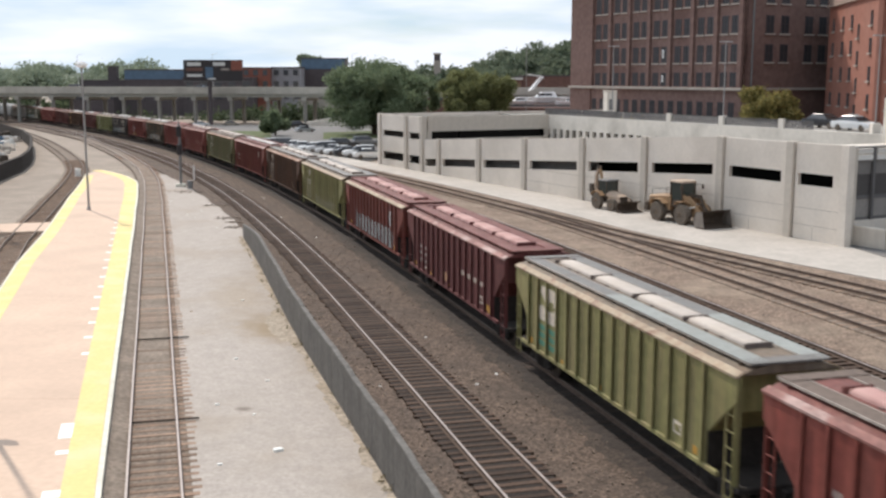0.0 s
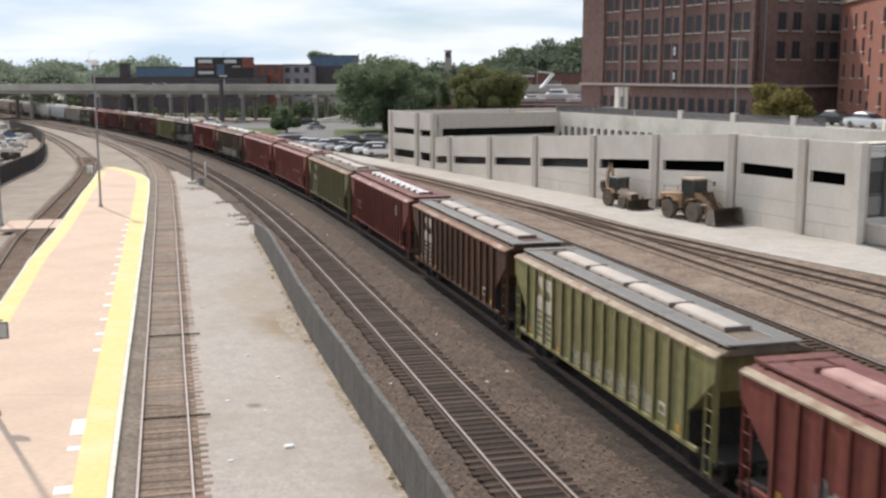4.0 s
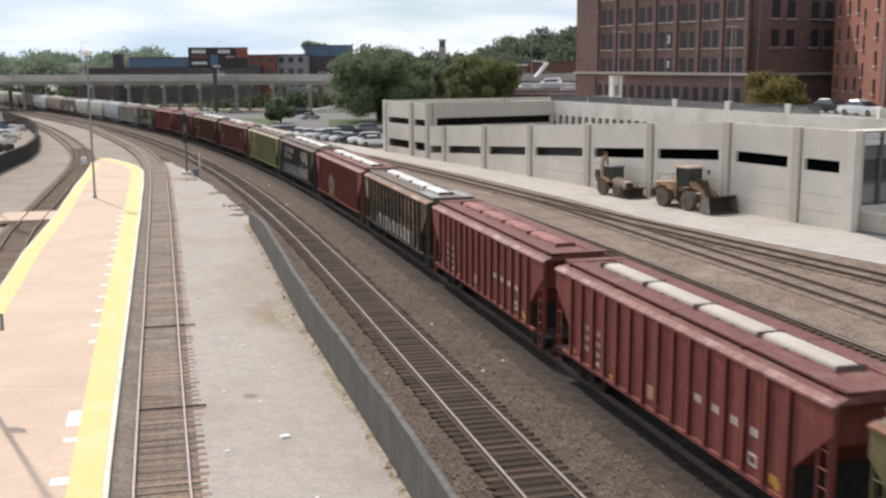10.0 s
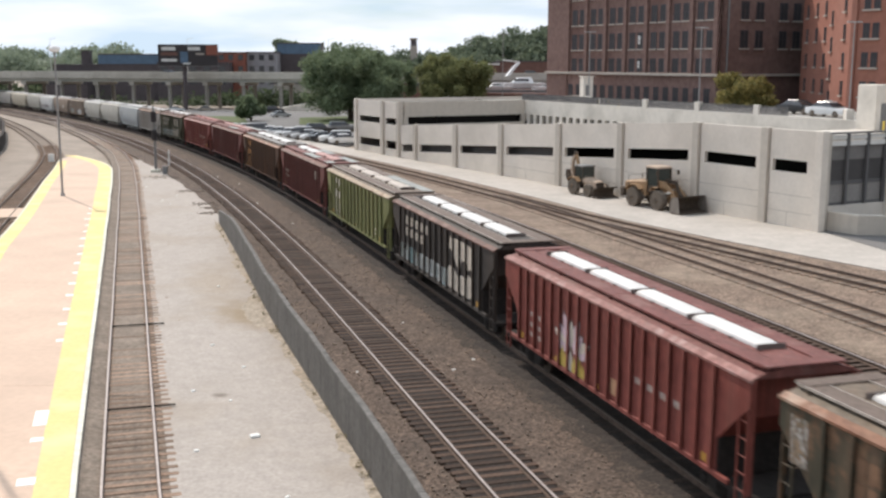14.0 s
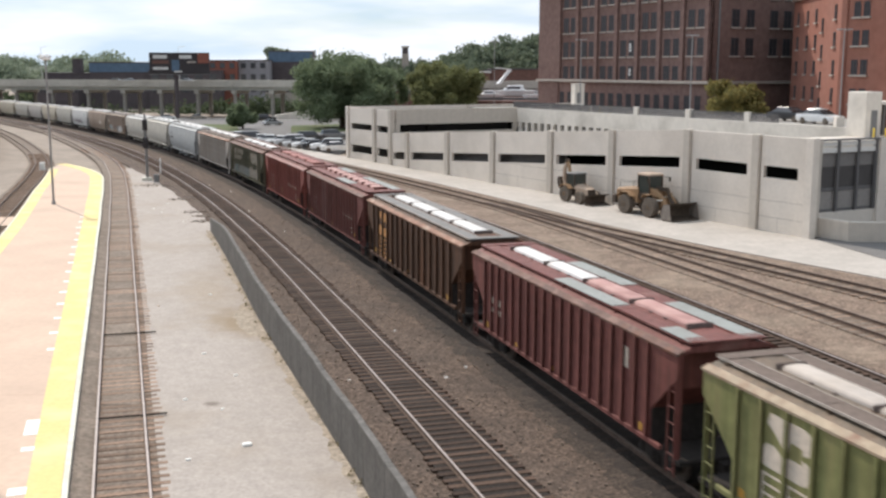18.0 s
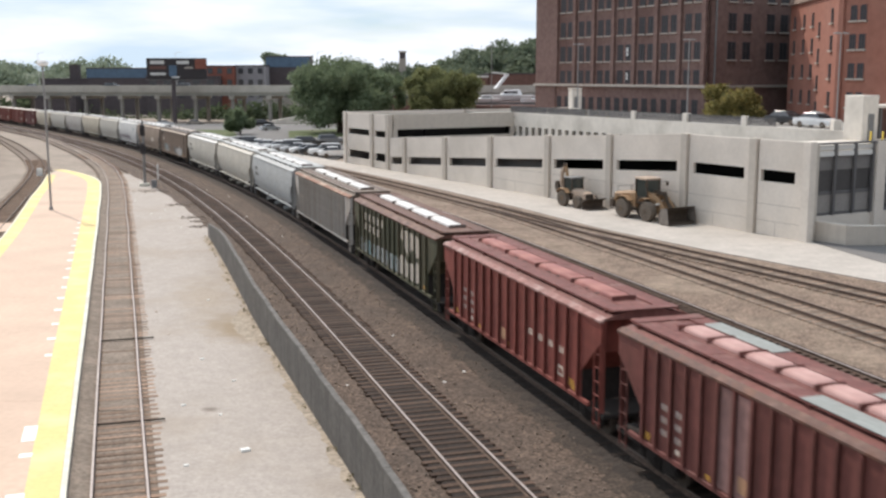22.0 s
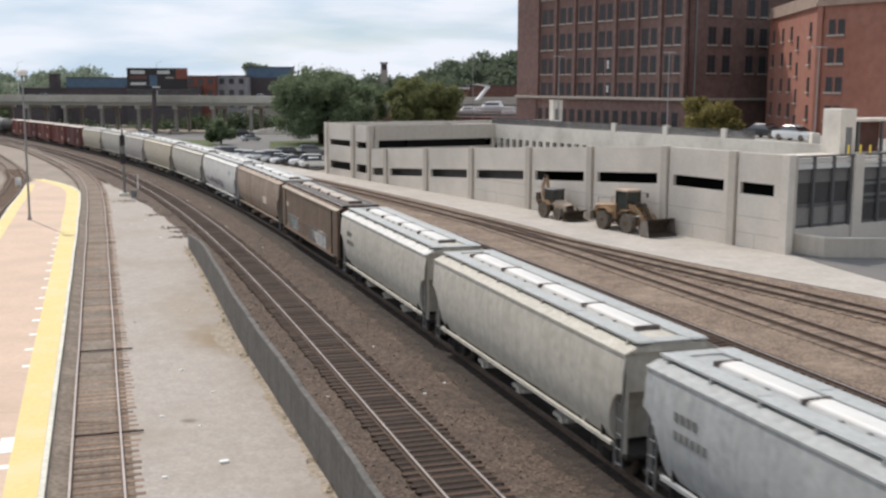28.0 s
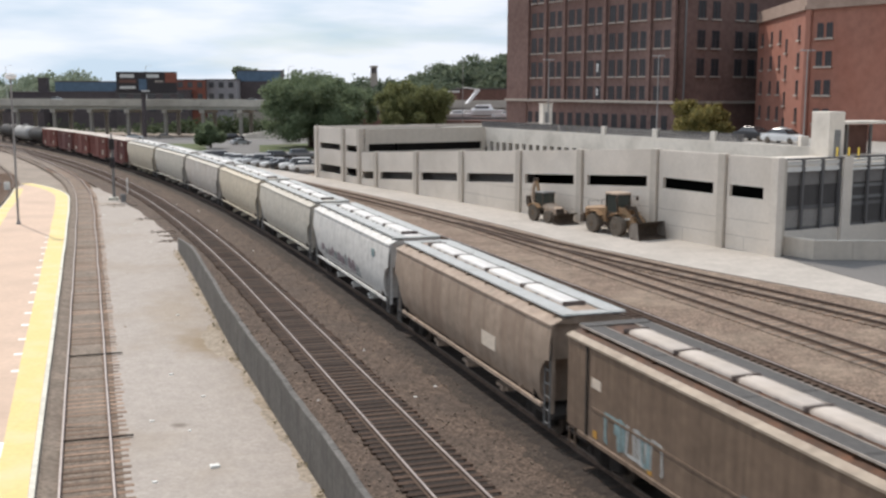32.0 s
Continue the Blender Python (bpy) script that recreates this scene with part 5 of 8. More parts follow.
part("inner_wall", Shape().prism([tuple(CL + GN * 3), tuple(C0 + GN * 4), tuple(CR + GN * 4), tuple(CR + GN * 39), tuple(CL + GN * 39)], -0.4, 20.1), M["dark"], b2)

# ---- viaduct ----
via = tagged(base("road_viaduct"), "long pale concrete road viaduct on round columns", "viaduct")
VA, VB = Vector((-671.7, 363.3)), Vector((450.1, 191.8))
vd = (VB - VA).normalized()
vn = Vector((-vd.y, vd.x))
length = (VB - VA).length


def via_at(s, d):
    p = VA + vd * s + vn * d
    return p.x, p.y


def via_run(name, s0, s1, d0, d1, z0, z1, mat, label="", parent=None):
    return part(name, Shape().prism([via_at(s0, d0), via_at(s1, d0), via_at(s1, d1), via_at(s0, d1)], z0, z1), mat, parent or via, label)


span = 18.8
for i in range(int(length / span) + 1):
    s0, s1 = i * span + 0.04, min((i + 1) * span, length) - 0.04
    near_part = 330 < s0 < 780
    via_run("deck", s0, s1, 0, 13, 7.2, 7.75, M["viaduct"])
    for d0, d1 in ((-0.15, 0.2), (12.8, 13.1)):
        via_run("parapet", s0, s1, d0, d1, 7.0, 8.6, M["viaduct"])
    for d in (0.8, 4.6, 8.4, 12.2) if near_part else (0.8, 12.2):
        via_run("girder", s0, s1, d - 0.25, d + 0.25, 6.2, 7.2, M["girder"])
    for k in (0.0, 0.5) if near_part else (0.0,):
        s = s0 + span * k
        via_run("pier_cap", s - 0.6, s + 0.6, 0.4, 12.6, 5.4, 6.2, M["viaduct"])
        for d in (1.6, 11.2):
            x, y = via_at(s, d)
            part("column", Shape().tube((x, y, -0.5), (x, y, 5.4), 0.5, 0.5, 12), M["column"], via, smooth=True)
for i in range(7):
    x, y = via_at(436 + 37 * i, 13.3)
    lamp = tagged(base("road_lamp", x, y, 8.6), "thin grey road lamp on the viaduct", "street lamp", "viaduct lamps")
    part("pole", Shape().tube((0, 0, 0), (0, 0, 8.2), 0.09, 0.05), M["steel_pale"], lamp)
    part("arm", Shape().tube((0, 0, 8.2), (1.6, -0.3, 8.5), 0.05, 0.04), M["steel_pale"], lamp)


# ---- distant buildings ----
def block(name, label, x0, x1, y, z1, mat, depth=14, z0=-0.4, band=None, windows=0, parapet=True):
    b = tagged(base(name, (x0 + x1) / 2, y, 0), label, "building", "distant buildings")
    w = x1 - x0
    part("wall", Shape().box(0, depth / 2, z0, w, depth, z1 - z0), mat, b)
    if parapet:
        part("roof", Shape().box(0, depth / 2, z1, w + 0.3, depth + 0.3, 0.35), M["dark_clad"], b)
    if band:
        bm, zb = band
        part("cladding", Shape().box(0, -0.06, zb, w + 0.02, 0.12, z1 - zb), bm, b)
    for i in range(windows):
        x = -w / 2 + (i + 0.5) * w / windows
        for z in [zz for zz in (4.5, 8.2, 11.6) if zz + 1.7 < z1]:
            part("window", Shape().box(x, -0.05, z, w / windows * 0.5, 0.1, 1.6), M["window"], b)
    return b


block("blue_roofed_shed", "long dark shed with blue-grey upper cladding", -90.4, -72, 325, 13.0, M["dark_clad"], band=(M["blue_roof"], 10.4))
block("dark_house", "long low dark building among trees", -104, -90.6, 326, 9.9, M["dark_clad"])
block("roof_hut", "small dark hut standing above the low roofs", -96.5, -94.0, 329, 14.0, M["dark_clad"], depth=3, z0=9.0)
block("billboard_building", "dark flat-roofed building below the billboard", -73, -52, 324, 10.6, M["dark_clad"], windows=5)
block("orange_building", "orange-red clad building with dark windows", -59.6, -48.1, 331, 13.7, M["orange"], windows=4)
block("grey_building", "grey clad building with dark window columns", -48, -39.2, 334, 13.8, M["grey_clad"], windows=3)
block("blue_topped_building", "dark brick building with a blue-grey top storey", -40.2, -26.5, 346, 16.7, M["dark_clad"], band=(M["blue_roof"], 13.6))
block("low_brick_building", "low red-brown brick building with a flat roof", 26.4, 52, 300, 11.3, M["brick_mid"])
block("white_roofed_shed", "low brown shed with a white roof edge", 16.5, 26.2, 300, 10.9, M["brick_mid"], band=(M["louvre"], 10.45))
block("brick_annex", "low brown brick annex with small windows", -3, 17, 304, 8.4, M["brick_mid"], windows=5)
block("under_bridge_building", "dark building beyond the viaduct columns", -104, -92, 318, 6.5, M["dark_clad"], windows=12)
block("white_shop", "low white building beyond the viaduct", -36, -22, 300, 5.2, M["stone"], windows=4)
tow = tagged(base("stone_tower", 3.9, 470, 0), "distant square stone tower on the hill", "tower")
part("shaft", Shape().box(0, 0, 4, 3.0, 3.0, 14), M["stone"], tow)
part("belfry", Shape().box(0, 0, 18, 2.6, 2.6, 2.4, 0, 0.2), M["dark_clad"], tow)
part("cap", Shape().box(0, 0, 20.4, 3.4, 3.4, 0.8), M["stone"], tow)

# ---- billboard ----
bb = tagged(base("billboard", -51.5, 261.5, 0), "large dark roadside billboard with pale lettering bars and an orange corner", "billboard")
part("post", Shape().tube((-1.1, 0.9, -0.4), (-1.1, 0.9, 10.4), 0.5, 0.5, 12), M["dark_clad"], bb, "thick dark steel post")
part("panel", Shape().box(0, 0, 10.2, 14.1, 0.7, 5.0, 0, 0.05), M["board_dark"], bb)
part("frame", Shape().box(0, 0.1, 10.03, 14.4, 0.6, 0.17), M["steel_grey"], bb)
part("corner_sign", Shape().box(5.7, -0.4, 12.7, 2.7, 0.1, 2.3), M["orange"], bb, "orange corner sign")
for x, z, w, h, c in ((-4.5, 13.8, 3.3, 0.8, "blind"), (1.5, 13.8, 2.9, 0.8, "blind"), (-4.4, 11.2, 3.6, 0.62, "blind"), (2.9, 12.75, 2.0, 0.42, "stone"), (-4.4, 12.6, 3.9, 0.75, "brick_mid"), (-0.3, 10.55, 1.9, 0.35, "blind")):
    part("lettering_bar", Shape().box(x, -0.39, z, w, 0.06, h), M[c], bb, "unreadable pale lettering" if c == "blind" else "")
part("picture_panel", Shape().box(-0.9, -0.38, 10.9, 1.8, 0.05, 2.6), M["blue_roof"], bb, "pale blue picture patch")


# ---- trees ----
def leaves(name, blobs, count, size, mat, parent=None, seed=1, label=""):
    """Many small tilted leaf clumps filling a set of ellipsoids (x, y, z, rx, ry, rz), thickest near their skins."""
    rng = np.random.default_rng(seed)
    vol = np.array([b[3] * b[4] * b[5] for b in blobs]) ** 0.75
    pick = rng.choice(len(blobs), count, p=vol / vol.sum())
    B = np.array(blobs)[pick]
    d = rng.normal(size=(count, 3))
    d /= np.linalg.norm(d, axis=1)[:, None]
    r = rng.random(count) ** 0.45 * (1 + rng.normal(size=count) * 0.16)
    c = B[:, :3] + d * B[:, 3:] * r[:, None]
    a = rng.normal(size=(count, 3))
    a /= np.linalg.norm(a, axis=1)[:, None]
    b = np.cross(a, rng.normal(size=(count, 3)))
    b /= np.linalg.norm(b, axis=1)[:, None]
    s = size * rng.uniform(0.55, 1.35, count)[:, None]
    q = np.stack([c - a * s, c + b * s * 0.6, c + a * s, c - b * s * 0.6], 1)
    q += rng.normal(size=q.shape) * size * 0.12
    verts = q.reshape(-1, 3)
    me = bpy.data.meshes.new(name)
    me.vertices.add(len(verts))
    me.vertices.foreach_set("co", verts.ravel())
    me.loops.add(len(verts))
    me.loops.foreach_set("vertex_index", np.arange(len(verts), dtype=np.int32))
    me.polygons.add(count)
    me.polygons.foreach_set("loop_start", np.arange(0, len(verts), 4, dtype=np.int32))
    me.update()
    return link(name, me, mat, parent, label)


def tree(x, y, z, blobs, count, size, mat, label, seed, trunk=0.45, fork=3.5):
    t = tagged(base("tree", x, y, z), label, "tree", "trees")
    rnd = random.Random(seed)
    sh = Shape().tube((0, 0, -0.6), (0.1, 0.05, fork), trunk, trunk * 0.7, 10)
    for b in blobs[::3]:
        sh.tube((0.1, 0.05, fork * rnd.uniform(0.7, 1.0)), (b[0] * 0.8, b[1] * 0.8, b[2]), trunk * 0.42, 0.06, 6)
    part("trunk", sh, M["bark"], t)
    leaves("crown", blobs, count, size, mat, t, seed)
    return t


def cloud(rnd, n, w, h, z):
    out = [(0, 0, z, w * 0.45, w * 0.45, h * 0.42)]
    for i in range(n):
        a = rnd.uniform(0, 2 * math.pi)
        k = rnd.uniform(0.15, 1.0) ** 0.7 * 0.88
        out.append((math.cos(a) * w * k, math.sin(a) * w * k, z + rnd.uniform(-0.5, 0.46) * h * math.sqrt(max(0.1, 1 - k * k * 0.8)), w * rnd.uniform(0.13, 0.3), w * rnd.uniform(0.13, 0.3), h * rnd.uniform(0.09, 0.21)))
    return out


rnd = random.Random(11)
tree(-10.8, 216, -0.3, cloud(rnd, 80, 10.2, 13.0, 7.9), 64000, 0.25, M["leaf"], "large broad green tree with several trunks beside the parking lot", 21, 0.7, 3)
tree(-3.0, 224, -0.3, cloud(rnd, 30, 5.8, 9.0, 8.2), 22000, 0.26, M["leaf"], "green tree behind the garage", 22)
tree(10.0, 214, -0.3, cloud(rnd, 60, 7.4, 11.4, 7.3), 44000, 0.25, M["leaf_yellow"], "yellow-green bushy tree behind the garage", 23)
tree(-30.2, 213, -0.3, cloud(rnd, 24, 3.0, 4.8, 3.0), 8500, 0.26, M["leaf"], "small round dark green tree in the parking lot", 24, 0.25, 1.2)
tree(41.0, 128.6, -0.3, cloud(rnd, 45, 4.2, 5.4, 7.7), 17000, 0.2, M["leaf_gold"], "olive gold tree behind the parking deck", 25, 0.25, 3)


def woods(name, label, x0, x1, y, depth, tops, count, size, mat, seed, low=0.0):
    """A far wooded hillside: a bank under a mass of crowns whose height follows tops."""
    w = tagged(base(name), label, "woods", "", "stuff")
    rnd = random.Random(seed)
    top = lambda x: glide(x, tops)
    sh = Shape()
    rows = []
    for x in steps(x0, x1, (x1 - x0) / 24):
        h = top(x) - 7
        rows.append([(x, y - depth * 0.5, -1), (x, y - depth * 0.1, max(h * 0.6, 0)), (x, y + depth * 0.3, h), (x, y + depth, h), (x, y + depth, -1)])
    sh.loft(rows)
    part("bank", sh, mat, w)
    blobs = []
    for i in range(int((x1 - x0) / 0.8 * 500 / y)):
        x = rnd.uniform(x0, x1)
        k = rnd.random()
        h = top(x) * (0.55 + 0.45 * k)
        r = rnd.uniform(3.5, 7.5) * y / 500
        blobs.append((x, y - depth * 0.5 + depth * k, h - r * rnd.uniform(0.5, 1.6), r * 1.2, r, r * rnd.uniform(0.6, 0.95)))
    leaves("crowns", blobs, count, size, mat, w, seed)
    return w


woods("wooded_hill", "distant green wooded hill paled in colour for haze", -420, -175, 790, 60, ((-420, 19), (-330, 22), (-300, 23), (-260, 20), (-225, 25), (-205, 25), (-180, 15)), 60000, 1.3, M["leaf_far"], 31)
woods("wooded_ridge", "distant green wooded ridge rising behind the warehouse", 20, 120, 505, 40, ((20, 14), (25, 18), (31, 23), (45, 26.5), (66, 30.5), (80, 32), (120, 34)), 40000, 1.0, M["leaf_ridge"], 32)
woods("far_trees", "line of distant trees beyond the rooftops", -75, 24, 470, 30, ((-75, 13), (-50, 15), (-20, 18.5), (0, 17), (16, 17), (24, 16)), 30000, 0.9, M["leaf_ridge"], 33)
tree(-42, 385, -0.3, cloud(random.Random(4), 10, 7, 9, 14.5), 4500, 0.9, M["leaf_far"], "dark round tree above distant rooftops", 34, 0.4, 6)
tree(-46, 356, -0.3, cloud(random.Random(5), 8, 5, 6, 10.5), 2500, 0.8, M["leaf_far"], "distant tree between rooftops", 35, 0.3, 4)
woods("roadside_trees", "green trees coloured for shade beneath and beyond the viaduct", -240, -103, 345, 12, ((-240, 11), (-200, 10), (-160, 8), (-128, 6.5), (-103, 7.5)), 15000, 0.9, M["leaf_dark"], 36)
# leafy strip added over bare ground in place of dark parked cars
woods("roadside_hedge", "low leafy strip standing in for dark clutter beyond the viaduct columns", -88, -44, 299, 3, ((-88, 1.5), (-78, 2.6), (-70, 1.4), (-60, 2.2), (-44, 1.6)), 3500, 0.45, M["leaf_dark"], 38)
woods("street_trees", "low trees beyond the viaduct columns", -60, -10, 292, 8, ((-60, 3), (-40, 5), (-25, 4.4), (-10, 6)), 6000, 0.6, M["leaf_dark"], 37)


# ---- the train ----
# arc length along the train's track, growing towards the camera
TRACK_Y = [760 - 2.0 * i for i in range(460)]
TRACK_START = 274.09
TRACK_P = []
for yy in TRACK_Y:
    slope = (main_x(yy + 1) - main_x(yy - 1)) / 2
    k = 1 / math.sqrt(1 + slope * slope)
    off = 5.7 - 0.35 * min(max((yy - 110) / 80, 0.0), 1.0)
    TRACK_P.append(fallen(main_x(yy) + off * k, yy - off * slope * k, 0.0))
TRACK_S = [0.0]
for p, q in zip(TRACK_P, TRACK_P[1:]):
    TRACK_S.append(TRACK_S[-1] + math.dist(p, q))
TRACK_S = np.array(TRACK_S) + TRACK_START - TRACK_S[TRACK_Y.index(80)]
TRACK_XYZ = np.array(TRACK_P)


def on_track(s):
    return [float(np.interp(s, TRACK_S, TRACK_XYZ[:, i])) for i in range(3)]


def run(t):
    """Metres that the train has rolled at t seconds."""
    return 12.911 * t - 0.017856 * t ** 2 + 0.00017268 * t ** 3


def car_pose(rear, length, t):
    """The pose of a car whose rear end lay at rear at the start."""
    s = 300 + (rear + run(t) - 300) * 1.0127 + length / 2
    s += 0.24 * min(max((s - 306) / 14, 0.0), 1.0)
    a, b = on_track(s - length * 0.36), on_track(s + length * 0.36)
    ahead = math.hypot(b[0] - a[0], b[1] - a[1])
    return pose((a[0] + b[0]) / 2, (a[1] + b[1]) / 2, (a[2] + b[2]) / 2, 0, -math.degrees(math.atan2(b[2] - a[2], ahead)), math.degrees(math.atan2(b[1] - a[1], b[0] - a[0])))


def wheel_shape():
    s = Shape()
    n = 20
    rings = []
    for yv, r in ((-0.07, 0.43), (-0.04, 0.46), (-0.035, 0.43), (0.06, 0.42), (0.06, 0.34), (0.02, 0.32), (0.02, 0.14), (0.07, 0.12)):
        rings.append([(r * math.cos(2 * math.pi * i / n), yv, r * math.sin(2 * math.pi * i / n)) for i in range(n)])
    return s.loft(rings)


def side_frame():
    s = Shape()
    out = [(-1.15, 0.42), (-1.05, 0.62), (-0.5, 0.74), (0.5, 0.74), (1.05, 0.62), (1.15, 0.42), (0.95, 0.38), (0.45, 0.28), (0.3, 0.2), (-0.3, 0.2), (-0.45, 0.28), (-0.95, 0.38)]
    s.loft([[(x, -0.08, z) for x, z in out], [(x, 0.08, z) for x, z in out]])
    for x in (-0.9, 0.9):
        s.box(x, 0, 0.36, 0.28, 0.26, 0.24, 0, 0.03)
    for x in (-0.16, 0, 0.16):
        s.tube((x, -0.1, 0.28), (x, -0.1, 0.6), 0.06)
    return s


def ladder_shape(h, rungs):
    s = Shape()
    for y in (-0.2, 0.2):
        s.box(0, y, 0, 0.05, 0.04, h)
    for i in range(rungs):
        s.tube((0, -0.2, 0.12 + i * (h - 0.2) / (rungs - 1)), (0, 0.2, 0.12 + i * (h - 0.2) / (rungs - 1)), 0.018, n=6)
    return s


def running_gear(car, half, steel):
    """Two trucks with their wheels, and the couplers."""
    for sx in (-1, 1):
        truck = link("truck", kit("bolster", lambda: Shape().box(0, 0, 0.35, 0.35, 2.0, 0.28, 0, 0.04).tube((-0.88, -0.9, 0.46), (-0.88, 0.9, 0.46), 0.08).tube((0.88, -0.9, 0.46), (0.88, 0.9, 0.46), 0.08)), M["truck"], car, "grimy cast steel truck", Matrix.Translation((sx * (half - 1.75), 0, 0)))
        for sy in (-1, 1):
            link("side_frame", kit("side_frame", side_frame), M["truck"], truck, m=Matrix.Translation((0, sy * 0.98, 0)))
            for wx in (-0.88, 0.88):
                link("wheel", kit("wheel", wheel_shape, True), M["wheel_steel"], truck, "worn steel wheel", Matrix.Translation((wx, sy * 0.76, 0.462)) @ Matrix.Rotation(0 if sy < 0 else math.pi, 4, "Z"))
        link("coupler", kit("coupler", lambda: Shape().box(0.25, 0, 0.72, 0.9, 0.16, 0.2, 0, 0.02).box(0.72, 0.03, 0.68, 0.26, 0.3, 0.28, 0, 0.05)), M["truck"], car, "dark steel coupler", Matrix.Translation((sx * (half - 0.3), 0, 0)) @ Matrix.Rotation(0 if sx > 0 else math.pi, 4, "Z"))


FLATSIDE = ((1.50, 1.15), (1.50, 1.5), (1.50, 2.1), (1.50, 2.7), (1.50, 3.3), (1.50, 3.95))
ROUNDSIDE = ((1.28, 1.15), (1.47, 1.5), (1.57, 2.1), (1.60, 2.75), (1.56, 3.4), (1.47, 3.95))


RAKES = {"full": ((0.0, 1.15), (1.0, 1.15)),
         "rake": ((0.0, 3.25), (0.5, 2.85), (1.0, 2.4), (1.44, 2.0), (1.46, 1.15)),
         "curve": tuple((0.9 * k / 6, 1.15 + 1.65 * math.sqrt(1 - (k / 6) ** 2)) for k in range(7))}
RECESS = {"full": 0.5, "rake": 0.55, "curve": 0.14}


def foot_at(corner, u):
    """The lower edge of a car's side sheets, u metres from its end."""
    return float(np.interp(u, [p[0] for p in RAKES[corner]], [p[1] for p in RAKES[corner]]))


def side_levels(side, foot):
    """The side's outline from foot upwards, as (half width, height)."""
    out = []
    for k, (yv, z) in enumerate(side):
        zz = max(z, foot)
        out.append((float(np.interp(zz, [p[1] for p in side], [p[0] for p in side])), zz + k * 1e-4))
    return out


def hopper_body(half, side, corner):
    """The closed hull of a hopper: sides to the eave, and end sheets set back behind the corners of its sides."""
    deep = RECESS[corner]
    ends = [(deep, foot_at(corner, deep))] + [(u, z) for u, z in RAKES[corner] if u > deep + 0.01]
    xs = [(-half + u, z) for u, z in ends] + [(-half + 4, 1.15), (0, 1.15), (half - 4, 1.15)] + [(half - u, z) for u, z in reversed(ends)]
    rings = []
    for x, foot in xs:
        right = side_levels(side, foot)
        rings.append([(x, -yv, z) for yv, z in right] + [(x, yv, z) for yv, z in reversed(right)])
    return Shape().loft(rings)


def corner_sheet(half, side, corner):
    """The end of one side sheet, standing out past the end sheet; at the front, on the +y side."""
    rings = []
    for k in range(4):
        u = RECESS[corner] * (1 - k / 3)
        right = side_levels(side, foot_at(corner, u))
        rings.append([(half - u, yv, z) for yv, z in right] + [(half - u, yv - 0.05, z) for yv, z in reversed(right)])
    return Shape().loft(rings)


def hopper_roof(half, side):
    """The low roof between the eaves, cambered to the middle."""
    prof = ((-1.46, 3.952), (-1.44, 3.985), (-1.1, 4.1), (-0.55, 4.2), (0, 4.23), (0.55, 4.2), (1.1, 4.1), (1.44, 3.985), (1.46, 3.952))
    return Shape().loft([[(x, y, z) for y, z in prof] for x in (-half, half)])


def cover(length):
    """One hatch cover: a long low lid with rounded ends and lips."""
    s = Shape()
    ring = []
    for lift, grow, back_in in ((4.18, 0.0, 0.0), (4.25, 0.0, 0.0), (4.32, -0.035, 0.05), (4.36, -0.085, 0.14)):
        pts = []
        for k in range(16):
            a = 2 * math.pi * k / 16
            px = (length / 2 - 0.16 - back_in) * (1 if math.cos(a) > 0 else -1) + math.cos(a) * 0.16
            pts.append((px, math.copysign(min(1, abs(math.sin(a)) * 1.25), math.sin(a)) * (0.32 + grow), lift))
        ring.append(pts)
    return s.loft(ring)


def marking(car, items, half):
    """Lettering bars, logo shapes and reflectors on the near side of a car: x from its middle, z, width, height, paint, bulge."""
    for x, z, w, h, c, y in items:
        link("marking", kit(("marking", round(w, 2), round(h, 2)), lambda: Shape().box(0, 0, 0, w, 0.012, h)), M[c], car, "", Matrix.Translation((x, -y - 0.004, z)))


def blossom(car, x, z, y):
    """A sprayed flower: a fan of pointed pale petals with dark rims over jagged yellow leaves."""
    for i in range(9):
        a = math.pi * (0.04 + 0.92 * i / 8)
        r = (1.0, 1.25, 1.05, 1.35, 1.15, 1.4, 1.1, 1.2, 0.9)[i]
        c, s_ = math.cos(a), math.sin(a)
        for grow, paint_name, lift in ((1.1, "letter_dark", 0.004), (1.0, ("spray_lilac", "letter", "spray_lilac")[i % 3], 0.009)):
            ring = []
            for u, v in ((0.12, 0.0), (0.35, 0.14), (0.62, 0.2), (0.85, 0.12), (1.0, 0.0), (0.85, -0.1), (0.62, -0.18), (0.35, -0.13)):
                u, v = r * u * (1 + (grow - 1) * 0.6), v * grow * 0.95
                ring.append((x + (u * c - v * s_) * 1.3, z + u * s_ * 0.92 + v * c))
            yy = y + lift + 0.0012 * i
            part("graffiti", Shape().loft([[(p, -yy, q) for p, q in ring], [(p, -yy + 0.003, q) for p, q in ring]]), M[paint_name], car, "pale lilac sprayed petals" if grow == 1.0 else "dark sprayed rim")
    for i in range(7):
        w, h = 0.34, (0.5, 0.72, 0.6, 0.78, 0.55, 0.7, 0.45)[i]
        px = x - 1.05 + 0.33 * i
        ring = [(px - w / 2, 1.2), (px + w / 2, 1.2), (px + w * 0.6, 1.2 + h * 0.6), (px + w * 0.1, 1.2 + h), (px - w * 0.5, 1.2 + h * 0.5)]
        yy = y + 0.02 + 0.001 * i
        part("graffiti", Shape().loft([[(p, -yy, q) for p, q in ring], [(p, -yy + 0.003, q) for p, q in ring]]), M["spray_yellow" if i % 4 != 3 else "letter"], car, "yellow sprayed leaves")


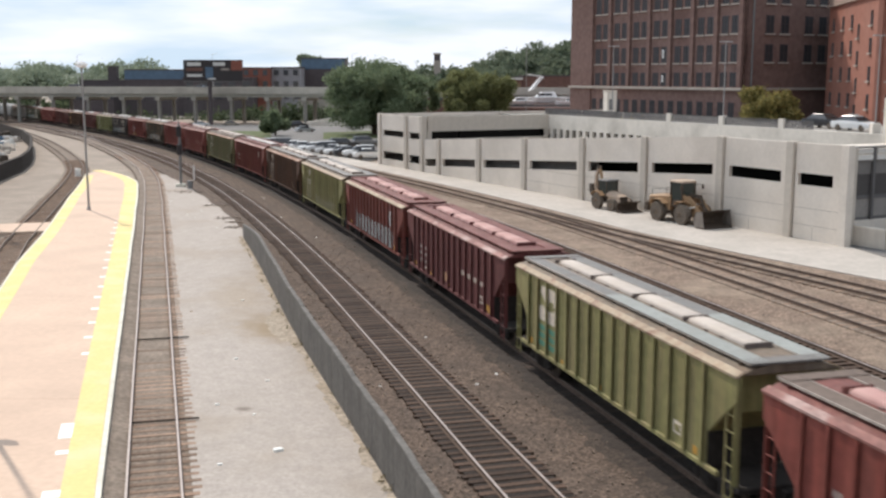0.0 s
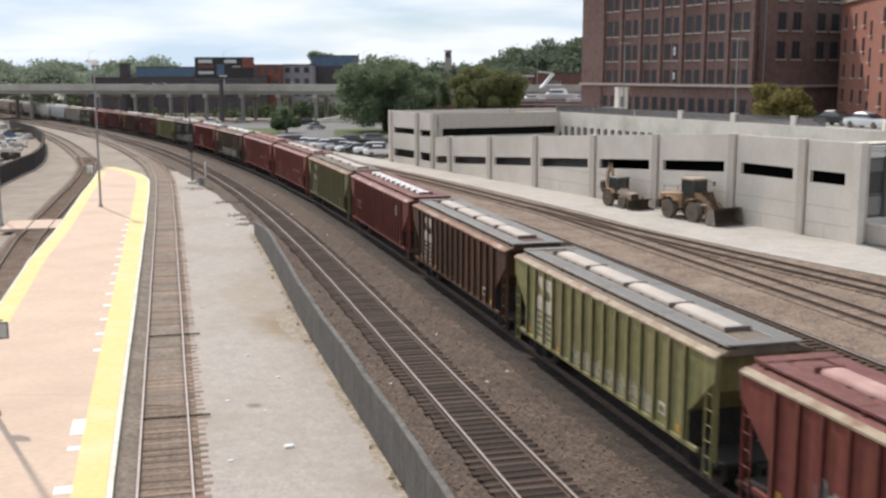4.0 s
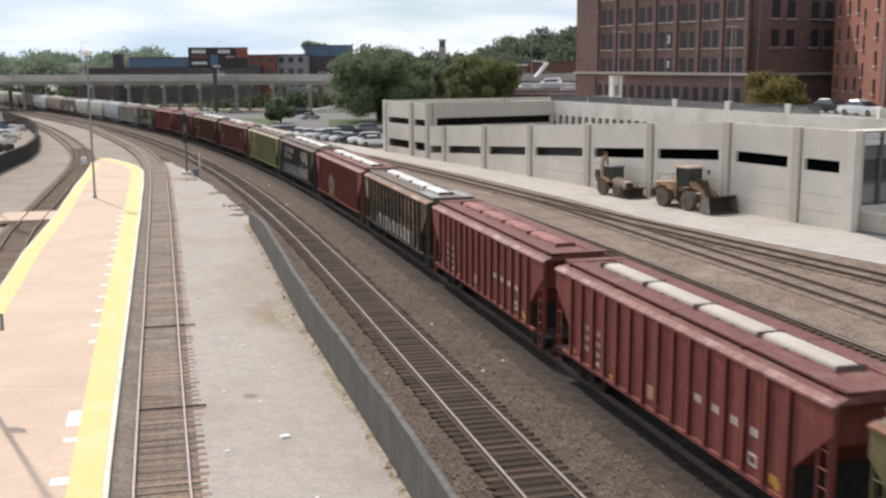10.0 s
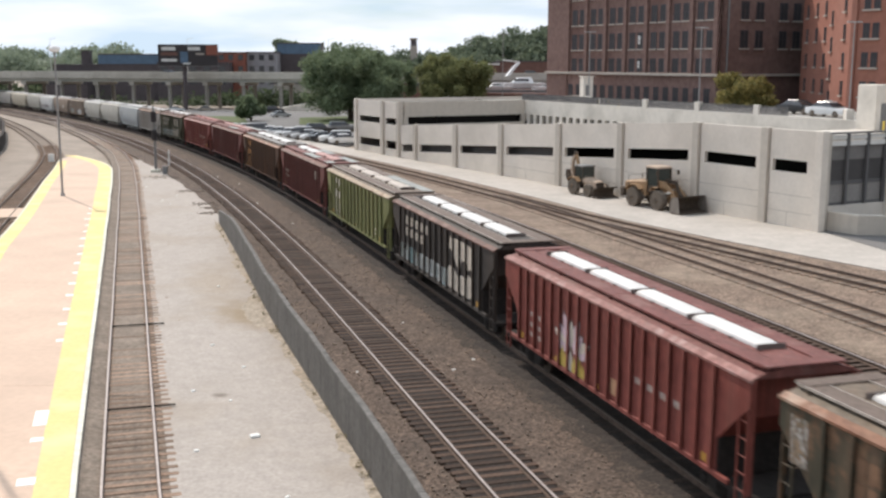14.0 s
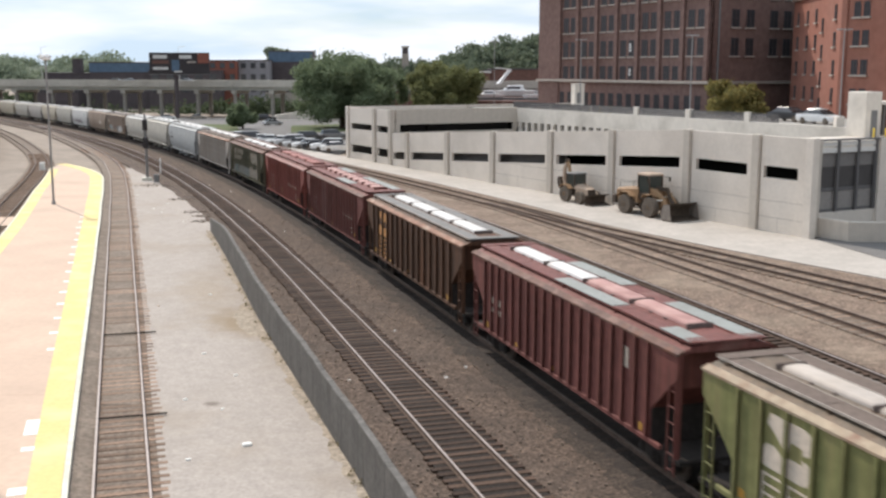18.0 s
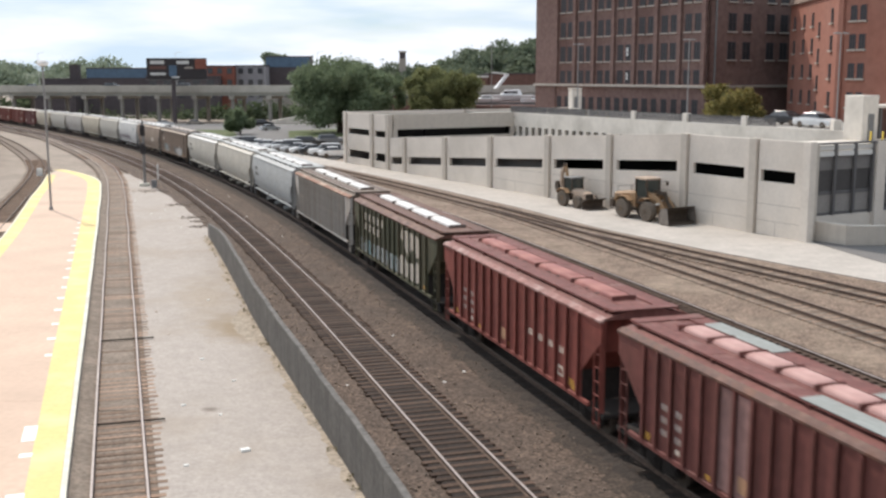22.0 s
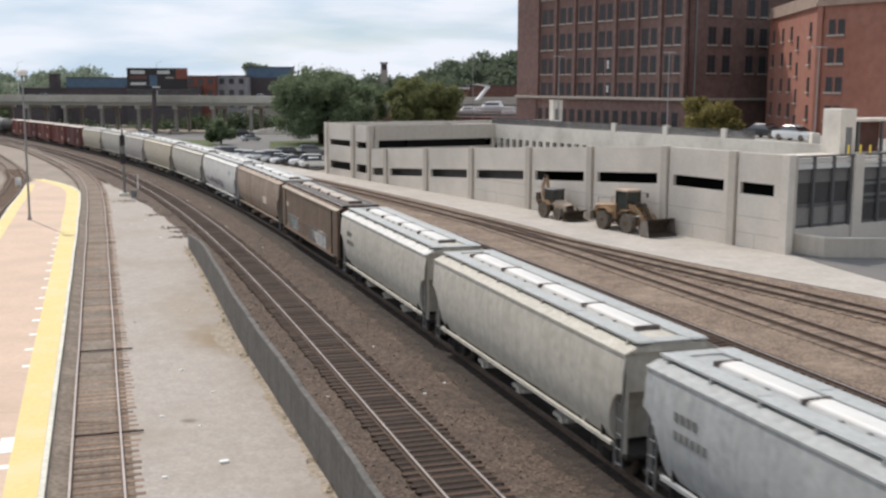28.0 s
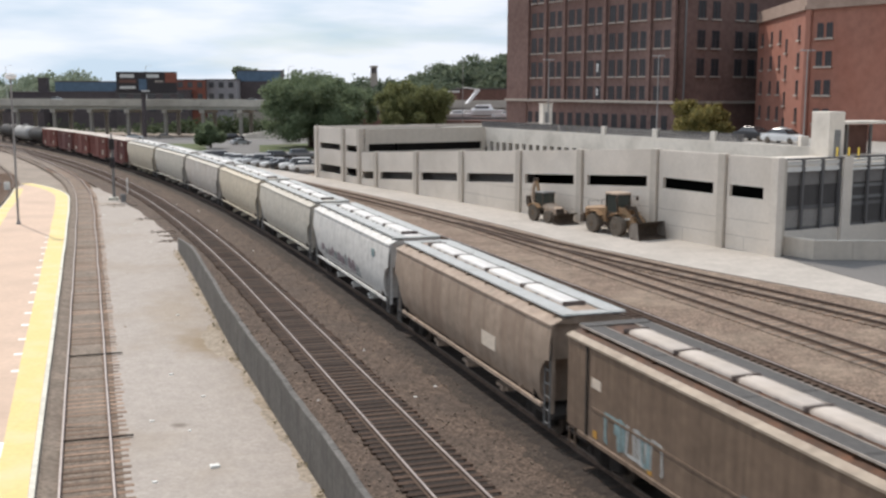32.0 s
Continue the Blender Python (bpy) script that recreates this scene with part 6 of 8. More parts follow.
def smear(car, half, ribs, p0, p1, z0, z1, mat, seed, label):
    """Graffiti sprayed panel by panel between the ribs, with an uneven upper edge."""
    rnd = random.Random(seed)
    pitch = (2 * half - 3.24) / (ribs - 1)
    for i in range(p0, p1):
        xa = -half + 1.62 + i * pitch + 0.04
        xb = xa + pitch - 0.16
        n = 6
        top = [(xb - (xb - xa) * k / n, z1 - (z1 - z0) * rnd.uniform(0, 0.42)) for k in range(n + 1)]
        out = [(xa, z0), (xb, z0 + rnd.uniform(0, 0.08))] + top
        part("graffiti", Shape().loft([[(p, -1.502, q) for p, q in out], [(p, -1.511, q) for p, q in out]]), M[mat], car, label)


def oval(car, x, z, w, h, paint_name):
    ring = [(x + w / 2 * math.cos(2 * math.pi * k / 14), z + h / 2 * math.sin(2 * math.pi * k / 14)) for k in range(14)]
    part("emblem", Shape().loft([[(p, -1.498, q) for p, q in ring], [(p, -1.51, q) for p, q in ring]]), M[paint_name], car)


def blotch(car, x0, x1, seed):
    """Broad sprayed humps low on a bulging side."""
    rnd = random.Random(seed)
    n = int((x1 - x0) / 0.75)
    for i in range(n):
        cx, w, h = x0 + (i + 0.5) * (x1 - x0) / n, rnd.uniform(0.45, 0.75), rnd.uniform(0.45, 0.95)
        ring = [(cx + w * math.cos(2 * math.pi * k / 12), 1.42 + h * max(0.0, math.sin(2 * math.pi * k / 12))) for k in range(12) if math.sin(2 * math.pi * k / 12) > -0.2]
        at = lambda z: float(np.interp(z, [v[1] for v in ROUNDSIDE], [v[0] for v in ROUNDSIDE])) + 0.012 + 0.001 * i
        part("graffiti", Shape().loft([[(p, -at(q), q) for p, q in ring], [(p, -at(q) + 0.008, q) for p, q in ring]]), M[("spray_purple", "smear_teal", "spray_purple")[i % 3]], car, "dull purple sprayed graffiti")


def scrawl(car, x0, x1, z0, z1, mats, seed, y, label):
    """Sprayed graffiti: broad loops and strokes lying on the side sheets."""
    rnd = random.Random(seed)
    n = int((x1 - x0) / 0.4)
    for i in range(n):
        cx = x0 + (i + 0.5) * (x1 - x0) / n
        sh, m = Shape(), rnd.choice(mats)
        knots = []
        gx, gz = rnd.choice((-1, 1)), rnd.choice((-1, 1))
        for j in range(7):
            knots.append((cx + gx * 0.3 + rnd.uniform(-0.06, 0.06), (z0 + z1) / 2 + gz * 0.5 * (z1 - z0) * rnd.uniform(0.8, 1.0)))
            if j % 2 == 0:
                gz = -gz if rnd.random() < 0.8 else 0
                gz = gz or rnd.choice((-1, 0, 1))
            else:
                gx = rnd.choice((-1, 0, 1))
        pts = []
        for (px, pz), (qx, qz) in zip(knots, knots[1:]):
            for j in range(4):
                pts.append((px + (qx - px) * j / 4, pz + (qz - pz) * j / 4))
        pts = pts[:22]
        wd = rnd.uniform(0.03, 0.075)
        rows = []
        for j, (px, pz) in enumerate(pts):
            qx, qz = pts[min(j + 1, 21)]
            ox, oz = pts[max(j - 1, 0)]
            d = math.hypot(qx - ox, qz - oz) or 1
            nx, nz = -(qz - oz) / d * wd, (qx - ox) / d * wd
            yy = y + 0.004 + 0.0006 * j
            rows.append([(px - nx, -yy, pz - nz), (px + nx, -yy, pz + nz), (px + nx, -yy + 0.01, pz + nz), (px - nx, -yy + 0.01, pz - nz)])
        part("graffiti", sh.loft(rows), M[m], car, label)


def fill_tag(car, x0, x1, z0, z1, mats, seed, y, label):
    """Fat sprayed block letters: jagged leaning patches lying on the side sheets."""
    rnd = random.Random(seed)
    n = int((x1 - x0) / 0.58)
    for i in range(n):
        cx, hz = x0 + (i + 0.5) * (x1 - x0) / n, (z1 - z0) * rnd.uniform(0.35, 0.52)
        cz, lean = (z0 + z1) / 2 + rnd.uniform(-0.08, 0.08), rnd.uniform(-0.15, 0.25)
        ring = []
        for k in range(11):
            a = 2 * math.pi * k / 11
            q = rnd.uniform(0.55, 1.15)
            dz = math.sin(a) * hz * q
            ring.append((cx + math.cos(a) * 0.3 * q + lean * dz, cz + dz))
        yy = y + 0.003 + 0.0004 * i
        part("graffiti", Shape().loft([[(p, -yy, q) for p, q in ring], [(p, -yy + 0.003, q) for p, q in ring]]), M[mats[i % len(mats)]], car, label)


def mirrored(sh, sx, sy):
    """A shape turned to another corner of its car."""
    sh.v = [(x * sx, y * sy, z) for x, y, z in sh.v]
    if sx * sy < 0:
        sh.f = [tuple(reversed(f)) for f in sh.f]
    return sh


def hopper(name, label, length, body, roof, eave, hatch, board, style="rib", ribs=15, covers=4, patch=None):
    """A covered hopper car, its front end towards +x; returns the root."""
    half = round(length / 2, 2)
    car = tagged(base(name), label, "railway car", "cars of the grain train")
    side = ROUNDSIDE if style == "round" else FLATSIDE
    b, r, e = M[body], M[roof], M[eave]
    link("body", kit(("body", half, style), lambda: hopper_body(half, side, {"round": "curve", "smooth": "full"}.get(style, "rake")), style == "round"), b, car)
    shape_of = {"round": "curve", "smooth": "full"}.get(style, "rake")
    for sx in (-1, 1):
        for sy in (-1, 1):
            link("corner_sheet", kit(("corner", half, style, sx, sy), lambda: mirrored(corner_sheet(half, side, shape_of), sx, sy)), b, car)
    link("roof", kit(("roof", half, style), lambda: hopper_roof(half, side)), r, car)
    ed = side[-1][0]
    inner = -0.34 if style == "round" else -0.15
    for sy in (-1, 1):
        link("eave", kit(("eave", half, style), lambda: Shape().loft([[(x, 0.06, 3.885), (x, 0.06, 3.95), (x, -0.03, 3.985), (x, inner, 3.995 - inner * 0.36), (x, inner, 3.95 - inner * 0.36), (x, -0.06, 3.94), (x, -0.02, 3.885)] for x in (-half - 0.03, half + 0.03)])), e, car, "weathered eave plate", Matrix.Translation((0, sy * ed, 0)) @ Matrix.Diagonal((1, sy, 1, 1)))
        link("sill", kit(("sill", half), lambda: Shape().box(0, 0, 1.03, 2 * half - 1.6, 0.12, 0.13, 0, 0.02)), b, car, "side sill beam", Matrix.Translation((0, sy * (1.5 if style != "round" else 1.42), 0)))
        if style == "rib":
            for i in range(ribs):
                x = -half + 1.62 + i * (2 * half - 3.24) / (ribs - 1)
                link("rib", kit("rib", lambda: Shape().loft([[(0.02, 0, z), (0.02, 0.1, z), (-0.10, 0.1, z), (-0.10, 0.088, z), (0.0, 0.088, z), (0.0, 0, z)] for z in (1.12, 3.87)])), b, car, m=Matrix.Translation((x, sy * 1.498, 0)) @ Matrix.Rotation(0 if sy > 0 else math.pi, 4, "Z"))
        elif style == "smooth":
            for z in (2.05,):
                link("seam", kit(("seam", half), lambda: Shape().box(0, 0, 0, 2 * half - 3.2, 0.05, 0.07)), b, car, m=Matrix.Translation((0, sy * 1.5, z)))
            for x in (-half + 1.35, half - 1.35):
                link("end_post", kit("end_post", lambda: Shape().box(0, 0, 1.1, 0.12, 0.05, 2.76)), M["truck"], car, "dark upright post", m=Matrix.Translation((x, sy * 1.5, 0)))
        # roof walks
        zw = 4.235 if style == "round" else 4.2
        w = link("running_board", kit(("board", half), lambda: Shape().box(0, 0, -0.005, 2 * half - 0.1, 0.5, 0.02)), r, car, "roof walk frame", Matrix.Translation((0, sy * 0.84, zw)))
        pl = (2 * half - 0.1) / 4
        for i in range(4):
            link("grating_panel", kit(("panel", half), lambda: Shape().box(0, 0, 0.01, pl - 0.05, 0.55, 0.026)), M[board], w, "steel grating panel", Matrix.Translation((-half + 0.05 + (i + 0.5) * pl, 0, 0)))
        link("edge_lip", kit(("lip", half), lambda: Shape().box(0, -0.295, -0.015, 2 * half - 0.1, 0.035, 0.06).box(0, 0.295, -0.015, 2 * half - 0.1, 0.03, 0.055)), M["lip" if board in ("grate", "grate_brown", "grate_dark") else board], w)
        nb = 9 if style == "round" else 5
        for i in range(nb):
            link("bracket", kit(("bracket", style), lambda: Shape().loft([[(x, -0.25, -0.006), (x, 0.34, -0.006), (x, 0.4 if style == "round" else 0.33, -0.2), (x, 0.3, -0.2), (x, -0.25, -0.08)] for x in (-0.03, 0.03)])), r, w, m=Matrix.Translation((-half + 0.5 + i * (2 * half - 1) / (nb - 1), 0, 0)) @ Matrix.Rotation(0 if sy > 0 else math.pi, 4, "Z"))
    span = (2 * half - 3.0) / covers
    for i in range(covers):
        link("hatch_cover", kit(("cover", covers, half), lambda: cover(span - 0.03), True), M[hatch if not (patch and i >= covers // 2) else patch], car, "", Matrix.Translation((-half + 1.5 + (i + 0.5) * span, 0, 0)))
    for i in range(covers + 1):
        link("hatch_latch", kit("latch", lambda: Shape().box(0, 0, 4.2, 0.035, 0.86, 0.162, 0, 0.012)), M["hatch_strap"] if hatch in ("hatch_white", "hatch_cream") else r, car, "thin hatch strap", Matrix.Translation((-half + 1.5 + i * span, 0, 0)))
    if covers < 6:
        for i in range(covers * 2):
            link("hatch_clamp", kit("clamp", lambda: Shape().box(0, 0, 4.2, 0.06, 0.86, 0.05, 0, 0.01)), M["hatch_strap"], car, "", Matrix.Translation((-half + 1.5 + (i + 0.75 - 0.5 * (i % 2)) * span / 2, 0, 0)))
    for sx in (-1, 1):
        link("end_walk", kit("end_walk", lambda: Shape().box(0, 0, 4.21, 0.5, 2.25, 0.05)), M[board], car, "cross walk at the roof's end", Matrix.Translation((sx * (half - 0.2), 0, 0)))
        # platform takes the near-black truck colour for the shade between cars
        link("end_platform", kit("end_platform", lambda: Shape().box(0, 0, 0.86, 1.5, 2.9, 0.14, 0, 0.03).box(0.25, 0, 0.6, 1.6, 0.5, 0.3)), M["truck"], car, "grimy end platform with shade in its colour", Matrix.Translation((sx * (half - 0.6), 0, 0)))
        for sy in (-1, 1):
            link("end_post", kit("end_post", lambda: Shape().box(0, 0, 0.95, 0.1, 0.1, 3.0)), b, car, "", Matrix.Translation((sx * (half - 0.08), sy * 1.38, 0)))
        # added end walls are coloured dark for shade as well as grime
        if style != "smooth":
            link("end_bulkhead", kit("bulkhead", lambda: Shape().box(0, 0, 1.0, 0.06, 2.92, 1.1)), M["truck"], car, "grimy inner end wall with shade in its colour", Matrix.Translation((sx * (half - 1.40), 0, 0)))
        else:
            link("end_bulkhead", kit("end_wall", lambda: Shape().box(0, 0, 1.0, 0.04, 2.7, 2.85)), M["truck"], car, "sooty end wall with shade in its colour", Matrix.Translation((sx * (half - 0.478), 0, 0)))
        if body == "car_grey" and style == "rib":
            link("end_sheet", kit("end_sheet", lambda: Shape().box(0, 0, 2.82, 0.03, 2.86, 1.1)), M["roof_rust"], car, "rust-brown end sheet", Matrix.Translation((sx * (half - 0.53), 0, 0)))
        link("slope_sheet", kit("slope_sheet", lambda: Shape().loft([[(-2.6, y, 1.2), (-2.5, y, 1.12), (-0.3, y, 2.9), (-0.4, y, 3.0)] for y in (-1.4, 1.4)])), b, car, "raked end sheet", Matrix.Translation((sx * (half - 0.3), 0, 0)) @ Matrix.Rotation(0 if sx > 0 else math.pi, 4, "Z"))
        for sy in (-1, 1):
            link("ladder", kit("ladder", lambda: ladder_shape(3.3, 8)), b if style != "round" else M["steel_grey"], car, "steel rung ladder", Matrix.Translation((sx * (half - 0.32), sy * 1.46, 0.5)) @ Matrix.Rotation(math.pi / 2, 4, "Z"))
    for x in (-half * 0.5, 0, half * 0.5):
        link("hopper_bay", kit("bay", lambda: Shape().loft([[(-1.5, -1.3, 1.15), (1.5, -1.3, 1.15), (1.5, 1.3, 1.15), (-1.5, 1.3, 1.15)], [(-0.35, -0.6, 0.38), (0.35, -0.6, 0.38), (0.35, 0.6, 0.38), (-0.35, 0.6, 0.38)]])), M["truck"], car, "", Matrix.Translation((x, 0, 0)))
    if style == "round":
        for x in (-half * 0.42, 0.0, half * 0.42):
            link("discharge_gate", kit("gate", lambda: Shape().box(0, 0, 0.5, 1.1, 2.3, 0.14, 0, 0.03).box(0.25, -1.2, 0.46, 0.3, 0.1, 0.22).box(-0.25, 1.2, 0.46, 0.3, 0.1, 0.22)), b, car, "pale discharge gate", Matrix.Translation((x, 0, 0)))
    running_gear(car, half, b)
    return car


def boxcar(label, length, body):
    half = length / 2
    car = tagged(base("boxcar"), label, "railway car", "boxcars of the train")
    b = M[body]
    part("body", Shape().box(0, 0, 1.05, length, 3.0, 3.08, 0, 0.05), b, car)
    part("roof", Shape().loft([[(x, -1.56, 4.13), (x, 0, 4.27), (x, 1.56, 4.13), (x, 1.5, 4.08), (x, -1.5, 4.08)] for x in (-half, half)]), M["hatch_cream"], car, "pale weathered roof")
    for sy in (-1, 1):
        part("sill", Shape().box(0, sy * 1.45, 0.75, length - 4, 0.12, 0.35), b, car)
        part("door", Shape().box(0, sy * 1.55, 1.1, 3.0, 0.1, 2.85), b, car, "sliding plug door")
        for i in range(14):
            x = -half + 0.4 + i * (length - 0.8) / 13
            if abs(x) > 1.7:
                link("rib", kit("box_rib", lambda: Shape().box(0, 0, 1.1, 0.12, 0.07, 2.98)), b, car, m=Matrix.Translation((x, sy * 1.52, 0)))
    running_gear(car, half, b)
    return car


def tank(label, length, body):
    half = length / 2
    car = tagged(base("tank_car"), label, "railway car", "tank cars of the train")
    s = Shape()
    rings = []
    for x, r in ((-half + 0.3, 0.6), (-half + 0.42, 1.05), (-half + 0.8, 1.42), (-half + 1.3, 1.5), (half - 1.3, 1.5), (half - 0.8, 1.42), (half - 0.42, 1.05), (half - 0.3, 0.6)):
        rings.append([(x, r * math.cos(2 * math.pi * i / 24), 2.65 + r * math.sin(2 * math.pi * i / 24)) for i in range(24)])
    part("tank", s.loft(rings), M[body], car, smooth=True)
    part("dome", Shape().tube((0, 0, 4.1), (0, 0, 4.55), 0.5, 0.48, 16), M[body], car)
    part("walkway", Shape().box(0, 0, 4.2, 2.6, 2.0, 0.05), M["grate"], car)
    part("underframe", Shape().box(0, 0, 0.9, length - 0.6, 0.5, 0.3).box(-half + 1.6, 0, 0.9, 1.4, 2.6, 0.35).box(half - 1.6, 0, 0.9, 1.4, 2.6, 0.35), M["truck"], car)
    running_gear(car, half, M[body])
    return car


EMBLEM = (((0.12, 1.0), (0.80, 1.0), (0.92, 0.96), (0.99, 0.86), (0.99, 0.66), (0.93, 0.57), (0.80, 0.53), (0.80, 0.64), (0.56, 0.66), (0.50, 0.46), (0.42, 0.46), (0.24, 0.66), (0.06, 0.80)),
          ((0.0, 0.0), (0.0, 0.34), (0.08, 0.43), (0.26, 0.43), (0.40, 0.30), (0.56, 0.36), (0.80, 0.36), (0.80, 0.45), (0.92, 0.42), (0.98, 0.33), (0.98, 0.12), (0.91, 0.03), (0.80, 0.0)))


def panel_at(half, ribs, k):
    """The x of a side rib of a car, counted from its rear."""
    return -half + 1.62 + k * (2 * half - 3.24) / (ribs - 1)


def emblem(car, x0, x1, z0, z1, paint_name, y=1.5):
    """A bold emblem of two cut shapes, spread over several side panels."""
    for out in EMBLEM:
        part("emblem", Shape().loft([[(x0 + p * (x1 - x0), -y - h, z0 + q * (z1 - z0)) for p, q in out] for h in (-0.004, 0.008)]), M[paint_name], car)


def ruled_table(half, ribs, k0, c, teal=False):
    """A ruled table below the emblem, over two side panels."""
    pitch = (2 * half - 3.24) / (ribs - 1)
    out = []
    for k in (k0, k0 + 1):
        x = panel_at(half, ribs, k) + pitch / 2 + 0.03
        if teal:
            out += [(x, z, pitch - 0.2, 0.2, "letter_teal", 1.5) for z in (1.98, 1.68, 1.38)]
        else:
            out += [(x, z, pitch - 0.16, 0.055, c, 1.5) for z in (2.16, 1.92, 1.68, 1.44, 1.22)]
            out += [(x + dx, 1.22, 0.055, 0.98, c, 1.508) for dx in (-pitch / 2 + 0.11, pitch / 2 - 0.1)]
    return out


def paired(half, ribs, k0, k1, z, c="letter", h=0.42, w=0.27):
    """Two unreadable letters on each side panel from rib k0 to rib k1."""
    pitch = (2 * half - 3.24) / (ribs - 1)
    return [(panel_at(half, ribs, k) + 0.29 + dx * (pitch - 0.18) / 2, z, w, h, c, 1.5) for k in range(k0, k1) for dx in (0, 1)]


def letters(x, z, n, step, w=0.34, h=0.3, c="letter", y=1.5):
    return [(x + i * step, z, w, h, c, y) for i in range(n)]


CARS = []
END_TAGS = lambda half: [(-half + 1.9, 1.22, 0.24, 0.22, "reflector", 1.5), (0, 1.22, 0.22, 0.16, "reflector", 1.5), (half - 2.0, 1.22, 0.24, 0.22, "reflector", 1.5), (-half * 0.4, 1.2, 0.22, 0.14, "reflector", 1.5)]


def add(rear, length, car):
    CARS.append((car, rear, length))
    return car


def build_train():
    G, BD, ro = 0.95, 17.7, "covered_hopper"
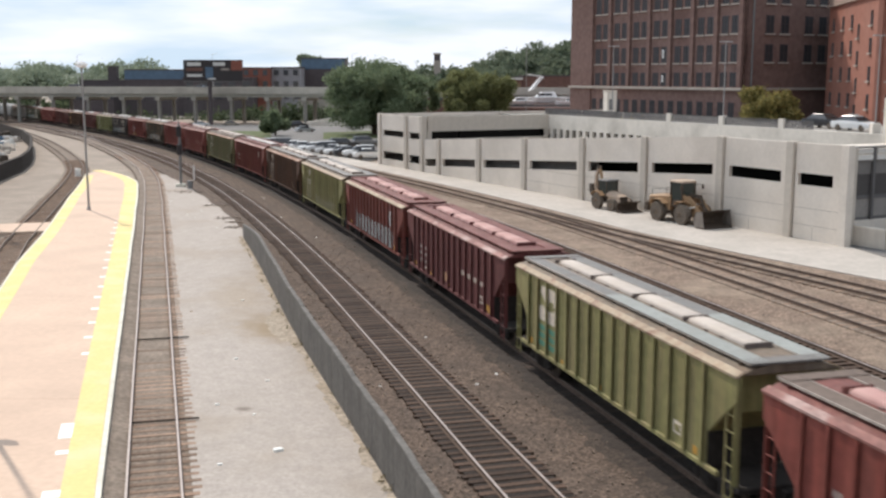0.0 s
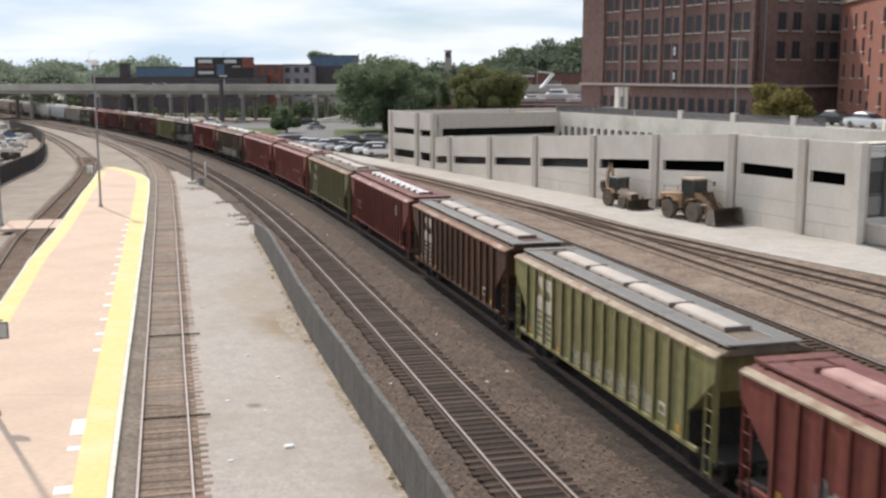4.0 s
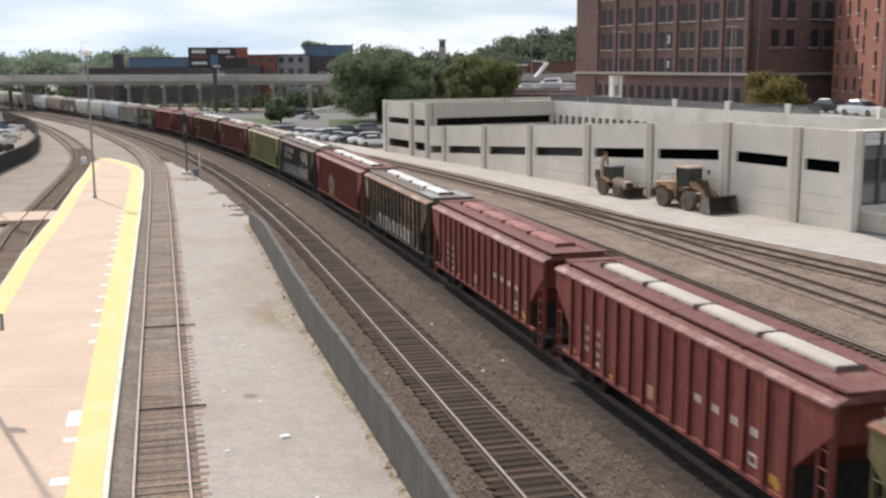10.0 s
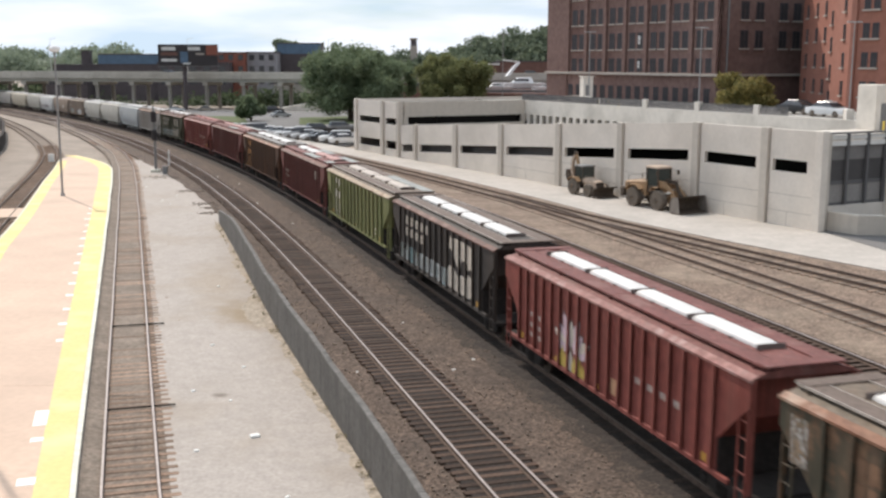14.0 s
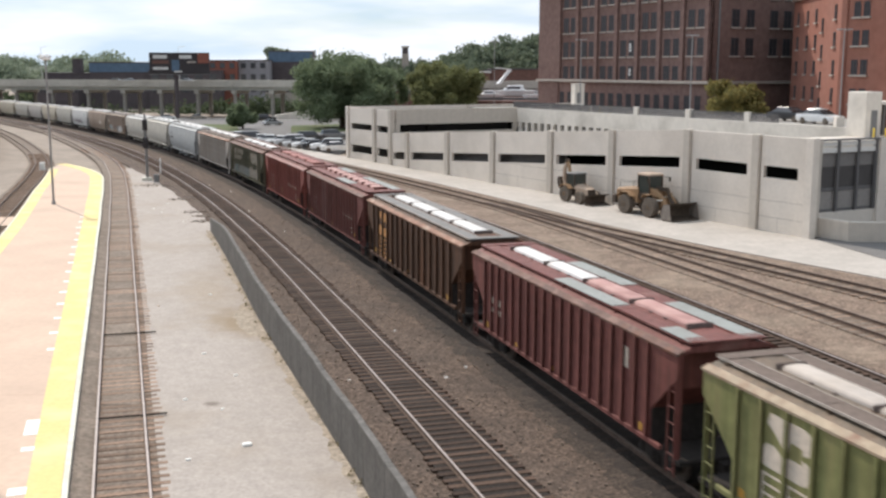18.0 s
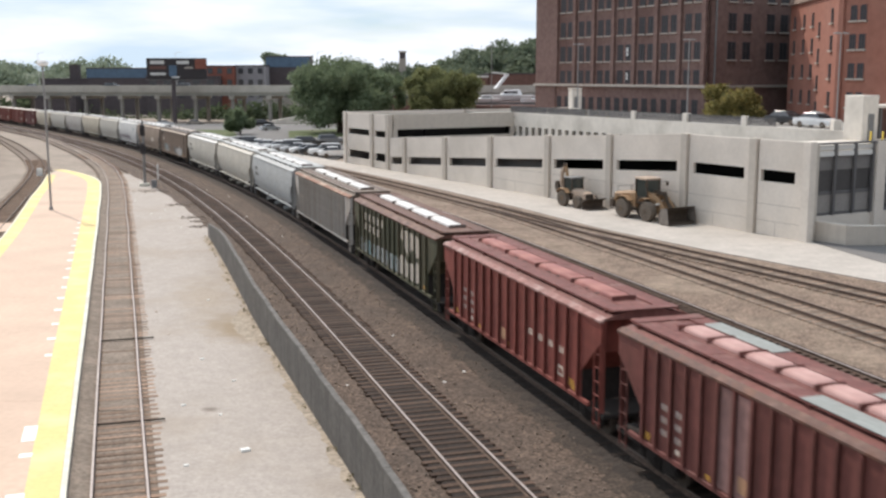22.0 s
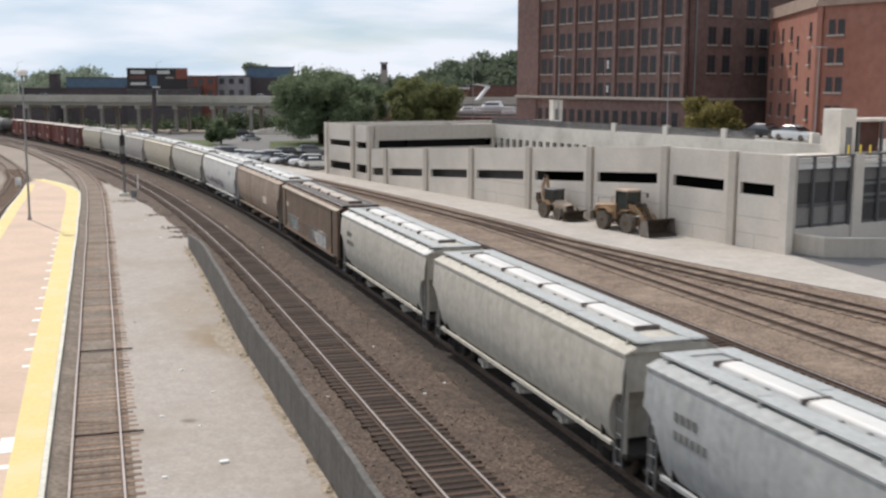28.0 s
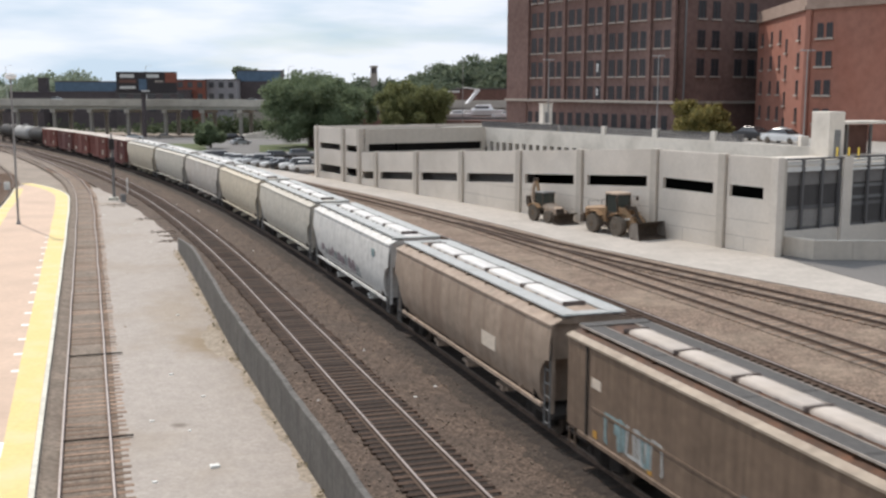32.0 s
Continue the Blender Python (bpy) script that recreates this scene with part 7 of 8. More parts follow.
    spec = [
        # rear end at the start, length, body, roof, eave, hatch, walk, style, ribs, marks
        (331.85, 16.7, "car_bright_red", "roof_red", "eave_pink", "hatch_pink", "grate_brown", "rib", 15, "mid", "faded red ribbed covered hopper with a pink hatch"),
        (314.14, 16.75, "car_green", "roof_dust", "eave_pale", "hatch_cream", "grate", "rib", 15, "teal", "olive green ribbed covered hopper with a white and teal emblem"),
        (296.43, 16.7, "car_maroon", "car_maroon", "eave_pink", "hatch_pink", "roof_red", "rib", 15, "mid", "dark maroon ribbed covered hopper with white lettering bars"),
        (278.94, 16.5, "car_red", "roof_red", "eave_pale", "hatch_pink", "roof_red", "rib", 15, "graf", "red ribbed covered hopper with pale graffiti"),
        (261.42, 16.5, "car_green", "roof_dust", "eave_pale", "hatch_cream", "grate", "rib", 15, "logo", "olive green ribbed covered hopper with a pale emblem"),
        (243.76, 16.7, "car_brown", "car_brown", "eave_rust", "hatch_cream", "grate", "rib", 15, "logo", "dark brown ribbed covered hopper with a pale emblem"),
        (225.63, 17.1, "car_red", "roof_red", "eave_pink", "hatch_white", "roof_red", "rib", 19, "end", "red ribbed covered hopper with pale hatch covers"),
        (208.06, 16.6, "car_olive", "roof_dust", "eave_rust", "hatch_cream", "grate_brown", "rib", 15, "logo", "weathered olive ribbed covered hopper with a pale emblem"),
        (190.32, 16.7, "car_bright_red", "roof_red", "eave_pink", "hatch_cream", "roof_red", "rib", 15, "mid", "red ribbed covered hopper with white lettering bars"),
        (172.94, 16.4, "car_bright_red", "roof_red", "eave_pink", "hatch_red", "roof_red", "rib", 15, "mid", "bright red ribbed covered hopper with a red hatch"),
        (155.85, 16.2, "car_dark_green", "roof_dust", "eave_rust", "hatch_white", "grate_brown", "rib", 15, "graf2", "dark green ribbed covered hopper with rust and graffiti"),
        (137.91, 17.0, "car_bright_red", "roof_red", "eave_pink", "hatch_white", "roof_red", "rib", 19, "flower", "red ribbed covered hopper with a pale sprayed flower"),
        (120.62, 16.3, "car_black", "car_black", "eave_dark", "hatch_white", "grate_brown", "rib", 15, "bigtext", "black ribbed covered hopper with a white emblem"),
        (103.00, 16.85, "car_bright_green", "roof_dust", "eave_pale", "hatch_cream", "grate_brown", "rib", 15, "logo", "bright olive green ribbed covered hopper with a white emblem"),
        (85.11, 16.9, "car_brown_red", "roof_red", "eave_dark", "hatch_white", "roof_red", "rib", 19, "end", "dark red ribbed covered hopper with grey roof patches"),
        (66.72, 17.3, "car_brown", "car_brown", "eave_rust", "hatch_white", "grate", "rib", 15, "orange", "brown ribbed covered hopper with an orange emblem"),
        (48.80, 16.9, "car_brown_red", "roof_red", "eave_dark", "hatch_pink", "roof_red", "rib", 19, "mid", "dark red ribbed covered hopper with faded hatches"),
        (31.93, 16.0, "car_bright_red", "roof_red", "eave_pink", "hatch_red", "roof_red", "rib", 15, "mid", "red ribbed covered hopper with white lettering bars"),
        (14.33, 16.7, "car_pine", "roof_rust", "eave_dark", "hatch_white", "roof_rust", "rib", 15, "bigtext", "dark pine green ribbed covered hopper with white lettering bars"),
        (-4.15, 17.6, "car_grey", "roof_dust", "eave_rust", "hatch_white", "grate_brown", "rib", 23, "end", "grey ribbed covered hopper with a rusty eave"),
        (-22.42, 17.3, "car_blue_grey", "car_blue_grey", "car_blue_grey", "hatch_white", "grate_pale", "round", 0, "dark", "blue-grey round-sided covered hopper"),
        (-40.79, 17.4, "car_pale", "car_pale", "car_pale", "hatch_white", "grate_pale", "round", 0, "none", "pale grey round-sided covered hopper"),
        (-57.99, 16.2, "car_pale", "car_pale", "car_white", "hatch_white", "grate_pale", "round", 0, "dark", "off-white round-sided covered hopper with white hatch covers"),
        (-75.90, 16.9, "car_taupe", "car_brown", "eave_dust", "hatch_cream", "grate_dark", "smooth", 0, "tag", "brown smooth-sided covered hopper with white graffiti"),
        (-94.36, 17.5, "car_tan", "car_tan", "car_tan", "hatch_white", "grate_pale", "round", 0, "box", "tan-brown weathered round-sided covered hopper"),
        (-111.79, 16.5, "car_white", "car_white", "car_white", "hatch_white", "grate_pale", "round", 0, "grafr", "white round-sided covered hopper with dull graffiti"),
        (-129.6, 16.8, "car_pale", "car_pale", "car_pale", "hatch_white", "grate_pale", "round", 0, "none", "grey round-sided covered hopper"),
        (-147.4, 16.8, "car_cream", "car_cream", "car_cream", "hatch_white", "grate_pale", "round", 0, "none", "cream round-sided covered hopper"),
        (-165.2, 16.8, "car_grey", "car_grey", "car_pale", "hatch_white", "grate_pale", "round", 0, "none", "grey round-sided covered hopper"),
        (-183.0, 16.8, "car_pale", "car_pale", "car_pale", "hatch_white", "grate_pale", "round", 0, "none", "pale grey round-sided covered hopper"),
        (-200.8, 16.8, "car_cream", "car_pale", "car_pale", "hatch_white", "grate_pale", "round", 0, "none", "cream grey round-sided covered hopper"),
    ]
    for rear, length, body, roof, eave, hatch, walk_mat, style, ribs, marks, label in spec:
        half = length / 2
        covers = {225.63: 10, 48.80: 9, 190.32: 4}.get(rear, 5 if style == "smooth" else 4)
        car = hopper("covered_hopper", label, length, body, roof, eave, hatch, walk_mat, style, max(ribs, 2), covers,
                     "hatch_pink" if "grey roof patches" in label else None)
        add(rear, length, car)
        yb = 1.5
        for x0, x1, sy in {85.11: ((half - 9.2, half - 4.7, -1), (half - 1.7, half - 0.1, -1), (half - 4.6, half - 0.1, 1), (half - 12, half - 7.5, 1)), 48.80: ((-half + 1.2, -half + 4.6, 1), (0.0, 7.5, 1), (-0.3, 3.4, -1)), 103.00: ((-0.2, half - 0.1, 1),), 314.14: ((-0.5, half - 0.1, -1), (3.0, half - 0.1, 1)), 155.85: ((half - 3.2, half - 0.1, -1), (half - 3.2, half - 0.1, 1))}.get(rear, ()):
            part("roof_patch", Shape().box((x0 + x1) / 2, sy * 0.86, 4.24, x1 - x0, 0.6, 0.02), M["patch_grey"], car, "newer grey walk panel")
        if rear == 48.80:
            pitch = (2 * half - 3.24) / (ribs - 1)
            for k in (5, 6):
                part("side_panel", Shape().box(-half + 1.62 + (k + 0.5) * pitch, -1.504, 1.2, pitch - 0.16, 0.008, 2.6), M["faded_red"], car, "faded pale side panel")
        if marks in ("teal", "logo", "orange"):
            tone = "letter_orange" if marks == "orange" else "letter"
            emblem(car, panel_at(half, ribs, 1) + 0.1, panel_at(half, ribs, 3) - 0.04, 2.36, 3.66, tone)
            marking(car, ruled_table(half, ribs, 1, tone, marks == "teal") + ([] if marks == "orange" else [(panel_at(half, ribs, ribs - 2) - 0.45, 1.45, 0.46, 0.36, "letter", yb), (panel_at(half, ribs, ribs - 2) - 0.45, 1.52, 0.3, 0.2, body, yb + 0.01)]), half)
        elif marks == "mid":
            marking(car, [(panel_at(half, ribs, k) + 0.45 + dx, 2.2, 0.13, 0.22, "letter", yb) for k in range(ribs - 6, ribs - 2) for dx in (-0.1, 0.1)] + [(panel_at(half, ribs, k) + 0.4 + dx, z, 0.12, 0.18, "letter_dim", yb) for k in (1, 2) for z in (1.62, 1.98, 2.34) for dx in (-0.09, 0.09)]
                    + [(panel_at(half, ribs, 2) + 0.4, 1.32, 0.22, 0.14, "letter", yb), (panel_at(half, ribs, 6) + 0.45, 1.4, 0.42, 0.42, "spray_tan", yb), (panel_at(half, ribs, ribs - 3) + 0.42, 1.42, 0.4, 0.34, "letter", yb), (panel_at(half, ribs, ribs - 3) + 0.42, 1.5, 0.24, 0.18, body, yb + 0.01), (panel_at(half, ribs, ribs - 2) + 0.4, 1.3, 0.36, 0.24, "reflector", yb)], half)
        elif marks == "end":
            marking(car, letters(-half + 2.4, 2.3, 2, 0.8, 0.3, 0.26) + letters(-half + 2.4, 1.95, 2, 0.8, 0.3, 0.2) + [(half - 3.0, 2.8, 0.3, 0.62, "letter", yb)], half)
        elif marks == "bigtext":
            marking(car, paired(half, ribs, 1, 6, 3.1)[:-1] + paired(half, ribs, 1, 5, 2.5), half)
            emblem(car, panel_at(half, ribs, 9) + 0.05, panel_at(half, ribs, 13) - 0.05, 1.28, 3.62, "letter")
            smear(car, half, ribs, 0, 9, 1.2, 2.1, "smear_blue", 7, "dull sprayed graffiti along the foot")
            scrawl(car, panel_at(half, ribs, 1), panel_at(half, ribs, 9), 1.25, 2.0, ["spray_blue", "spray", "spray"], 17, 1.512, "faint blue sprayed strokes")
        elif marks == "graf":
            oval(car, panel_at(half, ribs, 12) + 0.5, 2.95, 0.62, 0.95, "hatch_white")
            for k, (px, pz) in enumerate(((-0.12, 0.14), (0.12, 0.14), (-0.12, -0.14), (0.12, -0.14))):
                part("emblem", Shape().box(panel_at(half, ribs, 12) + 0.5 + px, -1.512, 2.85 + pz, 0.12, 0.006, 0.2), M["letter_dark"], car)
            smear(car, half, ribs, 2, 13, 1.18, 2.45, "smear_teal", 3, "pale grey and teal sprayed graffiti")
            scrawl(car, panel_at(half, ribs, 2), panel_at(half, ribs, 13), 1.25, 2.25, ["spray", "letter_dark", "spray"], 23, 1.512, "pale looped sprayed strokes")
        elif marks == "graf2":
            smear(car, half, ribs, 2, 12, 1.18, 1.95, "smear_tan", 5, "pale sprayed graffiti along the foot")
            part("graffiti", Shape().box(-half + 0.75, -1.506, 2.55, 0.6, 0.008, 1.1), M["smear_tan"], car, "white scribble on the end panel")
            scrawl(car, panel_at(half, ribs, 3), panel_at(half, ribs, 12), 1.22, 1.95, ["spray", "letter"], 29, 1.512, "pale looped sprayed strokes")
            emblem(car, panel_at(half, ribs, 9) + 0.05, panel_at(half, ribs, 13) - 0.05, 1.5, 3.62, "spray_rust")
            marking(car, paired(half, ribs, 1, 6, 3.05, "spray_rust")[:-1] + paired(half, ribs, 1, 5, 2.5, "spray_rust"), half)
        elif marks == "flower":
            blossom(car, panel_at(half, ribs, 6) + 0.2, 1.85, yb)
            marking(car, [(panel_at(half, ribs, k) + 0.42 + dx, 2.15, 0.12, 0.2, "letter_dim", yb) for k in (12, 13, 14, 15) for dx in (-0.1, 0.08)] + [(panel_at(half, ribs, k) + 0.42, z, 0.22, 0.17, "letter_dim", yb) for k in (1, 2) for z in (1.5, 1.85, 2.25)] + [(panel_at(half, ribs, 10) + 0.42, 1.35, 0.45, 0.5, "spray_tan", yb)], half)
        elif marks == "tag":
            fill_tag(car, half - 7.4, half - 3.3, 1.28, 2.15, ["hatch_white", "spray", "hatch_white"], 9, yb, "white sprayed block letters")
            scrawl(car, half - 7.6, half - 3.3, 1.25, 2.2, ["hatch_white", "letter_dark"], 9, yb, "white sprayed graffiti tag")
            scrawl(car, half - 5.9, half - 3.1, 1.2, 2.1, ["hatch_white", "spray"], 31, yb + 0.006, "white sprayed graffiti tag")
            scrawl(car, -half + 2.6, -half + 5.6, 1.3, 2.2, ["spray_blue", "spray"], 10, yb, "faint blue sprayed graffiti")
            marking(car, [(-half + 1.9, 2.7, 0.6, 0.3, "letter", yb)], half)
        elif marks == "dark":
            marking(car, letters(-half + 1.7, 2.9, 4, 0.29, 0.17, 0.26, "letter_dark", 1.6) + letters(-half + 1.7, 2.42, 6, 0.27, 0.16, 0.24, "letter_dark", 1.595), half)
        elif marks == "box":
            marking(car, [(half - 5.3, 2.0, 1.4, 0.55, "letter", 1.585)], half)
        elif marks == "grafr":
            blotch(car, -half + 2.2, half - 5.5, 12)
            marking(car, [(half - 2.6, 3.0, 0.5, 0.4, "spray_blue", 1.6)], half)
        if rear == 261.42:
            smear(car, half, ribs, 5, 12, 1.2, 1.95, "smear_olive", 13, "pale yellow sprayed graffiti along the foot")
        if style != "round":
            marking(car, END_TAGS(half), half)
    rear = -218.9
    for k, (lab, body, length) in enumerate((("dark red boxcar with weathered sides", "box_maroon", 14.4), ("rusty red boxcar with faded paint", "box_red", 14.4), ("rusty red boxcar with faded doors", "box_red", 14.4), ("maroon boxcar with weathered sides", "box_maroon", 14.4), ("short rusty red boxcar with streaked sides", "box_red", 14.4))):
        bc = add(rear + 1.2, length, boxcar(lab, length, body))
        marking(bc, [(-4.6, 1.25, 1.3, 0.6, "letter", 1.52), (4.4, 1.3, 1.1, 0.75, "letter", 1.52), (4.9, 3.2, 0.9, 0.5, "letter", 1.52)][k % 2:], length / 2)
        rear -= 15.5
    for lab, body in (("black tank car with a grey dome", "tank_black"), ("grey tank car with grimy sides", "tank_grey"), ("black tank car with dusty sides", "tank_black")):
        add(rear, 16.0, tank(lab, 16.0, body))
        rear -= 17.2


build_train()


# ---- vehicles ----
def wheel(root, x, y, r, w, hub="steel_pale"):
    key = ("tyre", r, w)
    ty = link("tyre", kit(key, lambda: Shape().loft([[(q * math.cos(2 * math.pi * i / 18), v, q * math.sin(2 * math.pi * i / 18)) for i in range(18)] for v, q in ((-w / 2, r * 0.62), (-w / 2, r * 0.93), (-w * 0.36, r), (w * 0.36, r), (w / 2, r * 0.93), (w / 2, r * 0.62))]), True), M["rubber"], root, "", Matrix.Translation((x, y, r)))
    link("hub", kit(("hub", r, w), lambda: Shape().tube((0, -w * 0.42, 0), (0, w * 0.42, 0), r * 0.64, r * 0.64, 14).tube((0, -w * 0.5, 0), (0, w * 0.5, 0), r * 0.3, r * 0.3, 12)), M[hub], ty)
    return ty


CAR_FORMS = {
    "sedan": (4.7, 1.78, ((-2.35, 0.45, 0.75), (-2.3, 0.32, 0.92), (-1.5, 0.28, 0.98), (-0.8, 0.27, 1.0), (0.6, 0.27, 0.98), (1.6, 0.28, 0.88), (2.25, 0.32, 0.74), (2.35, 0.42, 0.6)), ((-1.75, 0.95), (-1.0, 1.42), (0.3, 1.45), (1.15, 0.97))),
    "suv": (4.8, 1.88, ((-2.4, 0.5, 0.95), (-2.36, 0.36, 1.1), (-1.4, 0.34, 1.12), (0.8, 0.34, 1.1), (1.9, 0.36, 1.04), (2.35, 0.4, 0.88), (2.4, 0.48, 0.7)), ((-2.3, 1.1), (-2.05, 1.72), (0.35, 1.75), (1.05, 1.1))),
}


def vehicle(kind, paint_name, label, x, y, z, turn, group="parked cars"):
    """A car with its front towards +x."""
    length, width, lower, cabin = CAR_FORMS[kind]
    v = tagged(base("car" if kind == "sedan" else "suv", x, y, z, turn), label, "car", group)

    def hull():
        s = Shape()
        h = width / 2
        return s.loft([[(px, -h * 0.94, a), (px, -h, (a + b) / 2), (px, -h * 0.95, b), (px, h * 0.95, b), (px, h, (a + b) / 2), (px, h * 0.94, a)] for px, a, b in lower])

    def glasshouse(shrink=0.0):
        s = Shape()
        h = width / 2 * 0.93
        (ax, az), (bx, bz), (cx, cz), (dx, dz) = cabin
        prof = ((ax + shrink, az), (bx + shrink, bz), (cx - shrink, cz), (dx - shrink, dz))
        return s.loft([[(px, -h * (0.8 if pz > 1.2 else 1) - shrink * 0.1, pz), (px, h * (0.8 if pz > 1.2 else 1) + shrink * 0.1, pz)] for px, pz in prof], closed=True, caps=False).add(
            [(prof[k][0], sgn * h * (0.8 if prof[k][1] > 1.2 else 1), prof[k][1]) for sgn in (-1, 1) for k in range(4)], [(0, 1, 2, 3), (7, 6, 5, 4)])

    link("body", kit(("hull", kind), hull, True), M[paint_name], v)
    link("glass", kit(("cabin", kind), glasshouse), M["window"], v, "dark car windows")
    (ax, az), (bx, bz), (cx, cz), (dx, dz) = cabin
    link("car_roof", kit(("car_roof", kind), lambda: Shape().box((bx + cx) / 2, 0, bz - 0.03, cx - bx + 0.15, width * 0.74, 0.07, 0, 0.025)), M[paint_name], v)
    for sx in (-1, 1):
        for sy in (-1, 1):
            wheel(v, sx * length * 0.305, sy * (width / 2 - 0.1), 0.33, 0.2)
    for sy in (-1, 1):
        link("headlight", kit("headlight", lambda: Shape().box(0, 0, 0, 0.1, 0.34, 0.14, 0, 0.02)), M["white_paint"], v, "", Matrix.Translation((length / 2 - 0.12, sy * width * 0.34, 0.6)))
    return v


for name, c in (("paint_silver", (0.50, 0.51, 0.52)), ("paint_white", (0.76, 0.77, 0.77)), ("paint_black", (0.03, 0.03, 0.033)), ("paint_blue", (0.06, 0.085, 0.13)), ("paint_tan", (0.34, 0.30, 0.25)), ("paint_red", (0.22, 0.045, 0.04)), ("paint_grey", (0.20, 0.205, 0.21))):
    M[name] = surface(name, c, 0.28, 0.15, vary=0.03, grain=2, bump=0, specular=0.55)

rnd = random.Random(77)
NAMES = {"paint_silver": "silver", "paint_white": "white", "paint_black": "black", "paint_blue": "dark blue", "paint_tan": "tan", "paint_red": "dark red", "paint_grey": "grey"}
order = ["paint_silver", "paint_white", "paint_white", "paint_grey", "paint_silver", "paint_white", "paint_black", "paint_silver", "paint_tan", "paint_white", "paint_white", "paint_blue", "paint_white", "paint_black"]
# a row of parked cars, side by side beside the garage
for i in range(12):
    k = i / 11
    paint_name = order[(i * 3) % len(order)]
    kind = "suv" if i % 4 == 2 else "sedan"
    vehicle(kind, paint_name, f"{NAMES[paint_name]} {'sport utility' if kind == 'suv' else 'sedan'} car parked in the asphalt lot", -25.9 + 17.5 * k, 179.5 - 26.3 * k, -0.21, 0.25 + rnd.uniform(-0.05, 0.05) + (0 if rnd.random() < 0.7 else math.pi))
vehicle("suv", "paint_black", "black sport utility car parked in the asphalt lot", -13.7, 175.1, -0.21, 0.3)
vehicle("suv", "paint_grey", "grey sport utility car parked in the asphalt lot", -10.4, 180.7, -0.21, 0.3)
vehicle("sedan", "paint_silver", "silver car standing in the lot's driveway", -25.9, 226.7, -0.21, 0.6)
roof_car = vehicle("sedan", "paint_white", "white sedan with a roof light bar on the garage deck", 41.5, 104.3, DECK, -1.12, "cars on the roof deck")
part("light_bar", Shape().box(-0.35, 0, 1.46, 0.3, 1.1, 0.13, 0, 0.04), M["steel_pale"], roof_car, "pale roof light bar")
vehicle("sedan", "paint_black", "black car parked on the garage roof deck", 40.5, 109.8, DECK, -1.12, "cars on the roof deck")
vehicle("sedan", "paint_white", "white car parked beyond the lot", -24.0, 258, -0.21, 0.5)
vehicle("suv", "paint_black", "black sport utility car parked beyond the lot", -29.5, 246, -0.21, 0.4)
vehicle("sedan", "paint_silver", "silver car parked beyond the lot", -33.0, 236, -0.21, 0.4)
vehicle("sedan", "paint_white", "white car parked under the viaduct", -53.5, 255, -0.4, 0.2)
vehicle("sedan", "paint_tan", "tan car parked under the viaduct", -47.0, 258, -0.4, 0.2)

ramp = Shape().loft([[(x, 256, -0.3), (x, 262, -0.3), (x, 262, top), (x, 256, top)] for x, top in ((-29.0, 0.5), (-26.5, 0.9), (-18.5, 2.5))])
tagged(part("ramp", ramp, M["garage_pale"]), "pale concrete ramp rising beyond the parking lot", "ramp", "", "structure")

# traffic on the viaduct, keyed in motions()
TRAFFIC = []
lane_turn = math.atan2(vd.y, vd.x)
for i in range(18):
    east = i % 2 == 0
    paint_name = ("paint_white", "paint_silver", "paint_black", "paint_white", "paint_tan", "paint_blue")[(i * 5 + i // 3) % 6]
    kind = "suv" if i % 3 == 0 else "sedan"
    car = vehicle(kind, paint_name, f"{NAMES[paint_name]} {'sport utility' if kind == 'suv' else 'sedan'} car driving over the viaduct", 0, 0, 0, 0, "cars driving on the viaduct")
    first = 150 + (i // 2) * 58 + rnd.uniform(-14, 14) if east else 540 + (i // 2) * 56 + rnd.uniform(-14, 14)
    TRAFFIC.append((car, first, (13.5 + rnd.uniform(-1, 1)) * (1 if east else -1), 3.4 if east else 9.6))



# ---- construction machines beside the garage ----
def machine_pose(s, d):
    x, y = at_garage(s, d)
    return x, y, -0.2, math.atan2(-GE.y, -GE.x)


ld = tagged(base("wheel_loader", *machine_pose(14.9, -1.75)), "worn yellow wheel loader with a muddy bucket resting on the road", "wheel loader")
for x in (-1.7, 1.35):
    for sy in (-1, 1):
        wheel(ld, x, sy * 1.02, 0.79, 0.56, "hub")
part("rear_hood", Shape().loft([[(x, -w, a), (x, -w, b - 0.15), (x, -w + 0.18, b), (x, w - 0.18, b), (x, w, b - 0.15), (x, w, a)] for x, w, a, b in ((-3.3, 0.72, 0.95, 1.8), (-3.15, 0.85, 0.85, 2.0), (-1.2, 0.8, 0.9, 2.2), (-0.55, 0.78, 0.9, 2.25))]), M["cat_yellow"], ld, "yellow engine hood")
for sy in (-1, 1):
    part("vent", Shape().box(-2.3, sy * 0.83, 1.3, 1.1, 0.03, 0.5), M["mud_steel"], ld, "dark engine vent")
    part("hand_rail", Shape().tube((-2.9, sy * 0.7, 2.0), (-2.9, sy * 0.7, 2.5), 0.02, n=6).tube((-2.9, sy * 0.7, 2.5), (-1.0, sy * 0.7, 2.6), 0.02, n=6).tube((-1.0, sy * 0.7, 2.1), (-1.0, sy * 0.7, 2.6), 0.02, n=6), M["mud_steel"], ld)
part("counterweight", Shape().box(-3.25, 0, 0.7, 0.5, 2.2, 0.75, 0, 0.08), M["mud_steel"], ld)
part("rear_frame", Shape().box(-1.5, 0, 0.62, 3.2, 0.9, 0.5, 0, 0.05), M["mud_steel"], ld)
part("front_frame", Shape().box(1.2, 0, 0.62, 1.9, 0.95, 0.9, 0, 0.05).box(0.95, 0, 1.5, 0.7, 0.8, 0.7, 0, 0.05), M["cat_yellow"], ld)
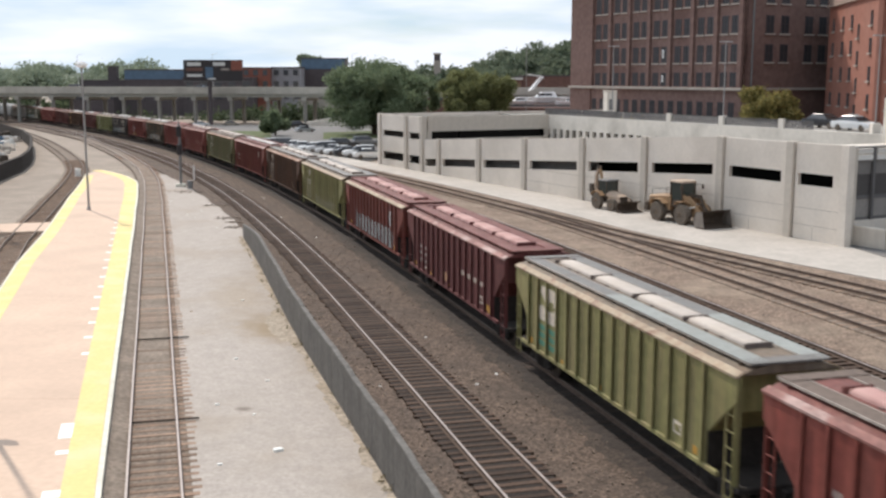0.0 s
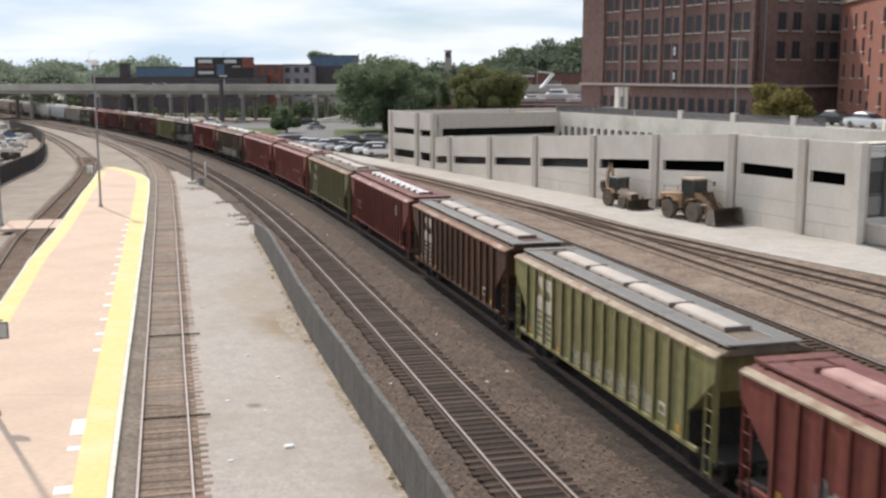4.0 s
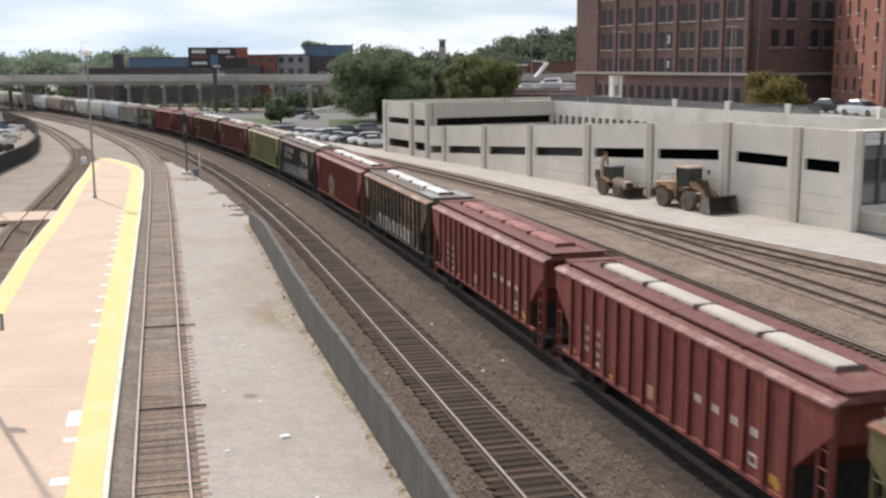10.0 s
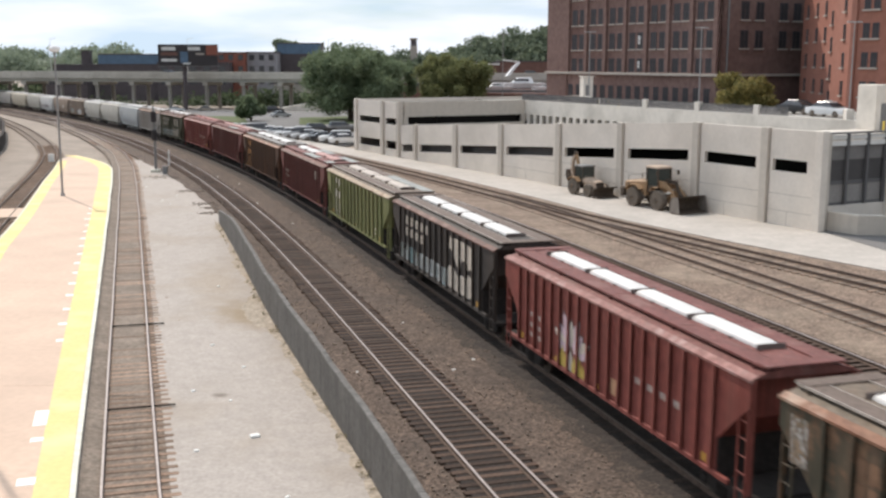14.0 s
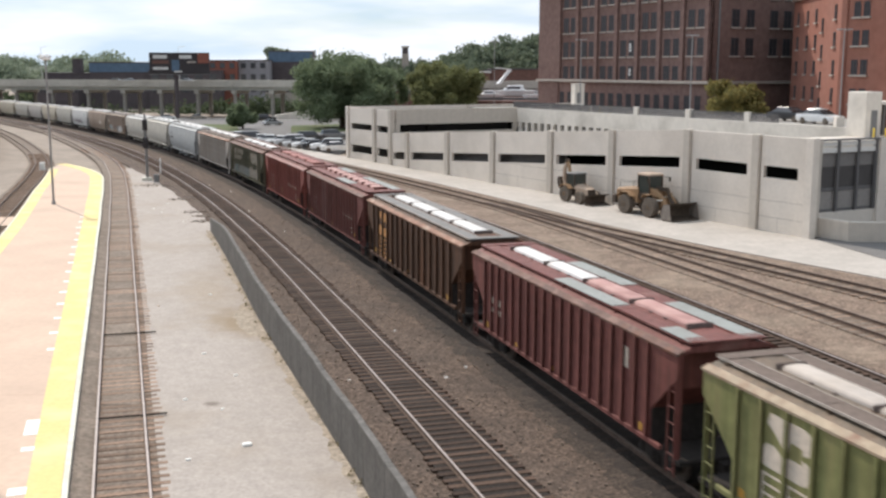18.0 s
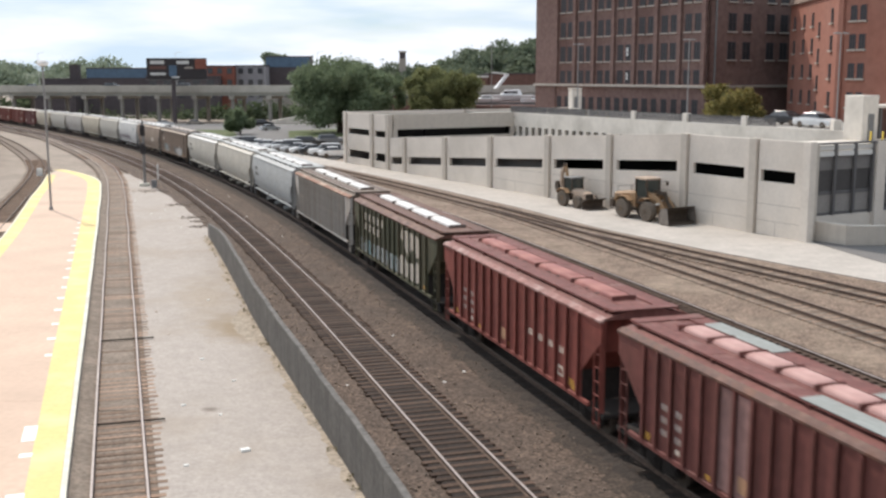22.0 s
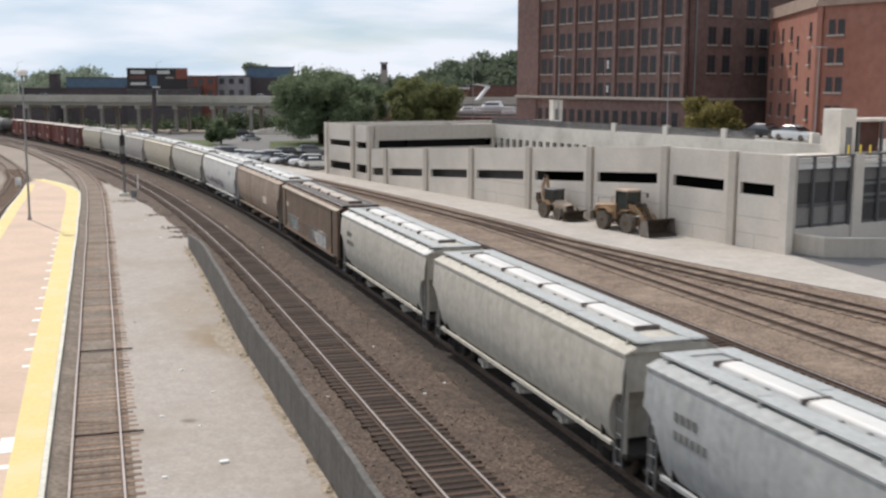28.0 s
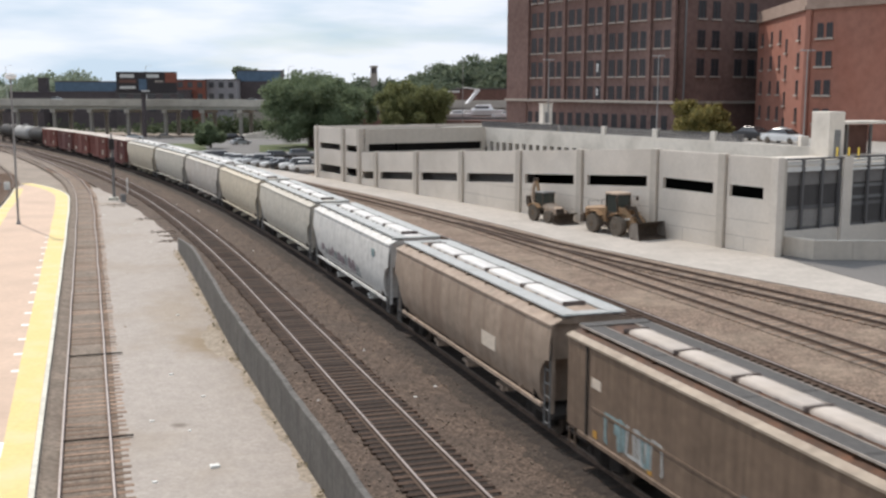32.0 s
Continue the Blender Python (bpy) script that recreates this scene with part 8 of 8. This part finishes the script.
for sy in (-1, 1):
    part("fender", Shape().loft([[(x, sy * 0.75, z), (x, sy * 1.3, z), (x, sy * 1.3, z + 0.06), (x, sy * 0.75, z + 0.06)] for x, z in ((-2.6, 1.35), (-2.2, 1.72), (-1.3, 1.76), (-0.8, 1.45))]), M["cat_yellow"], ld)
    part("front_fender", Shape().loft([[(x, sy * 0.75, z), (x, sy * 1.3, z), (x, sy * 1.3, z + 0.05), (x, sy * 0.75, z + 0.05)] for x, z in ((0.45, 1.5), (0.75, 1.75), (1.4, 1.8))]), M["cat_yellow"], ld)
    arm = Shape().loft([[(x, sy * 0.5 - 0.09, z - 0.2), (x, sy * 0.5 + 0.09, z - 0.2), (x, sy * 0.5 + 0.09, z + 0.2), (x, sy * 0.5 - 0.09, z + 0.2)] for x, z in ((0.75, 2.1), (1.9, 1.75), (2.7, 1.0), (3.02, 0.65))])
    part("lift_arm", arm, M["cat_yellow"], ld)
    part("lift_cylinder", Shape().tube((0.9, sy * 0.62, 1.2), (2.3, sy * 0.62, 1.45), 0.07), M["steel_pale"], ld)
part("tilt_linkage", Shape().loft([[(x, -0.12, z - 0.15), (x, 0.12, z - 0.15), (x, 0.12, z + 0.15), (x, -0.12, z + 0.15)] for x, z in ((1.0, 2.25), (2.2, 2.25), (2.55, 1.5), (3.1, 0.95))]), M["mud_steel"], ld)
bk = [(3.15, 0.25), (3.05, 0.7), (3.3, 1.25), (4.05, 1.38), (4.02, 1.3), (3.42, 1.12), (3.22, 0.7), (3.32, 0.3), (4.4, 0.06), (4.4, 0.0), (3.4, 0.0)]
part("bucket", Shape().loft([[(x, y, z) for x, z in bk] for y in (-1.42, 1.42)]), M["mud_steel"], ld, "dark muddy bucket")
for sy in (-1.4, 1.4):
    part("bucket_side", Shape().loft([[(x, sy - 0.025, z) for x, z in ((3.2, 0.1), (3.2, 0.8), (3.4, 1.25), (4.05, 1.35), (4.3, 0.1))], [(x, sy + 0.025, z) for x, z in ((3.2, 0.1), (3.2, 0.8), (3.4, 1.25), (4.05, 1.35), (4.3, 0.1))]]), M["worn_steel"], ld, "worn pale bucket side")
cab = part("cab", Shape().box(0.05, 0, 1.25, 1.4, 1.3, 0.55, 0, 0.04), M["mud_steel"], ld)
for x in (-0.65, 0.75):
    for y in (-0.65, 0.65):
        part("cab_post", Shape().box(x, y, 1.8, 0.1, 0.1, 1.42), M["mud_steel"], cab)
part("cab_window", Shape().box(0.05, 0, 1.83, 1.34, 1.24, 1.38), M["cab_glass"], cab, "tinted cab windows")
part("cab_roof", Shape().box(0.05, 0, 3.22, 1.62, 1.5, 0.16, 0, 0.06), M["stone_tan"], cab, "pale dusty cab roof")
for sy in (-1, 1):
    part("mirror", Shape().tube((0.8, sy * 0.75, 3.1), (1.15, sy * 1.05, 3.05), 0.02).box(1.15, sy * 1.08, 2.75, 0.06, 0.2, 0.34), M["mud_steel"], cab)
part("exhaust", Shape().tube((-1.1, 0.35, 2.2), (-1.1, 0.35, 2.95), 0.07), M["mud_steel"], ld)
part("step", Shape().box(-0.3, -1.1, 0.6, 0.5, 0.25, 0.06).box(-0.3, -1.1, 0.95, 0.5, 0.25, 0.06).box(-0.52, -1.1, 0.6, 0.04, 0.1, 0.7), M["mud_steel"], ld)

bh = tagged(base("backhoe_loader", *machine_pose(24.4, -1.75)), "dusty tan backhoe loader with its rear arm folded up", "backhoe")
for x, r in ((-0.9, 0.72), (1.25, 0.55)):
    for sy in (-1, 1):
        wheel(bh, x, sy * 0.85, r, 0.42, "hub")
part("hood", Shape().loft([[(x, -w, a), (x, -w, b - 0.1), (x, -w + 0.12, b), (x, w - 0.12, b), (x, w, b - 0.1), (x, w, a)] for x, w, a, b in ((0.1, 0.5, 0.8, 1.62), (1.2, 0.45, 0.8, 1.42), (1.75, 0.42, 0.8, 1.28))]), M["stone_tan"], bh, "dusty cream hood")
part("frame", Shape().box(0.2, 0, 0.55, 3.6, 0.7, 0.4, 0, 0.05), M["mud_steel"], bh)
part("grille", Shape().box(1.78, 0, 0.75, 0.08, 0.75, 0.5), M["mud_steel"], bh)
cab = part("cab", Shape().box(-0.55, 0, 0.95, 1.2, 1.2, 0.4, 0, 0.04), M["mud_steel"], bh)
for x in (-1.12, 0.02):
    for y in (-0.6, 0.6):
        part("cab_post", Shape().box(x, y, 1.3, 0.08, 0.08, 1.2), M["mud_steel"], cab)
part("cab_window", Shape().box(-0.55, 0, 1.34, 1.1, 1.16, 1.16), M["cab_glass"], cab, "tinted cab windows")
part("cab_roof", Shape().box(-0.5, 0, 2.5, 1.4, 1.35, 0.11, 0, 0.04), M["steel_grey"], cab, "grey dusty cab roof")
for sy in (-1, 1):
    part("loader_arm", Shape().loft([[(x, sy * 0.55 - 0.07, z - 0.13), (x, sy * 0.55 + 0.07, z - 0.13), (x, sy * 0.55 + 0.07, z + 0.13), (x, sy * 0.55 - 0.07, z + 0.13)] for x, z in ((0.0, 1.35), (1.3, 1.2), (1.9, 0.75), (2.08, 0.5))]), M["stone_tan"], bh)
    part("rear_fender", Shape().loft([[(x, sy * 0.6, z), (x, sy * 1.08, z), (x, sy * 1.08, z + 0.05), (x, sy * 0.6, z + 0.05)] for x, z in ((-1.7, 1.2), (-1.3, 1.52), (-0.6, 1.52), (-0.15, 1.2))]), M["cat_yellow"], bh)
part("bucket", Shape().loft([[(x, y, z) for x, z in ((2.15, 0.15), (2.1, 0.5), (2.3, 0.85), (2.85, 0.95), (2.82, 0.88), (2.4, 0.75), (2.26, 0.5), (2.3, 0.2), (3.1, 0.04), (3.1, 0.0), (2.3, 0.0))] for y in (-1.1, 1.1)]), M["mud_steel"], bh, "dark muddy front bucket")
part("boom", Shape().loft([[(x - 0.13, -0.13, z), (x + 0.13, -0.13, z), (x + 0.13, 0.13, z), (x - 0.13, 0.13, z)] for x, z in ((-1.75, 0.75), (-2.35, 1.8), (-2.3, 2.8), (-1.85, 3.6))]), M["stone_tan"], bh, "raised dusty backhoe boom")
part("dipper_stick", Shape().loft([[(x - 0.11, -0.1, z), (x + 0.11, -0.1, z), (x + 0.11, 0.1, z), (x - 0.11, 0.1, z)] for x, z in ((-2.0, 3.65), (-1.65, 3.2), (-1.5, 2.5), (-1.75, 1.7))]), M["cat_yellow"], bh, "folded dipper stick")
part("pivot", Shape().tube((-1.9, -0.16, 3.55), (-1.9, 0.16, 3.55), 0.16, 0.16, 12), M["mud_steel"], bh)
part("rear_bucket", Shape().loft([[(x, y, z) for x, z in ((-2.95, 2.05), (-2.55, 2.0), (-2.4, 1.5), (-2.5, 1.05), (-2.8, 1.1), (-3.0, 1.5))] for y in (-0.32, 0.32)]), M["mud_steel"], bh)
part("boom_cylinder", Shape().tube((-1.6, 0, 1.1), (-1.75, 0, 2.6), 0.06), M["steel_pale"], bh)
for sy in (-1, 1):
    part("stabilizer", Shape().tube((-1.7, sy * 0.4, 0.7), (-1.8, sy * 1.0, 1.35), 0.09), M["mud_steel"], bh)


# ---- station lamps, sign and signal ----
def platform_lamp(x, y, h, z, label):
    lamp = tagged(base("platform_lamp", x, y, z), label, "street lamp", "platform lamps")
    part("shoe", Shape().tube((0, 0, 0), (0, 0, 0.3), 0.2, 0.13, 12), M["pole_grey"], lamp)
    part("pole", Shape().tube((0, 0, 0.25), (0, 0, h), 0.1, 0.075, 10), M["pole_grey"], lamp, smooth=True)
    part("lamp_head", Shape().sphere(0, 0, h + 0.22, 0.5, 0.5, 0.27, 14, 8), M["globe"], lamp, "round white lamp globe", smooth=True)
    part("collar", Shape().tube((0, 0, h - 0.1), (0, 0, h + 0.06), 0.16, 0.2, 10), M["steel_grey"], lamp)
    return lamp


platform_lamp(-28.75, 90.7, 11.9, 0.2, "tall grey lamp post with a white globe on the platform")
platform_lamp(-34.4, 83.7, 11.6, -0.42, "tall grey lamp post with a white globe in the yard")
lamp = platform_lamp(-14.75, 34.35, 11.9, 0.2, "tall grey lamp post with a platform sign")
part("sign_panel", Shape().box(0.34, -0.05, 2.62, 0.62, 0.05, 0.56, 0, 0.012), M["steel_grey"], lamp, "grey sign back with a dark frame")
part("sign_face", Shape().box(0.34, -0.082, 2.67, 0.52, 0.012, 0.46), M["steel_pale"], lamp)
part("sign_arm", Shape().box(0.2, 0, 3.2, 0.5, 0.05, 0.05).box(0.2, 0, 2.58, 0.5, 0.05, 0.05), M["steel_grey"], lamp)

sg = tagged(base("railway_signal", -26.2, 113.6, -0.15), "dark railway signal mast with two black heads", "signal")
part("footing", Shape().box(0, 0, -0.2, 0.9, 0.9, 0.5, 0, 0.04), M["platform_side"], sg)
part("mast", Shape().tube((0, 0, 0.3), (0, 0, 6.9), 0.1, 0.09), M["steel_grey"], sg)
for z in (5.4, 3.5):
    hd = part("signal_head", Shape().box(0, -0.05, z - 0.15, 0.5, 0.35, 1.1, 0, 0.06), M["board_dark"], sg, "black signal head with hooded lenses")
    for k in range(3):
        part("hood", Shape().tube((0, -0.2, z + 0.1 + 0.3 * k), (0, -0.42, z + 0.1 + 0.3 * k), 0.1, 0.1, 10), M["board_dark"], hd)
part("ladder", ladder_shape(5.2, 12), M["steel_grey"], sg, m=Matrix.Translation((0.05, 0.35, 0.2)))
bx = tagged(part("relay_box", Shape().box(0, 0, 0, 0.5, 0.4, 0.7, 0, 0.03).box(0, 0, 0.7, 0.56, 0.46, 0.05), M["steel_grey"]), "small grey relay box beside the signal", "relay box")
bx.location = (-24.9, 112.2, -0.15)
ps = tagged(part("marker_post", Shape().box(0, 0, 0, 0.14, 0.14, 1.7, 0, 0.02), M["white_line"]), "white painted marker post beside the track", "post")
ps.location = (-26.6, 122.0, -0.25)
bs = tagged(part("bumper_box", Shape().box(0, 0, 0, 0.55, 0.5, 0.9, 0, 0.03), M["white_line"]), "small white box at the platform's end", "box")
bs.location = (-41.0, 126.0, -0.2)

# ---- left yard: curved dark wall round a storage pit with pale clutter ----
LW = [(-43.5, 99.0), (-46.0, 108.5), (-48.5, 121.0), (-51.0, 135.0), (-54.0, 146.0), (-58.0, 158.0), (-66.0, 180.0), (-76.0, 203.0), (-92.0, 232.0)]
yw = tagged(base("yard_wall"), "curved dark concrete yard wall beside the station track", "wall", "", "structure")
for (ax, ay), (bx2, by2) in zip(LW, LW[1:]):
    dx, dy = bx2 - ax, by2 - ay
    L = math.hypot(dx, dy)
    n = max(1, round(L / 5))
    for i in range(n):
        p0, p1 = (i + 0.005) / n, (i + 0.995) / n
        ox, oy = -dy / L * 0.22, dx / L * 0.22
        q = [(ax + dx * p0 + ox, ay + dy * p0 + oy), (ax + dx * p1 + ox, ay + dy * p1 + oy), (ax + dx * p1 - ox, ay + dy * p1 - oy), (ax + dx * p0 - ox, ay + dy * p0 - oy)]
        part("wall_panel", Shape().prism(q, -0.6, 1.5), M["bed"], yw)
for i in range(9):
    k = i / 8
    paint_name = ("paint_white", "paint_silver", "paint_white", "paint_grey")[i % 4]
    vehicle("suv" if i % 3 else "sedan", paint_name, f"{NAMES[paint_name]} car parked behind the yard wall", -56 - 26 * k + rnd.uniform(-1, 1), 128 + 66 * k, -0.42, 1.2 + rnd.uniform(-0.2, 0.2), "cars behind the yard wall")
for i in range(14):
    heap = Shape()
    for k in range(6):
        heap.box(rnd.uniform(-1.2, 1.2), rnd.uniform(-1.2, 1.2), 0, rnd.uniform(0.5, 1.4), rnd.uniform(0.4, 1.2), rnd.uniform(0.3, 0.9), rnd.uniform(0, 3), 0.05)
    hp = tagged(part("rubble_heap", heap, M[("stone", "louvre", "garage", "steel_grey")[i % 4]]), "pale heap of rubble and boards behind the wall", "rubble", "rubble heaps", "stuff")
    hp.location = (-53 - 1.9 * i + rnd.uniform(-2, 1), 122 + 6.2 * i, -0.42)

for i, (x, y) in enumerate(((-91.0, 223.0), (-93.0, 231.0), (-84.0, 212.0), (-76.5, 187.0), (-71.0, 177.0), (-68.0, 174.0), (-72.0, 186.0), (-63.0, 155.0), (-59.5, 149.0), (-56.5, 137.0), (-80.0, 200.0), (-66.0, 165.0))):
    pile = Shape()
    for k in range(9):
        pile.box(rnd.uniform(-1.6, 1.6), rnd.uniform(-1.6, 1.6), 0, rnd.uniform(0.3, 1.7), rnd.uniform(0.2, 0.8), rnd.uniform(0.2, 1.2), rnd.uniform(0, 3), 0.04)
    hp = tagged(part("scrap_pile", pile, M[("louvre", "steel_pale", "mud_steel", "stone", "blue_roof", "garage")[i % 6]]), "pile of pale boards and scrap behind the wall", "scrap", "scrap piles", "stuff")
    hp.location = (x, y, -0.42)

# ---- boats and trailers behind the garage ----
em = Shape().prism([(9, 219), (60, 212), (60, 262), (9, 262)], -0.4, 5.1)
tagged(part("embankment", em, M["brick_mid"]), "raised brown bank behind the garage", "bank", "", "structure")
for x, y, sc, turn in ((24.4, 226, 1.3, 0.05), (18.9, 223, 0.85, 0.1), (29.4, 222, 0.8, -0.2)):
    bt = tagged(base("motor_boat", x, y, 5.1, turn), "white motor boat on a trailer", "boat", "boats behind the garage")
    part("hull", Shape().loft([[(px * sc, -w * sc, 1.5 * sc), (px * sc, -w * 0.7 * sc, 0.7 * sc), (px * sc, 0, 0.45 * sc + 0.1 * abs(px) * 0.1), (px * sc, w * 0.7 * sc, 0.7 * sc), (px * sc, w * sc, 1.5 * sc)] for px, w in ((-4.2, 0.15), (-3.2, 0.8), (-1.5, 1.25), (1.5, 1.35), (3.6, 1.25))]), M["white_paint"], bt)
    part("deckhouse", Shape().loft([[(px * sc, -0.9 * sc, 1.5 * sc), (px * sc, -0.8 * sc, hz * sc), (px * sc, 0.8 * sc, hz * sc), (px * sc, 0.9 * sc, 1.5 * sc)] for px, hz in ((-1.6, 1.55), (-0.7, 2.3), (1.4, 2.4), (1.8, 1.6))]), M["white_paint"], bt)
    part("windscreen", Shape().box(-0.1 * sc, 0, 1.75 * sc, 2.2 * sc, 1.75 * sc, 0.35 * sc), M["window"], bt, "dark cabin windows")
    if sc == 1.3:
        part("radar_arch", Shape().loft([[(px, -1.2, z), (px + 0.7, -1.2, z + 0.1), (px + 0.7, 1.2, z + 0.1), (px, 1.2, z)] for px, z in ((-3.4, 3.3), (-2.2, 4.8), (-1.2, 6.0), (-1.5, 6.25), (-4.0, 6.55))]), M["white_paint"], bt, "white folded arch")
    part("trailer", Shape().box(0, 0, 0, 6.5 * sc, 1.6 * sc, 0.45), M["steel_grey"], bt)

# ---- litter, damp patches and weeds ----
rnd = random.Random(9)
for x, y, r in ((-14.9, 82.5, 0.8), (-16.3, 88.0, 0.95), (-15.6, 85.4, 0.5), (-19.3, 97.0, 0.9), (-24.4, 108.5, 1.3)):
    heap = Shape()
    for i in range(60):
        a, q = rnd.uniform(0, 6.28), r * rnd.random() ** 0.7
        s = rnd.uniform(0.05, 0.16)
        heap.box(x + q * math.cos(a) * 1.5, y + q * math.sin(a) * 1.2, -0.17, s, s * rnd.uniform(0.5, 1), s * 0.4, rnd.uniform(0, 3), s * 0.08)
    tagged(part("cinder_spill", heap, M["ballast_old"]), "dark spill of cinders and rubble on pale gravel", "rubble", "", "stuff")
for i in range(14, 48):
    y = rnd.uniform(26, 112)
    x = main_x(y) + rnd.uniform(-8.6, -4.0) if i < 28 else main_x(y) + rnd.uniform(-2.9, 4)
    s = rnd.uniform(0.05, 0.1)
    sc = Shape().box(0, 0, 0, s * 1.6, s, s * 0.35, rnd.uniform(0, 3), s * 0.1)
    z = -0.165 if i < 28 else -0.24
    o = tagged(part("litter_scrap", sc, M["white_line"] if i % 3 else M["stone_tan"]), "small pale scrap lying on gravel", "litter", "litter scraps")
    o.location = (x, y, z)
for x, y, w in ((-4.71, 32.2, 0.2), (-7.97, 43.25, 0.11), (-7.54, 37.0, 0.1), (-6.2, 40.0, 0.1), (-6.3, 31.0, 0.1), (-10.6, 32.6, 0.1)):
    o = tagged(part("litter_scrap", Shape().box(0, 0, 0, w * 1.5, w, w * 0.4, 0.4, w * 0.1), M["white_line"]), "small white scrap of paper on pale gravel", "litter", "litter scraps")
    o.location = (x, y, -0.168 if x > -10 else -0.11)
stones = Shape()
for i in range(2600):
    y = 24 + 60 * rnd.random() ** 1.5
    x = main_x(y) + rnd.choice((rnd.uniform(-3.2, 4.2), rnd.uniform(8, 13)))
    s = rnd.uniform(0.03, 0.075)
    stones.box(x, y, -0.245 if x > main_x(y) - 4 else -0.2, s, s * rnd.uniform(0.6, 1.2), s * 0.8, rnd.uniform(0, 3))
tagged(part("loose_ballast", stones, M["ballast_old"]), "loose brown ballast stones between the tracks", "gravel", "", "stuff")
# long dark ties that carry switch rods on the platform track
for yv in (34.95, 46.5):
    (x0, q0), (x1, q1) = line("platform_right", yv), line("platform_right", yv + 0.2)
    rod = tagged(part("switch_rod", Shape().box(0.35, 0, -0.1, 2.3, 0.08, 0.05, 0, 0.015), M["bed"]), "dark steel rod lying across the platform track", "rod", "rods across the track")
    rod.matrix_basis = Matrix.Translation((x0, q0, -0.02)) @ Matrix.Rotation(math.atan2(q1 - q0, x1 - x0) - math.pi / 2, 4, "Z")

# brown soil washed against the low wall, and weeds in it
rows = []
for k in range(150):
    yv = 15 + 0.42 * k
    w = 0.18 + 0.16 * math.sin(yv * 0.9) * math.sin(yv * 0.37 + 1) + rnd.uniform(0, 0.3) + 0.8 * math.exp(-((yv - 49) / 2.6) ** 2)
    x = wall_point(yv) - 0.11
    rows.append([(x - max(w, 0.1), yv, -0.166), (x, yv, -0.15), (x, yv, -0.2), (x - max(w, 0.1), yv, -0.2)])
tagged(part("soil_fringe", Shape().loft(rows), M["soil"]), "brown soil washed against the low wall", "ground", "", "structure")
weeds = []
for k in range(60):
    yv = 20 + 57 * rnd.random()
    weeds.append((wall_point(yv) - 0.12 - 0.35 * rnd.random() ** 2, yv, -0.1, 0.1, 0.16, rnd.uniform(0.06, 0.16)))
wd = leaves("weeds", weeds, 900, 0.035, M["weed"], None, 77)
tagged(wd, "sparse dry weeds along the foot of the low wall", "weeds", "", "stuff")


def lay_on_fall():
    """Move everything that stands on the falling ground from its level plan onto it."""
    level = {"parking_garage", "entrance_wall", "parking_lamp", "stair_tower", "elevator_shelter", "bollard", "deck_fence", "brick_warehouse", "red_brick_building", "wheel_loader", "backhoe_loader", "driveway", "camera", "sun"}
    rolling = {car.name for car, *_ in CARS + TRAFFIC}

    def shift(m, grow=True):
        p = m.to_translation()
        k = float(fall_factor(p.x, p.y))
        turn = m.to_3x3().to_4x4()
        return Matrix.Translation(fallen(*p)) @ turn @ (Matrix.Scale(k, 4) if grow else Matrix.Identity(4))

    def bend(me):
        co = np.empty(len(me.vertices) * 3)
        me.vertices.foreach_get("co", co)
        co = co.reshape(-1, 3)
        k = fall_factor(co[:, 0], co[:, 1])[:, None]
        eye = np.array(EYE)
        me.vertices.foreach_set("co", (eye + (co - eye) * k).ravel())
        me.update()

    def placed(ob):
        return ob.matrix_basis.to_translation().length > 1e-6

    roots = [ob for ob in scene.objects if ob.parent is None]
    for ob in roots:
        kind = ob.name.split(".")[0]
        if kind in level or ob.name in rolling:
            continue
        if kind in ("car", "suv"):
            if ob.location.z < 5:
                ob.matrix_basis = shift(ob.matrix_basis, False)
        elif placed(ob):
            ob.matrix_basis = shift(ob.matrix_basis)
        else:
            for piece_ob in [ob, *ob.children]:
                if piece_ob is not ob and placed(piece_ob):
                    piece_ob.matrix_basis = shift(piece_ob.matrix_basis)
                else:
                    if piece_ob.type == "MESH":
                        bend(piece_ob.data)
                    for sub in piece_ob.children if piece_ob is not ob else ():
                        if placed(sub):
                            sub.matrix_basis = shift(sub.matrix_basis)
                        elif sub.type == "MESH":
                            bend(sub.data)


def motions():
    """The train rolls in along the curve and passes beside the bridge; cars drive over the viaduct."""
    times = [0.0] + [0.5 + 1.5 * i for i in range(21)] + [32.0]
    for car, rear, length in CARS:
        walk(car, [(t, car_pose(rear, length, t)) for t in times])
    for car, first, speed, lane in TRAFFIC:
        rows = []
        for t in (0.0, 8.0, 16.0, 24.0, 32.0):
            x, y = via_at(first + speed * t, lane)
            rows.append((t, pose(*fallen(x, y, 7.75), 0, 0, math.degrees(lane_turn) + (0 if speed > 0 else 180))))
        walk(car, rows)


lay_on_fall()
motions()
